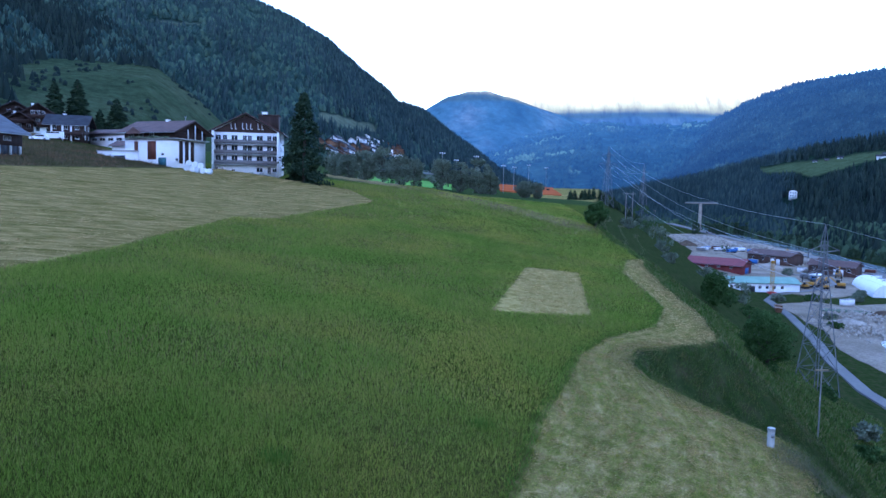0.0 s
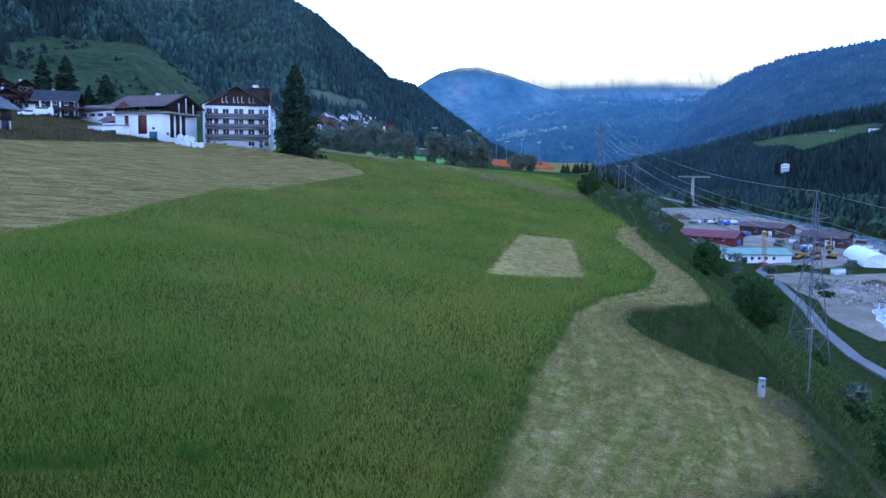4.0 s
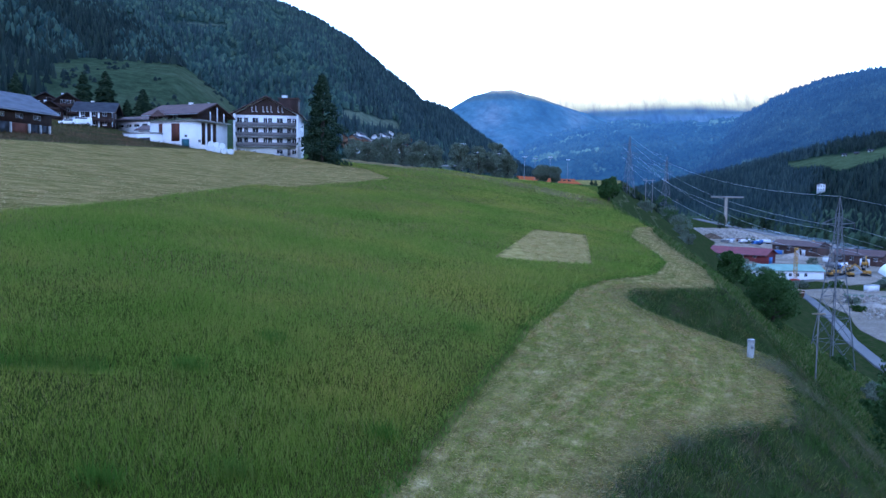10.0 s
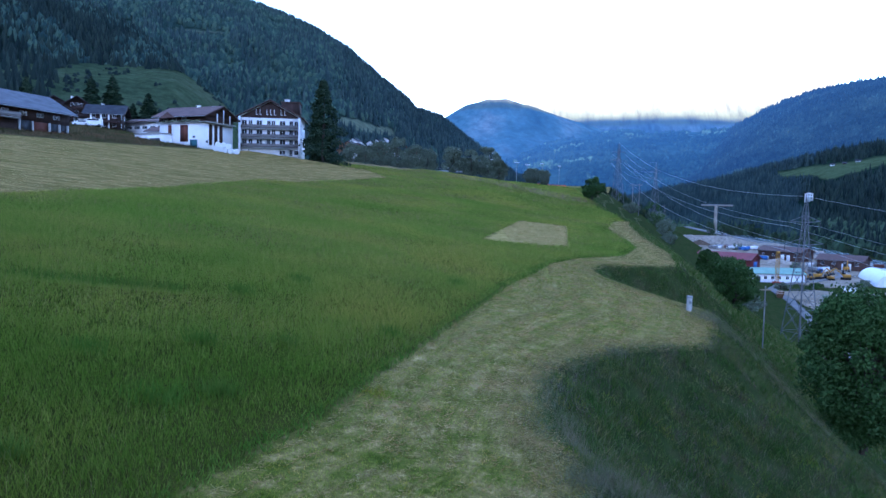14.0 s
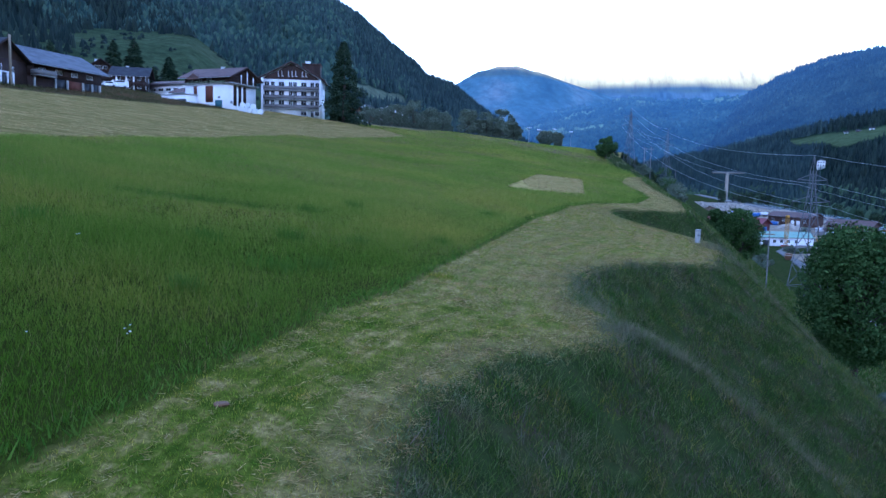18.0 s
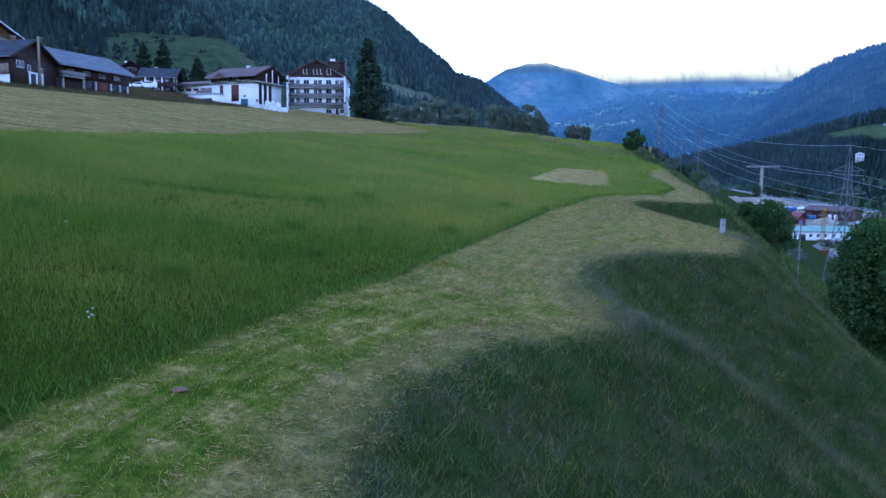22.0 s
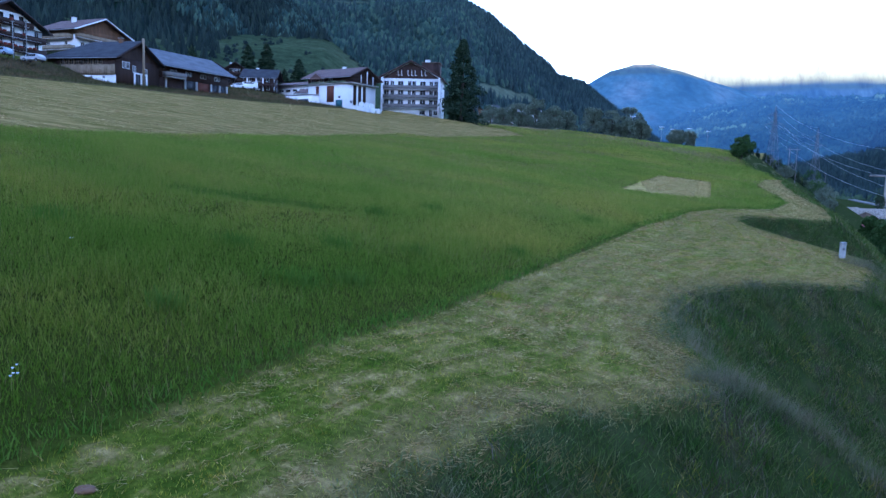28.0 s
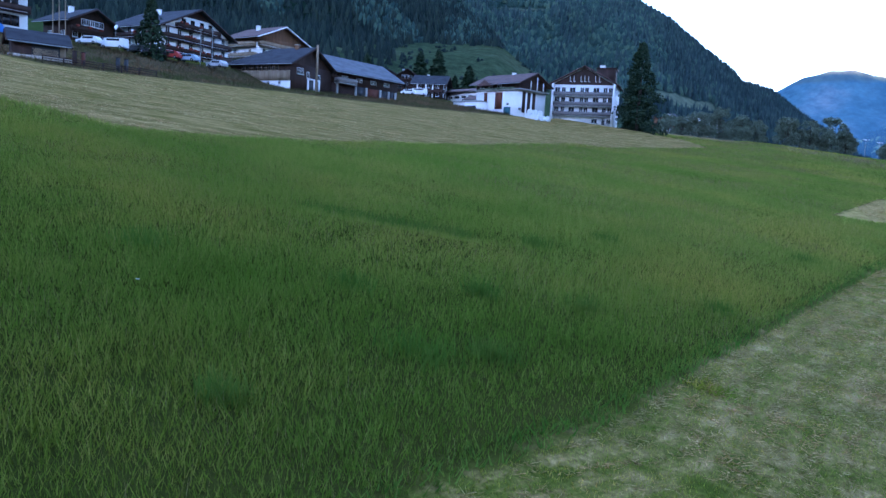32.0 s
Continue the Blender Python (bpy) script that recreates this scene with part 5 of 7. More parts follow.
for i, (x, y, yaw, c1, c2, lab) in enumerate(((228, 560, 20, WHITEPAINT, WHITEPAINT, "white lorry in the works yard"), (236, 566, 25, WHITEPAINT, WHITEPAINT, "white lorry in the works yard"), (244, 560, 15, BLUEPAINT, WHITEPAINT, "blue and white lorry in the works yard"),
                                              (232, 545, 30, BLUEPAINT, BLUEPAINT, "blue tipper lorry in the works yard"), (205, 372, 70, BLUEPAINT, METAL, "blue tipper lorry in the works yard"))):
    lorry(lab, x, y, yaw, c1, c2, 9)


def digger(label, x, y, yaw, s=1.0):
    t = thing("excavator", label, "excavator", pose(x, y, gz(x, y) + 0.3, 0, 0, yaw), "yard machines")
    boxes("track", [(-2 * s, -1.4 * s, 0, 2 * s, -0.8 * s, 0.9 * s)], RUBBER, t)
    boxes("track", [(-2 * s, 0.8 * s, 0, 2 * s, 1.4 * s, 0.9 * s)], RUBBER, t)
    boxes("body", [(-1.9 * s, -1.3 * s, 1.0 * s, 1.2 * s, 1.3 * s, 2.2 * s)], YELLOWPAINT, t)
    boxes("cab", [(0.2 * s, 0.1 * s, 2.203 * s, 1.6 * s, 1.2 * s, 3.3 * s)], GLASS, t)
    beams("boom", [((1.2 * s, -0.3 * s, 1.8 * s), (4.0 * s, -0.3 * s, 4.6 * s)), ((4.0 * s, -0.3 * s, 4.6 * s), (6.2 * s, -0.3 * s, 2.6 * s))], 0.25 * s, YELLOWPAINT, t)
    boxes("bucket", [(5.6 * s, -0.9 * s, 1.6 * s, 6.6 * s, 0.3 * s, 2.6 * s)], DARKPAINT, t)
    return t


for x, y, yaw, s in ((192, 350, 10, 1.2), (199, 353, 40, 1.0), (206, 349, 150, 1.2), (186, 345, 200, 0.9), (230, 392, 60, 1.3), (262, 520, 30, 1.3), (196, 345, 90, 0.9)):
    digger("yellow excavator standing in the works yard", x, y, yaw, s)
crane = thing("tower_crane", "slim yellow tower crane beside the workshop", "crane", pose(160, 325.5, -9.8))
segs = [((a, b, 0), (a, b, 15)) for a in (-0.6, 0.6) for b in (-0.6, 0.6)]
for i in range(10):
    z = 1.5 * i
    segs += [((-0.6, -0.6, z), (0.6, -0.6, z + 1.5), 0.05), ((0.6, -0.6, z), (0.6, 0.6, z + 1.5), 0.05), ((0.6, 0.6, z), (-0.6, 0.6, z + 1.5), 0.05), ((-0.6, 0.6, z), (-0.6, -0.6, z + 1.5), 0.05)]
beams("mast", segs, 0.12, YELLOWPAINT, crane)
boxes("ballast", [(-1.6, -1.6, -0.6, 1.6, 1.6, 0.9)], REDPAINT, crane)
boxes("folded_jib", [(-0.9, -0.3, 14.2, 0.9, 0.3, 15.4)], YELLOWPAINT, crane)
for i, (x, y) in enumerate(((136, 268), (140, 276))):
    sk = thing("skip", "rusty brown steel skip on the gravel", "skip", pose(x, y, gz(x, y) + 0.3, 0, 0, 70), "skips")
    poly_part("body", [(0, 0, 0), (4, 0, 0), (4, 2, 0), (0, 2, 0), (-0.6, -0.3, 1.7), (4.6, -0.3, 1.7), (4.6, 2.3, 1.7), (-0.6, 2.3, 1.7)], [tuple(r) for r in BOX_F], BROWNWOOD, sk)
net = thing("slat_stack", "pale green stacked formwork panels on the ground", "stack", front_pose((156, 276), (174, 268), -10.3))
for i in range(8):
    boxes("panel", [(i * 2.8, 0, 0.0, i * 2.8 + 2.6, 7, 0.5)], GREYLEAF, net)

# heaps of broken rock, too many to count
rn = np.random.default_rng(11)
rv, rf = [], []
ICO = [(0, 0, 1), (0.9, 0, 0.3), (0.28, 0.85, 0.3), (-0.72, 0.53, 0.3), (-0.72, -0.53, 0.3), (0.28, -0.85, 0.3), (0.6, 0.5, -0.6), (-0.3, 0.8, -0.6), (-0.8, -0.1, -0.6), (-0.2, -0.8, -0.6), (0.7, -0.5, -0.6)]
ICOF = [(0, 1, 2), (0, 2, 3), (0, 3, 4), (0, 4, 5), (0, 5, 1), (1, 6, 2), (2, 6, 7), (2, 7, 3), (3, 7, 8), (3, 8, 4), (4, 8, 9), (4, 9, 5), (5, 9, 10), (5, 10, 1), (1, 10, 6)]


def heap(cx, cy, sx, sy, tall, count, size):
    for _ in range(count):
        u, w = rn.normal(0, 0.45, 2)
        x, y = cx + u * sx, cy + w * sy
        z = gz(x, y) + tall * max(0, 1 - u * u - w * w) * rn.uniform(0.7, 1.0) + 0.3
        s = size * rn.uniform(0.4, 1.3, 3)
        k = len(rv)
        rv.extend((x + a * s[0], y + b * s[1], z + c * s[2]) for a, b, c in ICO)
        rf.extend((a + k, b + k, c + k) for a, b, c in ICOF)


heap(262, 660, 22, 46, 5.0, 620, 1.6)
heap(246, 700, 12, 30, 4.0, 240, 1.3)
heap(284, 600, 12, 26, 3.0, 200, 1.3)
heap(250, 625, 14, 30, 2.0, 200, 1.2)
heap(285, 560, 16, 24, 1.8, 140, 1.1)
heap(250, 480, 22, 18, 2.5, 200, 1.2)
heap(165, 262, 22, 22, 0.8, 260, 0.7)
heap(150, 232, 14, 18, 0.6, 160, 0.6)
rocks = link_part("rock_heaps", raw_mesh("rock_heaps", np.array(rv), np.array(rf)), ROCK)
tagged(rocks, "heaps of pale broken rock in the works yard", "rocks", kind="stuff")

# site containers, pallets and earth heaps of the works
rc = random.Random(8)
for i, (x, y) in enumerate(((222, 572), (228, 578), (236, 582), (214, 560), (208, 546), (246, 574), (254, 560), (200, 470), (238, 372), (232, 366), (214, 388), (268, 474), (274, 490), (262, 452), (190, 430), (222, 418), (250, 540), (240, 520), (173.5, 290), (206, 388), (246, 385), (214, 470), (262, 420))):
    mt, col = ((WHITEPAINT, "white"), (BLUEPAINT, "blue"), (REDWOOD, "rust-brown"), (WHITEPAINT, "white"), (GREYWOOD, "grey"))[i % 5]
    c = thing("site_container", col + " steel site container in the works yard", "container", pose(x, y, gz(x, y) + 0.26, 0, 0, rc.choice((-50, -45, 38, 20))), "site containers")
    boxes("body", [(0, 0, 0.1, 6.0, 2.4, 2.6)], mt, c)
    for u in (1.2, 2.4, 3.6, 4.8):
        boxes("rib", [(u, -0.06, 0.1, u + 0.12, -0.003, 2.6)], mt, c)
    boxes("roof_frame", [(-0.05, -0.05, 2.603, 6.05, 2.45, 2.75)], METAL, c)
    boxes("door_leaf", [(6.003, 0.1, 0.2, 6.06, 1.15, 2.5), (6.003, 1.2, 0.2, 6.06, 2.3, 2.5)], METAL, c)
for i, (x, y, r, tall) in enumerate(((214, 440, 9, 4), (232, 480, 11, 5), (256, 500, 9, 4), (244, 430, 7, 3), (205, 500, 9, 3.5), (222, 520, 8, 3), (262, 560, 10, 4), (228, 620, 12, 5), (282, 690, 10, 5), (152, 250, 7, 2), (176, 268, 8, 2.2))):
    v, f = [], []
    for k in range(6):
        for s in range(20):
            t, q = 2 * math.pi * s / 20, 1 - k / 5.5
            p = Vector((math.cos(t) * r * q, math.sin(t) * r * q * 0.75, 0))
            w = 1 + 0.3 * noise.noise(p * 0.35 + Vector((i * 7, 0, 0)))
            v.append((p.x * w, p.y * w, tall * (1 - q ** 1.3) * w - 0.3))
    for k in range(5):
        f += [(20 * k + s, 20 * k + (s + 1) % 20, 20 * k + 20 + (s + 1) % 20, 20 * k + 20 + s) for s in range(20)]
    f.append(tuple(100 + s for s in range(20)))
    e = poly_part("mound", v, f, (ROCK, EARTH, GRAVEL)[i % 3])
    e.matrix_world = pose(x, y, gz(x, y) + 0.25, 0, 0, 37 * i)
    tagged(e, ("pale mound of crushed rock in the works yard", "brown mound of earth in the works yard", "grey mound of gravel in the works yard")[i % 3], "mound", "spoil mounds")

# road bridge over the side valley
br = thing("road_bridge", "grey concrete road bridge on one pier", "bridge", pose(331, 861, -1.5, 0, 0, -18))
boxes("deck", [(-17, -4, 31.0, 19, 4, 32.1)], ROCK, br)
boxes("parapet", [(-17, -4.2, 32.103, 19, -3.8, 33.0)], METAL, br)
boxes("pier", [(-1.5, -2, -6, 2.0, 2, 30.99)], ROCK, br)
fw = gable_house("house", "lone white house among dark spruces", pose(428, 842, 39, 0, 0, -27), 9, 9, 7.5, 1.6, PLASTER, SLATE, "y", 0.8)
for zz in (1.5, 5):
    for u in (2, 4.5, 7):
        window(fw, "f", u, zz, 1.3, 1.5, 9, 9, WHITEPAINT, sill=False)


for azi, el, W, wh in ((28.0, 3.12, 6, 1), (28.8, 3.25, 5, 0), (29.6, 3.4, 7, 1), (31.7, 3.35, 14, 1), (32.3, 3.5, 12, 0)):
    x, y, z = slope_point(V_low, azi, el)
    hut = gable_house("hay_hut", "small pale-fronted hay hut on the mown clearing" if W < 12 else "white-walled farmhouse on the clearing above the spruces", pose(x, y, z - 0.6, 0, 0, -28), W, 6, 3 if W < 12 else 6, 1.8, PLASTER if wh else DARKWOOD, SLATE, "x", 0.8, category="hut" if W < 12 else "house", group="hillside huts")
    boxes("door", [(W * 0.4, -0.1, 0, W * 0.6, -0.003, 2.4)], DARKWOOD, hut)


# ---------------------------------------------------------------- power line
def pylon(label, x, y, z, tall, wide, yaw, group="pylons"):
    t = thing("lattice_pylon", label, "pylon", pose(x, y, z, 0, 0, yaw), group)
    lev = [0, 0.16, 0.3, 0.42, 0.53, 0.62, 0.7, 0.77, 0.84, 0.9]
    half = lambda u: wide / 2 * (1 - u / 0.8) * 0.86 + wide * 0.07 if u < 0.8 else wide * 0.07  # noqa: E731
    lace = []
    for sx in (-1, 1):
        for sy in (-1, 1):
            leg = [((sx * half(a), sy * half(a), a * tall), (sx * half(b), sy * half(b), b * tall), 0.013 * wide + 0.05) for a, b in zip(lev[:-1], lev[1:])]
            beams("leg", leg + [((sx * half(0.9), sy * half(0.9), 0.9 * tall), (0, 0, tall), 0.09)], 0.14, PYLONSTEEL, t)
    for a, b in zip(lev[:-1], lev[1:]):
        for s in (-1, 1):
            ha, hb, za, zb = half(a), half(b), a * tall, b * tall
            lace += [((-ha, s * ha, za), (hb, s * hb, zb)), ((ha, s * ha, za), (-hb, s * hb, zb)), ((s * ha, -ha, za), (s * hb, hb, zb)), ((s * ha, ha, za), (s * hb, -hb, zb)),
                     ((-hb, s * hb, zb), (hb, s * hb, zb)), ((s * hb, -hb, zb), (s * hb, hb, zb))]
    beams("lacing", lace, 0.055, PYLONSTEEL, t)
    tips = []
    for u, arm in ((0.7, 5.6), (0.84, 4.4)):
        z0 = u * tall
        for s in (-1, 1):
            h = half(u)
            tip = (s * arm, 0, z0 + 0.25)
            tips.append(tip)
            beams("cross_arm", [((s * h, -h, z0), tip), ((s * h, h, z0), tip), ((s * h, 0, z0 + 1.5), tip), ((s * (h + arm) / 2, -h / 2, z0 + 0.12), (s * (h + arm) / 2, h / 2, z0 + 0.12))], 0.075, PYLONSTEEL, t)
            beams("insulator", [((s * arm, 0, z0 + 0.2), (s * arm, 0, z0 - 1.2))], 0.09, DARKPAINT, t, sides=6)
    tips.append((0, 0, tall))
    m = t.matrix_world
    return [m @ Vector((a, b, c - (1.2 if c < tall else 0))) for a, b, c in tips]


P_MAIN = pylon("tall grey lattice pylon at the foot of the bank", 81.0, 143.3, -8.4, 36.3, 6.4, 20)
P_FAR = pylon("grey lattice pylon on the far terrace edge", 103, 410, 27.5, 35, 5.6, 20)
P_FAR2 = pylon("grey lattice pylon beyond the terrace", 160, 529, 18, 41, 6.0, 20)
P_BACK = pylon("grey lattice pylon down the valley", 60, -170, -12, 36, 6.4, 10)


def wires(name, label, A, B, sag, r=0.035):
    for a, b in zip(A, B):
        pts = []
        for i in range(25):
            u = i / 24
            p = a.lerp(b, u)
            p.z -= sag * 4 * u * (1 - u)
            pts.append(p)
        v, f = [], []
        side = (b - a).cross(Vector((0, 0, 1))).normalized()
        for p in pts:
            v += [p + r * (math.cos(t) * side + math.sin(t) * Vector((0, 0, 1))) for t in (0, 1.257, 2.513, 3.77, 5.027)]
        for i in range(len(pts) - 1):
            f += [(5 * i + j, 5 * i + (j + 1) % 5, 5 * i + 5 + (j + 1) % 5, 5 * i + 5 + j) for j in range(5)]
        f += [(4, 3, 2, 1, 0), tuple(len(v) - 5 + j for j in range(5))]
        ob = poly_part(name, v, f, CABLE)
        tagged(ob, label, "cable", "power cables")


wires("power_cable", "thin grey overhead power cable between pylons", P_FAR, P_MAIN, 7.0, 0.03)
wires("power_cable", "thin grey overhead power cable between pylons", P_MAIN, P_BACK, 7.0, 0.02)
wires("power_cable", "thin grey overhead power cable between pylons", P_FAR2, P_FAR, 3.0, 0.035)
for x, y, tall in ((38.0, 66.0, 7.5), (131, 410, 16)):
    p = thing("utility_pole", "slim weathered timber utility pole on the bank", "pole", pose(x, y, gz(x, y)), "utility poles")
    beams("mast", [((0, 0, -1), (0, 0, tall))], 0.075, GREYWOOD, p, sides=8)
    boxes("cross_bar", [(-0.7, -0.06, tall - 0.5, 0.7, 0.06, tall - 0.35)], PALEWOOD, p)

hp = thing("portal_pole", "slender timber portal pole with a cross beam", "pole", pose(85.2, 302.5, gz(85.2, 302.5), 0, 0, 20))
for s in (-1.7, 1.7):
    beams("pole", [((s, 0, -1), (s, 0, 13.5))], 0.14, GREYWOOD, hp, sides=8)
beams("cross_beam", [((-3.2, 0, 12.6), (3.2, 0, 12.6))], 0.13, GREYWOOD, hp)
beams("brace", [((-1.7, 0, 4), (1.7, 0, 9)), ((1.7, 0, 4), (-1.7, 0, 9))], 0.06, GREYWOOD, hp)

# ---------------------------------------------------------------- sports ground
pad("sports_pitch", [(-34, 400), (14, 396), (16, 448), (-30, 456)], TURF, 0.5, "bright green sports pitch", "pitch")
pad("clay_court", [(44, 432), (80, 428), (83, 474), (46, 480)], CLAY, 0.7, "red clay tennis court", "court")
cf = thing("court_fence", "pale mesh fence along the sports pitch", "fence", pose(-34, 455, gz(-34, 455) + 0.3))
for i in range(9):
    beams("post", [((i * 7, 0, 0), (i * 7, 0, 3.5))], 0.08, METAL, cf)
boxes("rail", [(0, -0.05, 3.3, 56, 0.05, 3.5), (0, -0.05, 1.0, 56, 0.05, 2.2)], METAL, cf)
for i, (x, y, tall) in enumerate(((7.8, 393, 54.9), (26.2, 392, 53.4), (33, 470, 54.5), (44.5, 421, 50), (19, 470, 55), (53, 440, 50), (69, 488, 53.6), (80.5, 486, 52), (-24, 470, 58))):
    z = gz(x, y)
    tall -= z
    t = thing("floodlight", "tall slim floodlight mast with a lamp crossbar", "floodlight", pose(x, y, z, 0, 0, 5 * i), "sports ground floodlights")
    beams("mast", [((0, 0, -1), (0, 0, tall))], 0.14, METAL, t, sides=8)
    boxes("crossbar", [(-1.4, -0.12, tall - 0.2, 1.4, 0.12, tall)], METAL, t)
    for s in (-1.15, 0.0, 1.15):
        boxes("lamp", [(s - 0.28, -0.4, tall + 0.003, s + 0.28, 0.15, tall + 0.5)], WHITEPAINT, t)
for i in range(4):
    x, y = 66 + i * 3.1, 452
    t = thing("court_bench", "dark players' bench beside the clay court", "bench", pose(x, y, gz(x, y) + 0.7), "court benches")
    boxes("seat", [(0, 0, 0.4, 2.0, 0.5, 0.5)], DARKPAINT, t)
    boxes("backrest", [(0, 0.5, 0.503, 2.0, 0.56, 1.3)], DARKPAINT, t)
    boxes("leg", [(0.1, 0.05, -0.1, 0.2, 0.45, 0.397), (1.8, 0.05, -0.1, 1.9, 0.45, 0.397)], DARKPAINT, t)

# ---------------------------------------------------------------- trees and bushes
old = thing("spruce", "tall ragged old spruce close beside the hotel", "tree", pose(-32.0, 173.0, 34.0))
beams("trunk", [((0, 0, -0.8), (0.2, 0, 11), 0.38), ((0.2, 0, 11), (0.1, 0.1, 21), 0.18)], 0.3, BARK, old, sides=8)
link_part("crown", ragged_spruce_mesh("crown", 22.4, 13.4, 3, 5000), SPRUCE, old)
spruce("slim dark spruce beside the hotel", -33.5, 178, 16, 8, 4, 30, 40)
for i, (x, y, tall, w) in enumerate(((-130, 252, 19, 10), (-124, 256, 21, 11), (-119, 262, 12, 7), (-113, 262, 17, 11), (-97, 262, 10, 6), (-92, 262, 11, 8), (-85, 258, 8, 6), (-102, 215, 9, 6), (-150, 245, 14, 8))):
    spruce("dark garden spruce between the village houses", x, y, tall, w * 1.15, 20 + i, 34, 56, group="village spruces")
young = thing("spruce", "slim young spruce in front of the chalet", "tree", pose(-111.5, 95.0, gz(-111.5, 95.0)))
beams("trunk", [((0, 0, -0.8), (0, 0, 10.2), 0.14)], 0.14, BARK, young, sides=6)
link_part("crown", ragged_spruce_mesh("crown", 11.2, 5.6, 9, 1500), SPRUCE, young)
broad_tree("walnut_tree", "large dense dark green walnut tree on the bank", 37.6, 44.0, 13.4, 11.0, 7, LEAF, 150, 300, 0.17, 0.35, z=3.4, low=0.08)
broad_tree("ash_tree", "round green tree standing on the steep bank", 44.0, 90.0, 7.4, 6.6, 9, LEAF, 90, 200, 0.14, 0.25, low=0.02)
broad_tree("dark_bush", "rounded dark bush at the edge of the slope", 34.3, 149.7, 5.2, 4.8, 10, LEAF, 40, 90, 0.24, 0.15, low=0.1)
broad_tree("dark_tree", "dark rounded tree low on the bank", 72.5, 178.0, 8.0, 7.0, 11, LEAF, 60, 140, 0.26, 0.25, low=0.05)
for i, (x, y, tall, w) in enumerate(((84, 196, 4, 7), (90, 188, 3, 6), (78, 165, 2.5, 5), (95, 206, 3.5, 7), (72, 210, 3, 6), (64, 230, 3, 6), (55, 84, 2.0, 4), (62, 96, 2.4, 5), (58, 70, 2, 4),
                                     (74, 128, 2.5, 5), (80, 240, 4, 7), (104, 262, 4, 8), (116, 285, 5, 8), (126, 300, 6, 9), (108, 330, 7, 10), (112, 362, 7, 10), (120, 390, 8, 11), (138, 440, 8, 12), (150, 500, 9, 13), (112, 250, 7, 9), (150, 300, 3, 7), (166, 303, 2.5, 6), (188, 306, 3, 8), (148, 256, 2.5, 6), (141, 240, 2, 5), (200, 322, 2.5, 6), (186, 262, 3, 7), (172, 312, 2, 6), (206, 402, 4, 7), (236, 560, 5, 9))):
    broad_tree("bush", "grey-green bush on the lower slope", x, y, tall, w, 60 + i, GREYLEAF if i % 3 else LEAF, 20, 60, 0.28, 0.1, low=0.05, group="slope bushes")
for i, (x, y, tall, w, mt) in enumerate(((-30, 262, 8, 9, GREYLEAF), (-24, 258, 9, 10, GREYLEAF), (-17, 254, 10, 9, GREYLEAF), (-11, 252, 10, 9, GREYLEAF), (-6, 256, 8.5, 8, GREYLEAF), (-36, 270, 7, 10, GREYLEAF),
                                         (3, 224, 9, 8, GREYLEAF), (9, 226, 8, 7, GREYLEAF), (15, 228, 9, 8, GREYLEAF), (19, 230, 7, 6, GREYLEAF), (30.5, 231, 4.5, 6, GREYLEAF), (34.5, 233, 4, 5, GREYLEAF))):
    broad_tree("garden_tree", "loose grey-green tree beside the field edge", x, y, tall * (1.0 + 0.12 * (i % 3)), w, 100 + i, mt, 50, 130, 0.25, 0.14, low=0.0, group="field edge trees")
for i in range(16):
    x, y = 80 + i * 3.4 + random.uniform(-1, 1), 402 + i * 2 + random.uniform(-4, 4)
    spruce("small dark spruce in a row on the terrace", x, y, random.uniform(4.5, 7.5), 5.2, 140 + i, 16, 24, group="terrace spruces")
for i, (x, y) in enumerate(((-12, 350), (-4, 352), (4, 355), (-18, 348))):
    spruce("small dark conifer near the sports pitch", x, y, 6 + i, 4, 170 + i, 12, 12, group="pitch conifers")


ra = random.Random(12)
for i in range(34):
    u = i / 33
    x, y = 268 + 92 * u + ra.uniform(-4, 4), 300 + 600 * u + ra.uniform(-9, 9)
    x = np.interp(y, [260, 430, 575, 715, 960], [244, 285, 316, 330, 368]) + 13 + ra.uniform(-2, 5)
    broad_tree("alder", "rounded green alder beside the river", x, y, ra.uniform(6, 10), ra.uniform(7, 11), 200 + i, RIVERWOOD, 16, 46, 0.5, 0.2, low=0.05, group="riverside alders")
for i in range(12):
    x, y = 300 + 5 * i + ra.uniform(-3, 3), 800 + ra.uniform(-16, 24)
    broad_tree("alder", "tall green alder below the road bridge", x, y, ra.uniform(11, 16), ra.uniform(9, 12), 240 + i, RIVERWOOD, 18, 46, 0.6, 0.25, low=0.05, group="riverside alders")

# ---------------------------------------------------------------- woods on the mountains, too many to count
def on_slope(V, rows, cols):
    """Places between the corners of a mountainside."""
    i, j = rows.astype(int), cols.astype(int)
    a, b = (rows - i)[:, None], (cols - j)[:, None]
    return (V[i, j] * (1 - a) + V[i + 1, j] * a) * (1 - b) + (V[i, j + 1] * (1 - a) + V[i + 1, j + 1] * a) * b


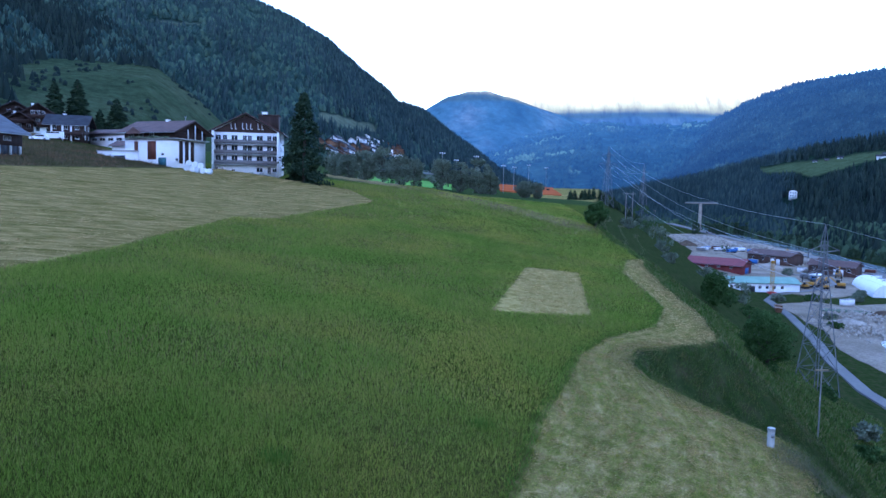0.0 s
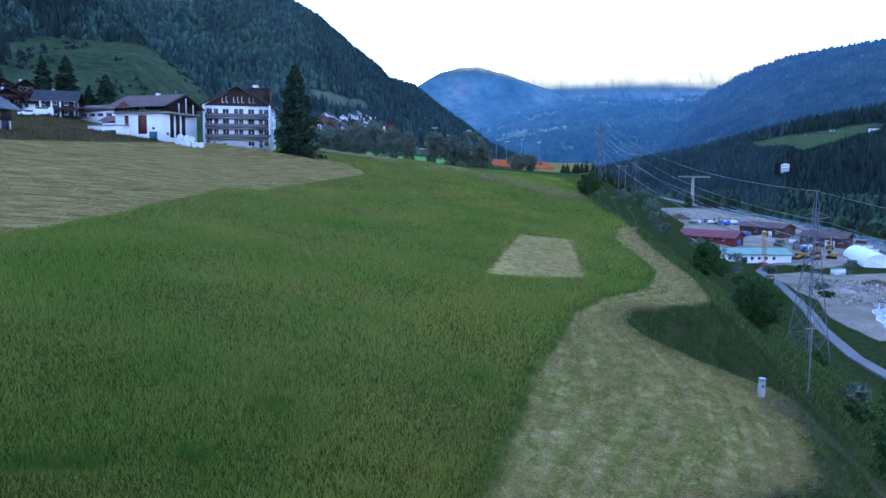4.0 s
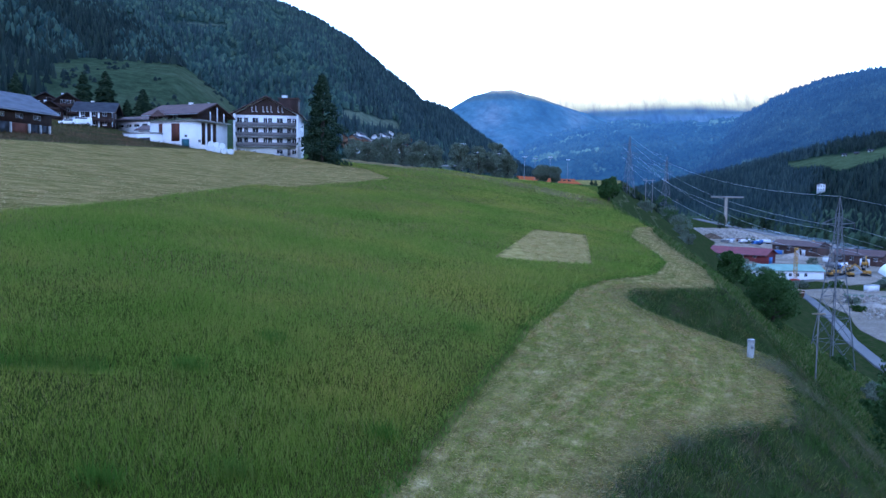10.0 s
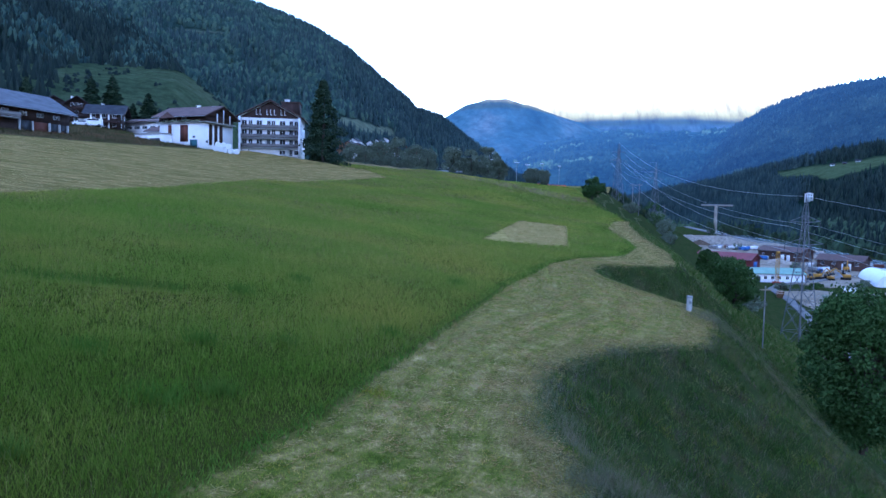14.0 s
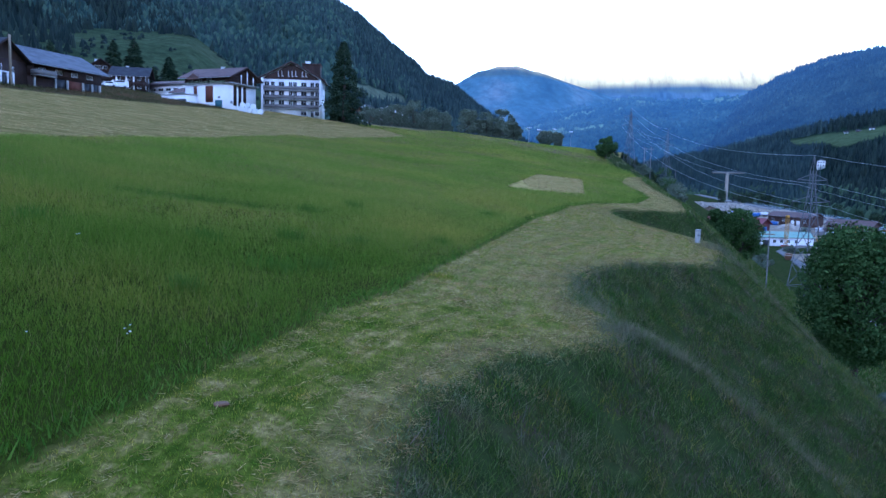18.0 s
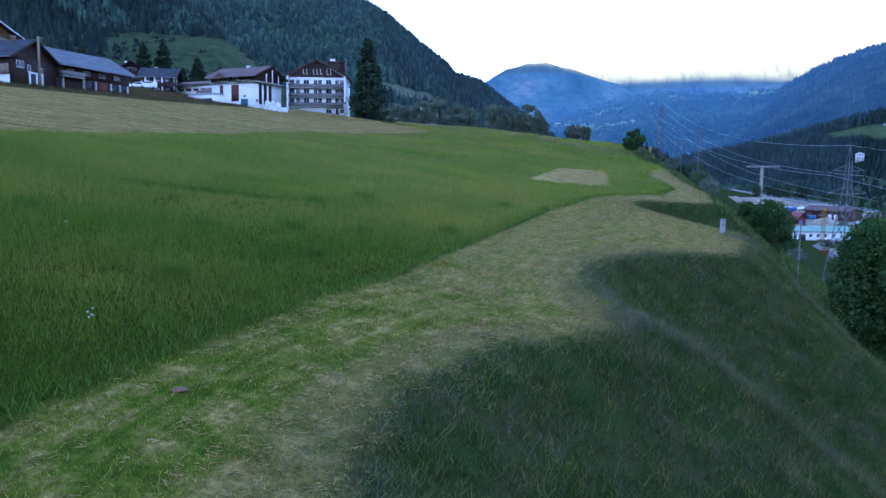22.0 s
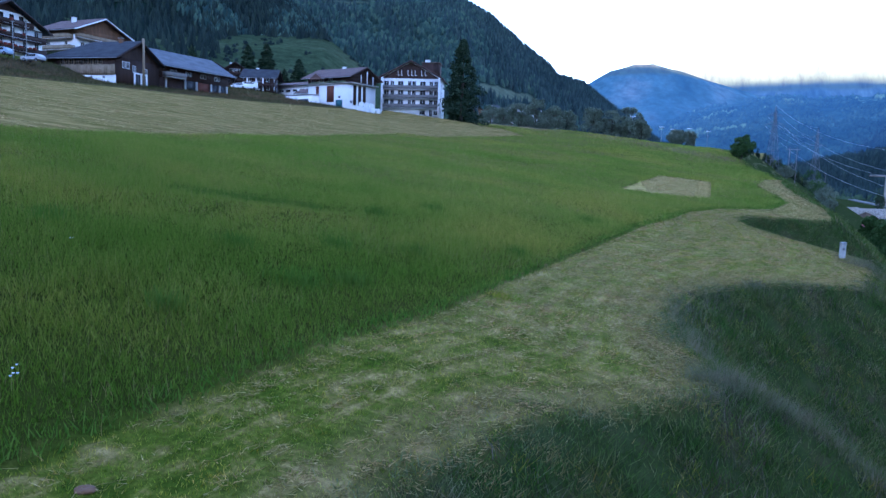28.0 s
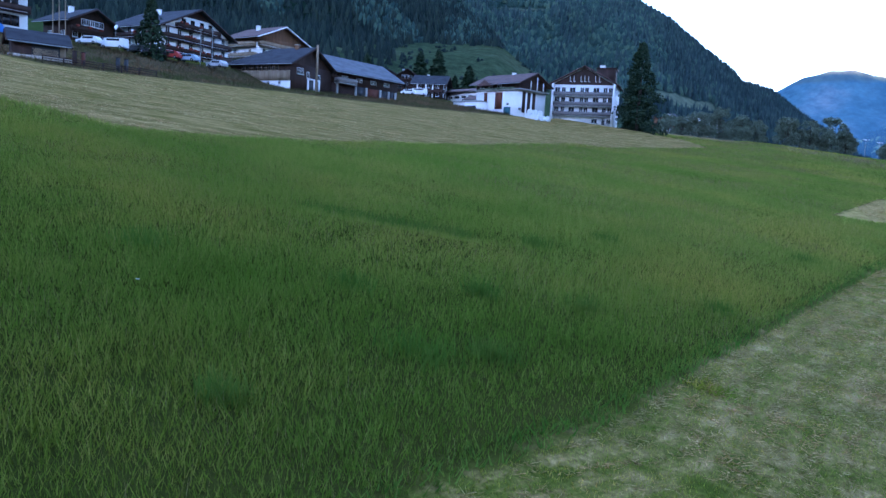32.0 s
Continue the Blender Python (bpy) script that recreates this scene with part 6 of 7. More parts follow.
def wood(name, label, V, count, tall, wide, mat, seed, keep=None, broad=False, lo=0.0, hi=1.0, sink=0.12, azlim=(-75, 75)):
    """Many small crowns on a mountainside: pointed, or rounded where broad."""
    rn = np.random.default_rng(seed)
    R, C, _ = V.shape
    rows, cols = rn.uniform(lo * (R - 1), hi * (R - 1.001), count * 6), rn.uniform(0, C - 1.001, count * 6)
    P = on_slope(V, rows, cols)
    az = np.degrees(np.arctan2(P[:, 0] - EYE[0], P[:, 1] - EYE[1]))
    idx = np.nonzero((az > azlim[0]) & (az < azlim[1]))[0]
    if keep is not None:
        good = []
        for q in idx:
            if keep(az[q], rows[q] / (R - 1), *P[q]):
                good.append(q)
                if len(good) == count:
                    break
        idx = np.array(good)
    idx = idx[:count]
    P, n, K = P[idx], len(idx), 5
    h, w = tall * rn.uniform(0.55, 1.3, (n, 1)), wide * rn.uniform(0.65, 1.3, (n, 1)) / 2
    prof = ((0.1, 0.95), (0.62, 0.78)) if broad else ((0.03, 1.0), (0.45, 0.52))
    t = 2 * math.pi * np.arange(K) / K + rn.uniform(0, 6.28, (n, 1))
    base = P - np.array([0, 0, 1]) * sink * h
    rings = []
    for u, rr in prof:
        q = w * rr * rn.uniform(0.7, 1.25, (n, K))
        rings.append(np.stack([base[:, :1] + np.cos(t) * q, base[:, 1:2] + np.sin(t) * q, base[:, 2:] + (u + rn.uniform(-0.06, 0.06, (n, K))) * h], 2))
    lean = rn.uniform(-0.05, 0.05, (n, 2)) * h
    tip = np.concatenate([base[:, :2] + lean, base[:, 2:] + h], 1)[:, None]
    verts = np.concatenate(rings + [tip], 1)
    tri = []
    for q in range(len(prof) - 1):
        for k in range(K):
            a0, a1 = q * K + k, q * K + (k + 1) % K
            tri += [(a0, a1, a1 + K), (a0, a1 + K, a0 + K)]
    t0 = (len(prof) - 1) * K
    tri += [(t0 + k, t0 + (k + 1) % K, len(prof) * K) for k in range(K)]
    faces = (np.arange(n)[:, None, None] * verts.shape[1] + np.array(tri)[None]).reshape(-1, 3)
    ob = link_part(name, raw_mesh(name, verts.reshape(-1, 3), faces), mat)
    return tagged(ob, label, "forest", kind="stuff")


wood("ridge_forest", "dense dark spruce forest on the ridge", V_near, 8500, 13, 6.5, DARKFOREST, 1, azlim=(-62, -15), hi=1.0)
wood("ridge_broadleaves", "dull green broadleaves between the ridge spruces", V_near, 3500, 10, 7, FARMIX, 16, keep=lambda a, u, x, y, z: noise.noise(Vector((a * 0.25, u * 3, 11))) > 0.05, broad=True, azlim=(-62, -15), hi=0.9)
def elev(x, y, z):
    return math.degrees(math.atan2(z - EYE[2], math.hypot(x - EYE[0], y - EYE[1])))


def wooded(a, u, x, y, z):
    return not any(cliff(a, elev(x, y, z + h)) > 0 for h in (0, 6))


wood("mountain_forest", "mixed green forest on the steep mountainside", V_left, 25000, 10.5, 7.6, FARMIX, 2, keep=wooded, broad=True, azlim=(-27, 10), lo=0.04)
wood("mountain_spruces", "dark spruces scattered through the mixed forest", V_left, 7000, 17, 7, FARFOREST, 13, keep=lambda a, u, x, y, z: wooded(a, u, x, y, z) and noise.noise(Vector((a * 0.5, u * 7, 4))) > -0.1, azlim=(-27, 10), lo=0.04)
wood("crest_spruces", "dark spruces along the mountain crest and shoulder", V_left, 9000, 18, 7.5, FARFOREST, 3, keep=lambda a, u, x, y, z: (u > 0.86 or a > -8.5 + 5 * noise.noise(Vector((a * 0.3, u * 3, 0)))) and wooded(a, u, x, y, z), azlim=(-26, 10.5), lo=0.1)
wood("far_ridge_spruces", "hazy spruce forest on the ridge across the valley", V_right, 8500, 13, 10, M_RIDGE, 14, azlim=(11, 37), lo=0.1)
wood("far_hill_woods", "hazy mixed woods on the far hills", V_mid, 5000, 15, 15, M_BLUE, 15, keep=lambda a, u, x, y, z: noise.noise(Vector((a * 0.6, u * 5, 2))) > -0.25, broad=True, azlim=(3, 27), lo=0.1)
# farther spruces take the haze-tinted colour, nearer ones the darker untinted one
wood("valley_forest", "dark spruce forest above the river", V_low, 9500, 15, 7, FARFOREST, 4, keep=lambda a, u, x, y, z: not (26.2 < a < 27.4 and 0.22 < u < 0.34) and clearing(a, elev(x, y, z)) < 0 and clearing(a, elev(x, y, z + 10)) < 0.1, azlim=(9, 27))
wood("near_valley_forest", "nearer spruce stand over the river bend, without the haze tint", V_low, 6500, 15, 7, DARKFOREST, 17, keep=lambda a, u, x, y, z: not (26.2 < a < 27.4 and 0.22 < u < 0.34) and clearing(a, elev(x, y, z)) < 0 and clearing(a, elev(x, y, z + 10)) < 0.1, azlim=(26.4, 50))
wood("hill_scrub", "scattered shrubs on the pasture hill", V_hill, 260, 3.2, 3.2, DARKFOREST, 5, keep=lambda a, u, x, y, z: noise.noise(Vector((a * 0.4, u * 5, 1))) > 0.12, broad=True, azlim=(-50, -13), lo=0.2)
wood("hill_spruces", "dark spruces at the upper edge of the pasture", V_hill, 1500, 12, 6, DARKFOREST, 6, keep=lambda a, u, x, y, z: a < -29.5 + 1.5 * noise.noise(Vector((a, u * 6, 0))) + 3 * u or (u > 0.95), azlim=(-66, -18), lo=0.05)

wood("river_alders", "pale green alder belt along the river", V_low, 2600, 9, 9, RIVERWOOD, 7, broad=True, azlim=(16, 45), hi=0.12)
# ---------------------------------------------------------------- small things
z = gz(20.0, 39.9)
mk = thing("marker_pillar", "grey cylindrical concrete marker pillar at the field corner", "pillar", pose(20.0, 39.9, z))
bm = bmesh.new()
bmesh.ops.create_cone(bm, cap_ends=True, segments=24, radius1=0.235, radius2=0.225, depth=1.15, matrix=Matrix.Translation((0, 0, 0.5)))
part("shaft", bm, CONCRETE, mk)
bm = bmesh.new()
bmesh.ops.create_cone(bm, cap_ends=True, segments=24, radius1=0.255, radius2=0.245, depth=0.18, matrix=Matrix.Translation((0, 0, 1.166)))
part("cap", bm, METAL, mk, "pale metal cap")
boxes("label_plate", [(-0.1, -0.25, 0.65, 0.1, -0.2, 0.92)], METAL, mk)

# wrapped silage bales beside the hotel
rnd = random.Random(2)
for i, (x, y, zz) in enumerate(((-59.5, 165.5, 0), (-58.0, 164.8, 0), (-56.5, 164.4, 0), (-55.1, 164.0, 0), (-58.8, 166.8, 0), (-57.2, 166.2, 0), (-58.8, 165.2, 1.15), (-57.2, 164.8, 1.15), (-55.8, 164.4, 1.1), (-54.0, 164.8, 0))):
    x += 1.7
    t = thing("silage_bale", "round white film-wrapped silage bale", "bale", pose(x, y, gz(x, y) + 0.6 + zz, 90, 0, rnd.uniform(-20, 20)), "stack of white bales")
    bm = bmesh.new()
    bmesh.ops.create_cone(bm, cap_ends=True, segments=18, radius1=0.68, radius2=0.68, depth=1.25)
    bmesh.ops.bevel(bm, geom=[e for e in bm.edges if e.calc_length() < 0.6], offset=0.1, segments=2, affect="EDGES")
    part("film", bm, WRAP, t)


def car(label, x, y, yaw, paint, long=4.3, tall=1.5, z=None, van=False):
    t = thing("van" if van else "car", label, "van" if van else "car", pose(x, y, (gz(x, y) if z is None else z) + 0.02, 0, 0, yaw), "parked vehicles")
    prof = [(0, 0.35), (0, 0.85), (0.9, 0.95), (1.5, tall), (long - 0.7, tall), (long, 0.9), (long, 0.35)] if not van else [(0, 0.35), (0, 1.1), (0.5, 1.3), (1.1, tall), (long - 0.05, tall), (long, 0.9), (long, 0.35)]
    n = len(prof)
    v = [(px, -0.85, pz) for px, pz in prof] + [(px, 0.85, pz) for px, pz in prof]
    poly_part("body", v, [tuple(range(n)), tuple(range(2 * n - 1, n - 1, -1))] + [(i, n + i, n + (i + 1) % n, (i + 1) % n) for i in range(n)], paint, t)
    for s in (-0.86, 0.85):
        boxes("side_window", [(1.4, s, tall - 0.5, long - 0.9, s + 0.012, tall - 0.12)], GLASS, t)
    for wx in (0.8, long - 0.8):
        for wy in (-0.8, 0.8):
            wob = beams("wheel", [((wx, wy - 0.1, 0.32), (wx, wy + 0.1, 0.32))], 0.32, RUBBER, t, sides=12)
            beams("rim", [((wx, wy - 0.11, 0.32), (wx, wy + 0.11, 0.32))], 0.18, METAL, wob, sides=10)
    boxes("headlight", [(-0.02, -0.75, 0.65, 0.05, -0.45, 0.8)], WHITEPAINT, t)
    boxes("headlight", [(-0.02, 0.45, 0.65, 0.05, 0.75, 0.8)], WHITEPAINT, t)
    return t


SILVER = surface("silver_car_paint", (0.45, 0.47, 0.5), (0.55, 0.57, 0.6), 1, 0.35, metal=0.4, bumps=0)
LIGHTBLUE = surface("light_blue_car_paint", (0.3, 0.42, 0.55), (0.36, 0.48, 0.62), 1, 0.35, metal=0.2, bumps=0)
for lab, x, y, yaw, c, L, tall, van in (("white estate car parked by the chalets", -117.8, 84.2, 12, WHITEPAINT, 4.4, 1.5, False), ("white van parked beside the chalets", -115.6, 87.4, 15, WHITEPAINT, 4.8, 1.9, True),
                                       ("dark car parked before the chalet hotel", -114.8, 92.4, 15, DARKPAINT, 4.3, 1.45, False), ("dark hatchback parked before the chalet hotel", -113.2, 95.6, 15, DARKPAINT, 4.0, 1.45, False),
                                       ("red car parked before the chalet hotel", -111.5, 97.2, 20, REDPAINT, 4.2, 1.5, False), ("light blue car parked before the chalet hotel", -110.0, 100.6, 10, LIGHTBLUE, 4.3, 1.45, False),
                                       ("silver car parked above the dry slope", -106.2, 105.0, 0, SILVER, 4.2, 1.45, False), ("silver car beside the apartment house", -113.1, 72.3, 50, SILVER, 4.4, 1.5, False),
                                       ("white van parked in the old village", -104.5, 192.5, 15, WHITEPAINT, 5.4, 2.1, True),
                                       ("white car by the dark chalets", -101.0, 180.0, 15, WHITEPAINT, 4.3, 1.5, False)):
    car(lab, x, y, yaw, c, L, tall, None, van)

# woodshed, fences and flagpoles at the village edge
ws = gable_house("woodshed", "open timber woodshed stacked with firewood", front_pose((-100.4, 58.6), (-97.0, 64.4)), 6.8, 3.6, 2.5, 1.3, DARKWOOD, SLATE, "x", 0.7, category="shed")
# dark panel in place of the shade inside the bay
boxes("dark_open_bay", [(2.4, -0.06, 0.4, 6.0, -0.0, 2.3)], DARKPAINT, ws)
rnd = random.Random(9)
lv = []
for i in range(12):
    for j in range(5):
        lv.append(((2.6 + i * 0.27 + 0.13 * (j % 2), -0.25, 0.5 + j * 0.22), (2.6 + i * 0.27 + 0.13 * (j % 2), -0.05, 0.5 + j * 0.22), rnd.uniform(0.09, 0.125)))
for seg in lv:
    beams("log", [seg], 0.11, PALEWOOD, ws, sides=6)
boxes("side_panel", [(6.05, -0.08, 0.3, 6.8, -0.01, 2.4)], PALEWOOD, ws)
boxes("stone_base", [(-0.6, -0.9, -1.0, 7.6, -0.1, 0.35)], ROCK, ws, "rough stone footing")
for i in range(6):
    x, y = -93.6 + i * 0.5, 58.0 + i * 2.9
    pn = thing("garden_fence", "low weathered timber fence panel by the meadow", "fence", pose(x, y, gz(x, y), 0, 0, 80), "garden fence panels")
    boxes("post", [(0, 0, -0.4, 0.12, 0.12, 1.1)], DARKWOOD, pn)
    boxes("post", [(3.0, 0, -0.4, 3.12, 0.12, 1.1)], DARKWOOD, pn)
    for zz in (0.3, 0.65, 0.95):
        boxes("rail", [(0, -0.05, zz, 3.12, -0.005, zz + 0.12)], DARKWOOD, pn)
for i, (x, y, c) in enumerate(((-95.6, 64.4, DARKWOOD), (-95.0, 65.4, REDWOOD), (-93.6, 70.4, DARKPAINT), (-93.2, 71.6, DARKPAINT))):
    t = thing("play_post", "painted play equipment post on the grass", "play post", pose(x, y, gz(x, y)), "playground posts")
    boxes("panel", [(0, 0, -0.2, 0.5, 0.35, 1.9)], c, t)
    boxes("cap", [(-0.05, -0.05, 1.903, 0.55, 0.4, 2.0)], DARKWOOD, t)
for i in range(3):
    x, y = -113.5 + 0.5 * i, 75.5 + 0.8 * i
    t = thing("flagpole", "pale flagpole beside the apartment house", "flagpole", pose(x, y, gz(x, y)), "flagpoles")
    beams("pole", [((0, 0, -0.5), (0, 0, 10))], 0.09, PALEWOOD, t, sides=8)
    boxes("finial", [(-0.16, -0.16, 10.003, 0.16, 0.16, 10.25)], WHITEPAINT, t)
for x, y, tall in ((-106.7, 106.5, 7.5), (-107.5, 104.0, 7.0), (-70.5, 205, 12)):
    t = thing("street_lamp", "slim pale lamp mast by the houses", "lamp post", pose(x, y, gz(x, y)), "village masts")
    beams("mast", [((0, 0, -0.5), (0, 0, tall))], 0.08, METAL, t, sides=8)
    boxes("head", [(-0.35, -0.15, tall + 0.003, 0.35, 0.15, tall + 0.16)], METAL, t)
for x, y, s in ((-121.1, 95.5, 0.5), (-119, 97.5, 0.3), (-118, 98.8, 0.3)):
    t = thing("satellite_dish", "pale round satellite dish on a short mast", "dish", pose(x, y, gz(x, y)), "satellite dishes")
    beams("mast", [((0, 0, -0.5), (0, 0, 4.0))], 0.06, METAL, t, sides=6)
    bm = bmesh.new()
    bmesh.ops.create_cone(bm, cap_ends=True, segments=18, radius1=s, radius2=s * 0.6, depth=0.18, matrix=Matrix.Translation((0, 0, 4.2)) @ Matrix.Rotation(radians(75), 4, "X"))
    part("reflector", bm, WHITEPAINT, t)

# ---------------------------------------------------------------- grass, too many blades to count
def blade_mat(name, c1, c2, c3, tone=0.06, lo=0.55, amount=0.55, y_tone=None):
    m, n, l, b = node_mat(name, 0.9, 0, 0.0)
    g = n.new("ShaderNodeNewGeometry")
    v = coords(n, l)
    big = tex(n, l, "Noise", tone, 4, v)
    col = ramp(n, l, g.outputs["Random Per Island"], [(0.0, c1), (0.6, c2), (1.0, c3)])
    col = mix(n, l, amount, col, ramp(n, l, big.outputs[0], [(0.32, (lo, 0.85, lo)), (0.5, (1.0, 1.0, 1.0)), (0.68, (1.6, 1.12, 1.3))]), "MULTIPLY")
    # colour runs from darker green at low y to paler at high y, with noise
    if y_tone:
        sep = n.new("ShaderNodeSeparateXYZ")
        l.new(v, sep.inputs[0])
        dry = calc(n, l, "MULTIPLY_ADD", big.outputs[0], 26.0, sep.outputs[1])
        col = mix(n, l, 1.0, col, ramp(n, l, calc(n, l, "MULTIPLY_ADD", dry, 1 / (y_tone[1] - y_tone[0]), -(y_tone[0] + 13) / (y_tone[1] - y_tone[0])), [(0.0, (0.5, 0.68, 0.42)), (0.5, (1.05, 1.04, 1.05)), (1.0, (1.36, 1.26, 1.5))]), "MULTIPLY")
    n.remove(b)
    d, t, k = n.new("ShaderNodeBsdfDiffuse"), n.new("ShaderNodeBsdfTranslucent"), n.new("ShaderNodeMixShader")
    for q in (d, t):
        l.new(col, q.inputs["Color"])
    l.new(d.outputs[0], k.inputs[1]), l.new(t.outputs[0], k.inputs[2])
    l.new(k.outputs[0], n["Material Output"].inputs["Surface"])
    return m


def blades(name, label, X, Y, tall, wide, mat, seed, lean=0.35, flat=False, ruffle=0.35):
    """Single tapering blades, lit as a soft sward, rooted on the ground."""
    rn = np.random.default_rng(seed)
    n = len(X)
    Z = ground_z(X, Y)
    a = rn.uniform(0, 2 * math.pi, n)
    h = tall * rn.uniform(0.55, 1.3, n)
    w = wide * rn.uniform(0.6, 1.4, n)
    d = rn.uniform(0, 2 * math.pi, n)
    s = h * lean * rn.uniform(0.3, 1.6, n)
    ux, uy = np.cos(a) * w / 2, np.sin(a) * w / 2
    if flat:
        up, mid = 0.03 + 0.1 * rn.random(n), 0.03 + 0.05 * rn.random(n)
    else:
        up, mid = h, h * 0.55
    low = 0.02 if flat else -0.03
    P = np.empty((n, 3, 3))
    P[:, 0] = np.stack([X - ux, Y - uy, Z + low], 1)
    P[:, 1] = np.stack([X + ux, Y + uy, Z + low + (mid * 0.3 if flat else 0)], 1)
    P[:, 2] = np.stack([X + np.cos(d) * s, Y + np.sin(d) * s, Z + up], 1)
    f = np.arange(n)[:, None] * 3 + np.array([[0, 1, 2]])
    e1, e2 = P[:, 1] - P[:, 0], P[:, 2] - P[:, 0]
    down = e1[:, 0] * e2[:, 1] - e1[:, 1] * e2[:, 0] < 0
    f[down] = f[down][:, ::-1]
    N = np.stack([rn.normal(0, ruffle, n), rn.normal(0, ruffle, n), np.ones(n)], 1)
    N /= np.linalg.norm(N, axis=1)[:, None]
    me = raw_mesh(name, P.reshape(-1, 3), f)
    me.polygons.foreach_set("use_smooth", np.ones(n, bool))
    me.normals_split_custom_set_from_vertices(np.repeat(N, 3, 0).astype(np.float32))
    me.materials.append(mat)
    return tagged(new(name, me), label, "grass", kind="stuff")


def scatter(x0, x1, y0, y1, per, seed):
    rn = np.random.default_rng(seed)
    n = int((x1 - x0) * (y1 - y0) * per)
    return rn.uniform(x0, x1, n), rn.uniform(y0, y1, n)


LONG = blade_mat("long_grass", (0.146, 0.226, 0.023), (0.222, 0.294, 0.036), (0.35, 0.36, 0.074), 0.07, 0.6, 0.6, y_tone=(-12, 42))
COARSE = blade_mat("coarse_bank_grass", (0.05, 0.1, 0.016), (0.105, 0.165, 0.034), (0.27, 0.27, 0.12), 0.7, 0.5, 0.95)
SHORT = blade_mat("mown_stubble", (0.15, 0.21, 0.014), (0.29, 0.32, 0.03), (0.52, 0.44, 0.11), 0.8, 0.5, 0.9)
STRAW = blade_mat("loose_straw", (0.28, 0.205, 0.078), (0.44, 0.33, 0.135), (0.64, 0.5, 0.24), 0.5, 0.7)
SEED = blade_mat("silvery_seed_grass", (0.17, 0.175, 0.08), (0.23, 0.225, 0.12), (0.31, 0.29, 0.17), 0.5, 0.8)
# dark green for real tussocks and for the shade painted along the mown edge
TUSSOCKSHADE = blade_mat("tussock_and_edge_shade", (0.085, 0.18, 0.022), (0.12, 0.215, 0.028), (0.17, 0.26, 0.04), 0.5)


def field_mask(X, Y):
    return (right_of(X, Y, MOWN_EDGE) < 0.15 - 0.5 * np.random.default_rng(1).random(len(X))) & (inside(X, Y, HAYFIELD) < 0.2) & (inside(X, Y, PATCH) < 0)


Xs, Ys, Hs, Ws = [], [], [], []
for x0, x1, y0, y1, per, t, w, sd in ((-46, 4, -22, 40, 155, 0.36, 0.025, 1), (-78, -46, 2, 40, 55, 0.36, 0.045, 6), (-60, 26, 40, 75, 85, 0.36, 0.042, 2), (-46, 34, 75, 125, 45, 0.36, 0.05, 3), (-36, 36, 125, 200, 20, 0.36, 0.08, 4)):
    X, Y = scatter(x0, x1, y0, y1, per, sd)
    k = field_mask(X, Y)
    Xs.append(X[k]), Ys.append(Y[k]), Hs.append(np.full(k.sum(), t)), Ws.append(np.full(k.sum(), w))
X, Y, H, Wd = (np.concatenate(v) for v in (Xs, Ys, Hs, Ws))
# taller and shorter drifts, lower along the mown edge
H = H * (1 + 0.35 * np.sin(X * 0.31 + 1.3 * np.sin(Y * 0.17)) * np.sin(Y * 0.23 + 0.7)) * np.clip(0.45 + 0.3 * np.abs(right_of(X, Y, MOWN_EDGE)), 0.45, 1)
clump = np.array([noise.noise(Vector((a * 0.55, b * 0.55, 6.0))) + 0.6 * noise.noise(Vector((a * 1.7, b * 1.7, 1.0))) for a, b in zip(X, Y)])
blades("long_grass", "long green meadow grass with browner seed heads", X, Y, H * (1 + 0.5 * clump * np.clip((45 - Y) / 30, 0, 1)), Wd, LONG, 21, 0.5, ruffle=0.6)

# brown seed heads standing over the sward in drifts
SEEDHEAD = blade_mat("brown_seed_heads", (0.26, 0.2, 0.07), (0.34, 0.27, 0.1), (0.44, 0.36, 0.16), 0.2, 0.8)
Xs, Ys, Ws = [], [], []
for x0, x1, y0, y1, per, w, sd in ((-46, 4, -22, 12, 4, 0.01, 50), (-46, 4, 12, 40, 11, 0.012, 51), (-78, -46, 2, 40, 6, 0.03, 52), (-60, 26, 40, 75, 11, 0.026, 53), (-46, 34, 75, 125, 8, 0.045, 54), (-36, 36, 125, 200, 5, 0.08, 55)):
    X, Y = scatter(x0, x1, y0, y1, per, sd)
    drift = np.array([noise.fractal(Vector((a * 0.05, b * 0.09, 2.0)), 0.8, 2.0, 4) for a, b in zip(X, Y)])
    k = field_mask(X, Y) & (drift > -0.25 + 0.9 * np.random.default_rng(sd).random(len(X)) - 0.35)
    Xs.append(X[k]), Ys.append(Y[k]), Ws.append(np.full(k.sum(), w))
X, Y, Wd = (np.concatenate(v) for v in (Xs, Ys, Ws))
blades("seed_heads", "brown seed heads standing in drifts over the meadow", X, Y, 0.5, Wd, SEEDHEAD, 56, 0.3, ruffle=0.6)

X, Y = scatter(-6, 46, -24, 66, 150, 5)
d = right_of(X, Y, SHOULDER)
k = (d > 0.1) & (d < 34)
X, Y, d = X[k], Y[k], d[k]
lump = np.array([noise.noise(Vector((a * 0.5, b * 0.5, 7.0))) + 0.8 * noise.noise(Vector((a * 1.9, b * 1.9, 3.0))) for a, b in zip(X, Y)])
k = lump > -0.02 - 0.55 * np.random.default_rng(3).random(len(X))
blades("bank_grass", "coarse dull green grass on the steep bank", X[k], Y[k], (0.33 * (1 + 0.9 * lump) * np.clip(0.35 + 0.5 * d, 0.35, 1))[k], 0.027, COARSE, 22, 0.9, ruffle=0.7)
X, Y = scatter(14, 90, 66, 170, 16, 6)
k = right_of(X, Y, SHOULDER) > 0
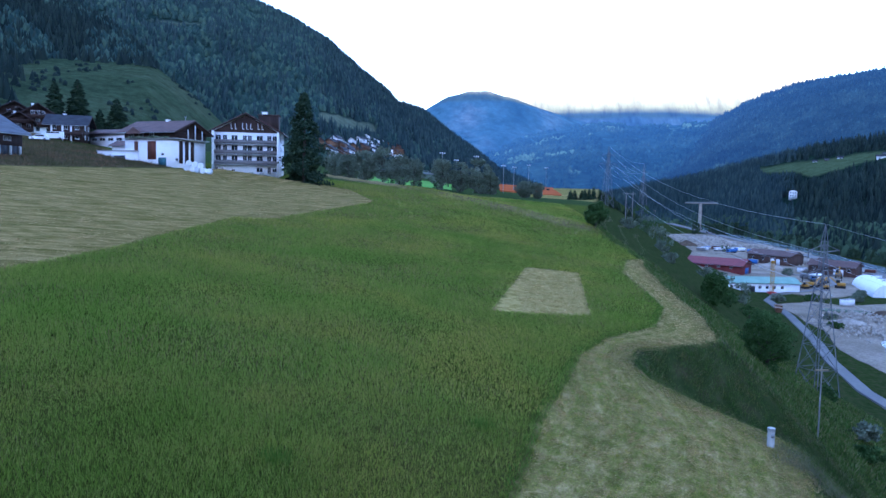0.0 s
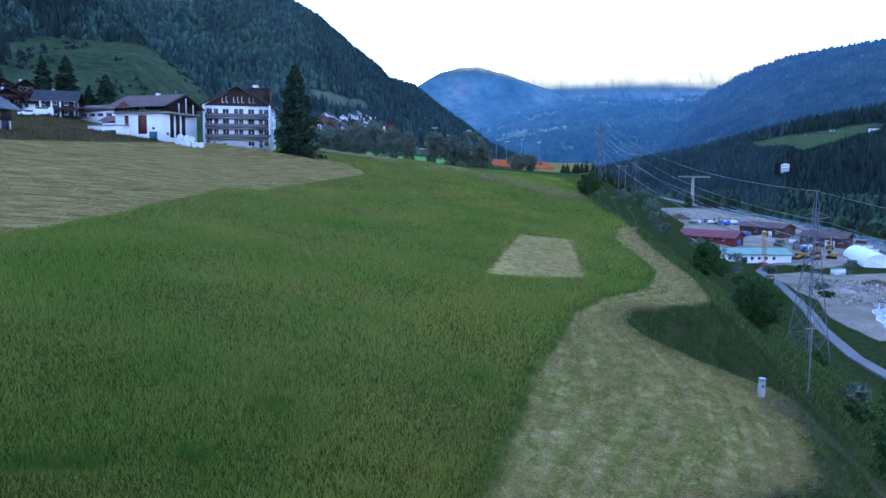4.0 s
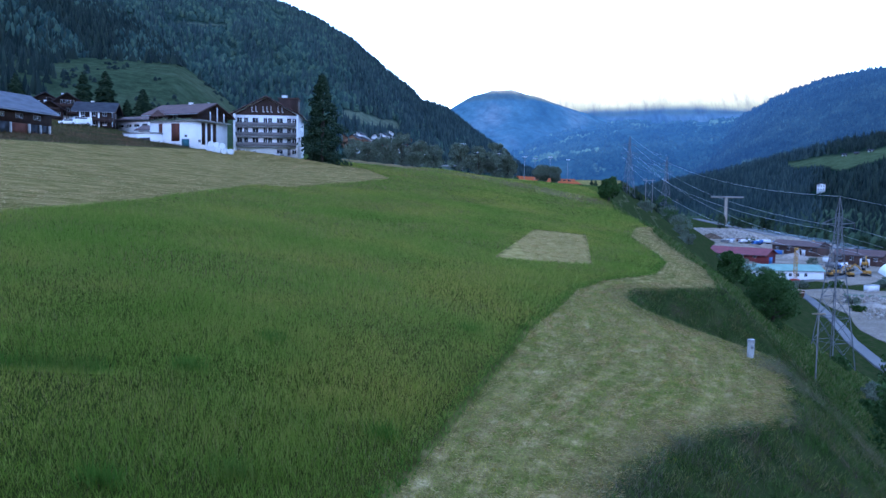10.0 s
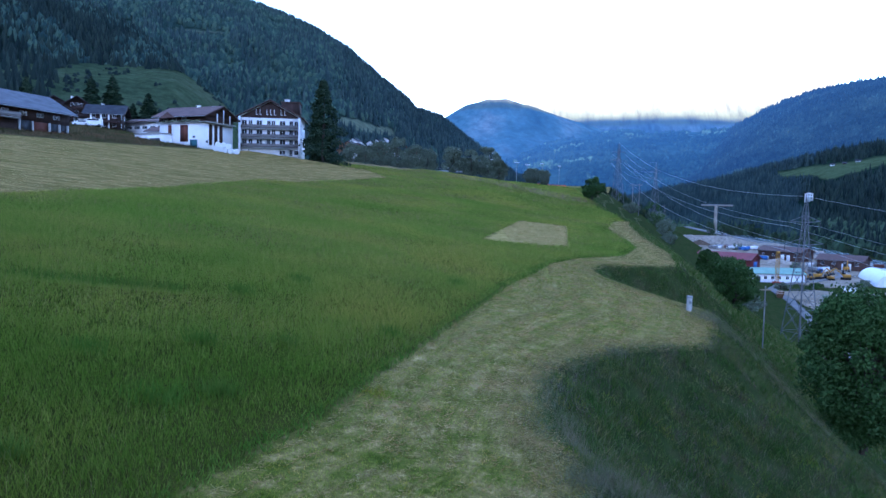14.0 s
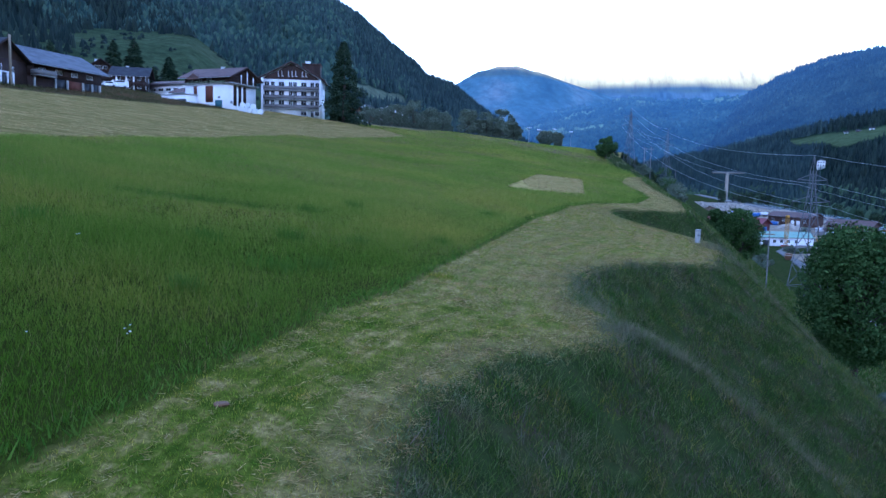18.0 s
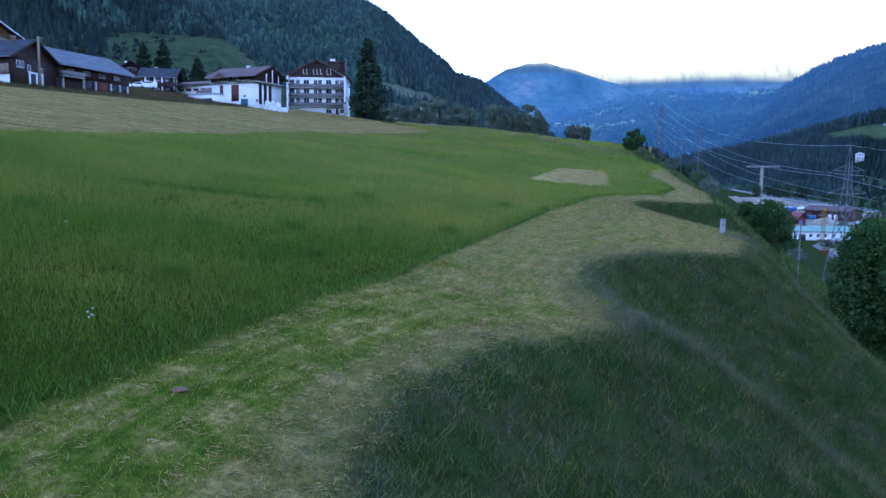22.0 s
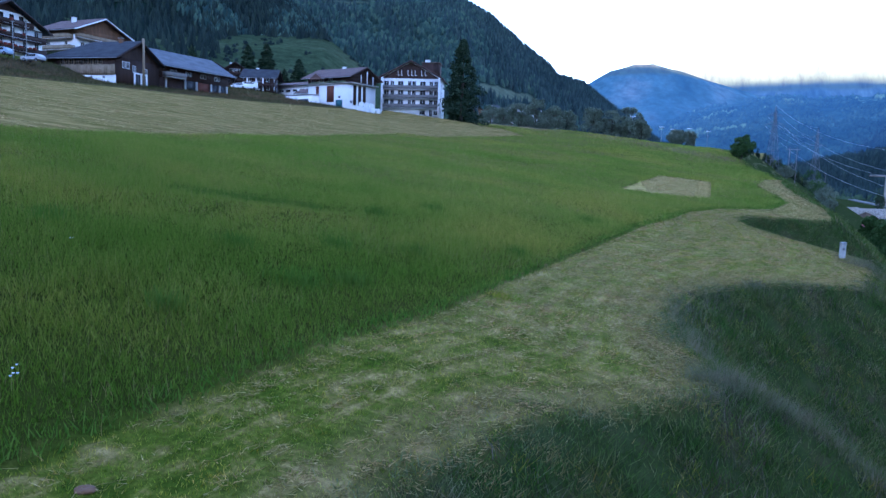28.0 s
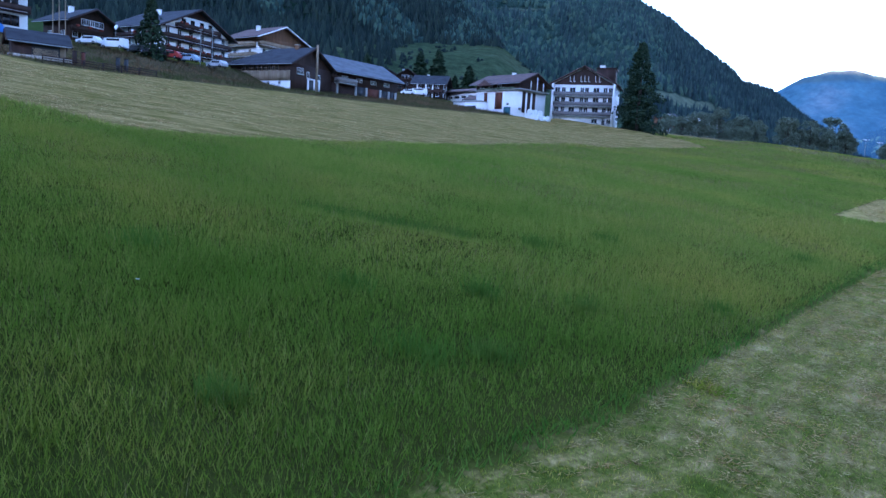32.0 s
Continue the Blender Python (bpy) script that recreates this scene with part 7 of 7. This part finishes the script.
blades("bank_grass", "coarse dull green grass on the far bank", X[k], Y[k], 0.5, 0.12, COARSE, 23, 0.7)

X, Y = scatter(-13, 22, -24, 64, 130, 7)
k = (right_of(X, Y, MOWN_EDGE) > 0) & (right_of(X, Y, SHOULDER) < 0.2)
blades("mown_stubble", "short green stubble on the mown strip", X[k], Y[k], 0.09, 0.022, SHORT, 24, 0.8, ruffle=0.6)
X, Y = scatter(-13, 22, -24, 64, 200, 8)
rake = right_of(X, Y, MOWN_EDGE) + 0.5 * right_of(X, Y, SHOULDER)
lump = np.array([0.5 * noise.noise(Vector((a * 1.5, b * 0.12, 4.0))) + 0.6 * noise.noise(Vector((a * 2.4, b * 1.1, 8.0))) for a, b in zip(rake, Y)])
k = (right_of(X, Y, MOWN_EDGE) > 0.1) & (right_of(X, Y, SHOULDER) < 0.6) & (lump + 0.5 * np.random.default_rng(4).random(len(X)) - 0.2 > 0.1 + 0.2 * (Y < 3) - 0.2 * (right_of(X, Y, SHOULDER) > -1.6))
blades("loose_straw", "pale dried straw lying on the mown strip", X[k], Y[k], 0.17, 0.015, STRAW, 25, 1.2, True, ruffle=0.7)

X, Y = scatter(8, 38, 64, 120, 22, 10)
k = ((right_of(X, Y, MOWN_EDGE) > 0) & (right_of(X, Y, SHOULDER) < 0.3)) | (inside(X, Y, PATCH) > 0)
blades("loose_straw", "pale dried straw on the far mown strip and patch", X[k], Y[k], 0.3, 0.09, STRAW, 34, 1.2, True)
# dark blades draw the shaded line where long grass meets the mown strip
X, Y = scatter(-12, 30, -24, 90, 40, 11)
d = right_of(X, Y, MOWN_EDGE)
k = (d > -0.75) & (d < 0.1)
blades("edge_shade_grass", "grass along the mown edge, coloured darker for the shade there", X[k], Y[k], 0.3, 0.05, TUSSOCKSHADE, 35, 0.7)
X, Y = scatter(-95, -10, 20, 175, 14, 9)
k = inside(X, Y, HAYFIELD) > 0.2
swath = 0.5 * X - 0.86 * Y
lump = np.array([noise.noise(Vector((a * 0.55, b * 0.07, 1.0))) + 0.5 * noise.noise(Vector((a * 1.6, b * 0.25, 5.0))) for a, b in zip(swath, 0.86 * X + 0.5 * Y)])
k &= lump > -0.05
blades("drying_hay", "pale drying hay lying in swaths on the upper field", X[k], Y[k], 0.4, 0.06, STRAW, 30, 1.0, True)

X, Y = scatter(-126, -58, 48, 215, 8, 12)
k = inside(X, Y, FALLOW) > 0
FALLOWGRASS = blade_mat("fallow_grass", (0.09, 0.095, 0.03), (0.165, 0.128, 0.055), (0.24, 0.16, 0.09), 0.12, 0.5, 0.9)
blades("fallow_grass", "brownish uncut grass gone to seed below the houses", X[k], Y[k], 0.5, 0.1, FALLOWGRASS, 36, 0.5)

# tussocks of darker, taller grass
rn = np.random.default_rng(31)
TX, TY = [], []
for x, y, r, n in ((-8.7, 5.7, 0.4, 200), (-10.3, 4.3, 0.5, 200), (-11.1, 11.4, 0.35, 220), (-7.8, 13.1, 0.3, 160), (-10.1, 28.2, 0.5, 200), (-12.4, 22.3, 0.4, 200), (0.6, 36.5, 0.5, 200), (-12.2, -1.3, 0.3, 160), (-14.6, 8.0, 0.4, 160), (-22, 6, 0.5, 160), (-3.5, 18.0, 0.4, 150)):
    TX.append(rn.normal(x, r, n)), TY.append(rn.normal(y, r * 0.7, n))
u = rn.random(1500)
TX.append(FURROW[0][0] + (FURROW[1][0] - FURROW[0][0]) * u + rn.normal(0, 0.3, 1500))
TY.append(FURROW[0][1] + (FURROW[1][1] - FURROW[0][1]) * u + rn.normal(0, 0.45, 1500))
blades("grass_tussocks", "darker taller tussocks in the meadow", np.concatenate(TX), np.concatenate(TY), 0.62, 0.045, TUSSOCKSHADE, 26, 0.4)

# silvery seed grass along the ribs of the bank
SX, SY = [], []
ribs = [(a, b, 1800) for line in RIBS for a, b in zip(line[:-1], line[1:])]
for (ax, ay), (bx, by), n in ribs + [((28.5, 68.0), (52.0, 52.0), 2500), ((4.3, 12.5), (4.6, 7.0), 900), ((4.6, 7.0), (6.0, 3.4), 1000), ((20.0, 41.0), (21.6, 37.4), 700)]:
    u = rn.random(n)
    SX.append(ax + (bx - ax) * u + rn.normal(0, 0.4, n)), SY.append(ay + (by - ay) * u + rn.normal(0, 0.4, n))
for d0 in (2.5, 6.0, 10.0, 15.0):
    v = rn.uniform(76, 235, 2600)
    SX.append(np.interp(v, [p[1] for p in SHOULDER], [p[0] for p in SHOULDER]) + d0 + 0.8 * np.sin(v * 0.13 + d0) + rn.normal(0, 0.25, 2600)), SY.append(v)
blades("seed_grass", "silvery grass gone to seed along the ribs of the bank", np.concatenate(SX), np.concatenate(SY), 0.5, 0.014, SEED, 27, 0.6)

# purple-brown flowering grass in drifts over the near bank
HEADS = blade_mat("flowering_bank_grass", (0.12, 0.09, 0.06), (0.18, 0.14, 0.1), (0.28, 0.24, 0.18), 0.5, 0.8)
X, Y = scatter(-6, 40, -24, 44, 34, 41)
d = right_of(X, Y, SHOULDER)
lump = np.array([noise.fractal(Vector((a * 0.35, b * 0.35, 9.0)), 0.8, 2.0, 3) for a, b in zip(X, Y)])
k = (d > 0.3) & (d < 26) & (lump > 0.12)
blades("flowering_grass", "drifts of purple-brown flowering grass on the bank", X[k], Y[k], 0.55, 0.02, HEADS, 32, 0.6)
# wisps of cut green hay raked over the edge
RAKED = blade_mat("raked_cut_grass", (0.12, 0.16, 0.06), (0.19, 0.22, 0.1), (0.3, 0.31, 0.17), 0.6, 0.6)
u = rn.random(11000)
Y = -14 + 44 * u
X = np.interp(Y, [p[1] for p in SHOULDER], [p[0] for p in SHOULDER]) + rn.normal(0.3, 0.6, 11000)
lump = np.array([noise.noise(Vector((a * 0.8, b * 0.8, 2.0))) for a, b in zip(X, Y)])
k = lump > 0.0
blades("raked_wisps", "wisps of cut grass raked over the edge of the bank", X[k], Y[k], 0.2, 0.024, RAKED, 33, 1.6, ruffle=0.7)

# bleached tufts and yellow-green weeds scattered over the bank
for name, label, mat, count, per, spread, tall, sd in (("pale_tufts", "bleached wispy tufts of grass on the bank", SEED, 260, 46, 0.22, 0.6, 61), ("bank_weeds", "yellow-green leafy weeds on the bank", SHORT, 240, 50, 0.3, 0.34, 62)):
    r = np.random.default_rng(sd)
    X, Y = scatter(-6, 40, -22, 46, 1, sd)
    d = right_of(X, Y, SHOULDER)
    k = np.nonzero((d > 0.4) & (d < 24))[0][:count * 3]
    k = r.permutation(k)[:count]
    X = (X[k][:, None] + r.normal(0, spread, (len(k), per))).ravel()
    Y = (Y[k][:, None] + r.normal(0, spread, (len(k), per))).ravel()
    blades(name, label, X, Y, tall, 0.016, mat, sd, 0.9, ruffle=0.8)

# small meadow flowers
PETAL = surface("white_petals", (0.75, 0.75, 0.72), (0.85, 0.85, 0.83), 5, 0.7, bumps=0)
for x, y, n in ((-11.1, -8.6, 5), (-12.9, -9.8, 1), (-17.5, 1.5, 2)):
    t = thing("meadow_flower", "small white umbel flowers among the long grass", "flower", pose(x, y, gz(x, y)), "white meadow flowers")
    for i in range(n):
        a, r, h = rn.uniform(0, 6.28), rn.uniform(0.02, 0.2), rn.uniform(0.6, 0.9)
        px, py = r * math.cos(a), r * math.sin(a)
        st = beams("stem", [((px, py, 0), (px * 1.2, py * 1.2, h))], 0.006, LONG, t)
        bm = bmesh.new()
        bmesh.ops.create_cone(bm, cap_ends=True, segments=8, radius1=0.012, radius2=0.032, depth=0.025, matrix=Matrix.Translation((px * 1.2, py * 1.2, h)))
        part("umbel", bm, PETAL, st)
# a weed clump, a flat stone and small heaps of raked hay on the mown strip
z = gz(-8.1, -10.6)
bm = bmesh.new()
bmesh.ops.create_icosphere(bm, subdivisions=2, radius=0.17, matrix=Matrix.LocRotScale(None, None, (1.2, 0.8, 0.35)))
for q in bm.verts:
    q.co += 0.04 * noise.noise_vector(q.co * 5)
st = part("flat_stone", bm, BROWNWOOD)
st.matrix_world = pose(-8.1, -10.6, z + 0.03)
tagged(st, "flat pale brown stone at the edge of the meadow", "stone")
X, Y = rn.normal(-3.0, 0.35, 260), rn.normal(8.6, 0.3, 260)
blades("weed_clump", "ragged dark weed clump left on the mown strip", X, Y, 0.16, 0.05, SHORT, 28, 0.9)
X = np.concatenate([rn.normal(a, 0.45, 260) for a, b in ((0.5, -1.7), (-0.4, -4.2), (2.6, 0.6), (-1.6, -6.4), (2.2, 5.5))])
Y = np.concatenate([rn.normal(b, 0.3, 260) for a, b in ((0.5, -1.7), (-0.4, -4.2), (2.6, 0.6), (-1.6, -6.4), (2.2, 5.5))])
blades("raked_hay", "small raked heaps of pale hay at the edge of the bank", X, Y, 0.16, 0.02, STRAW, 29, 1.3)
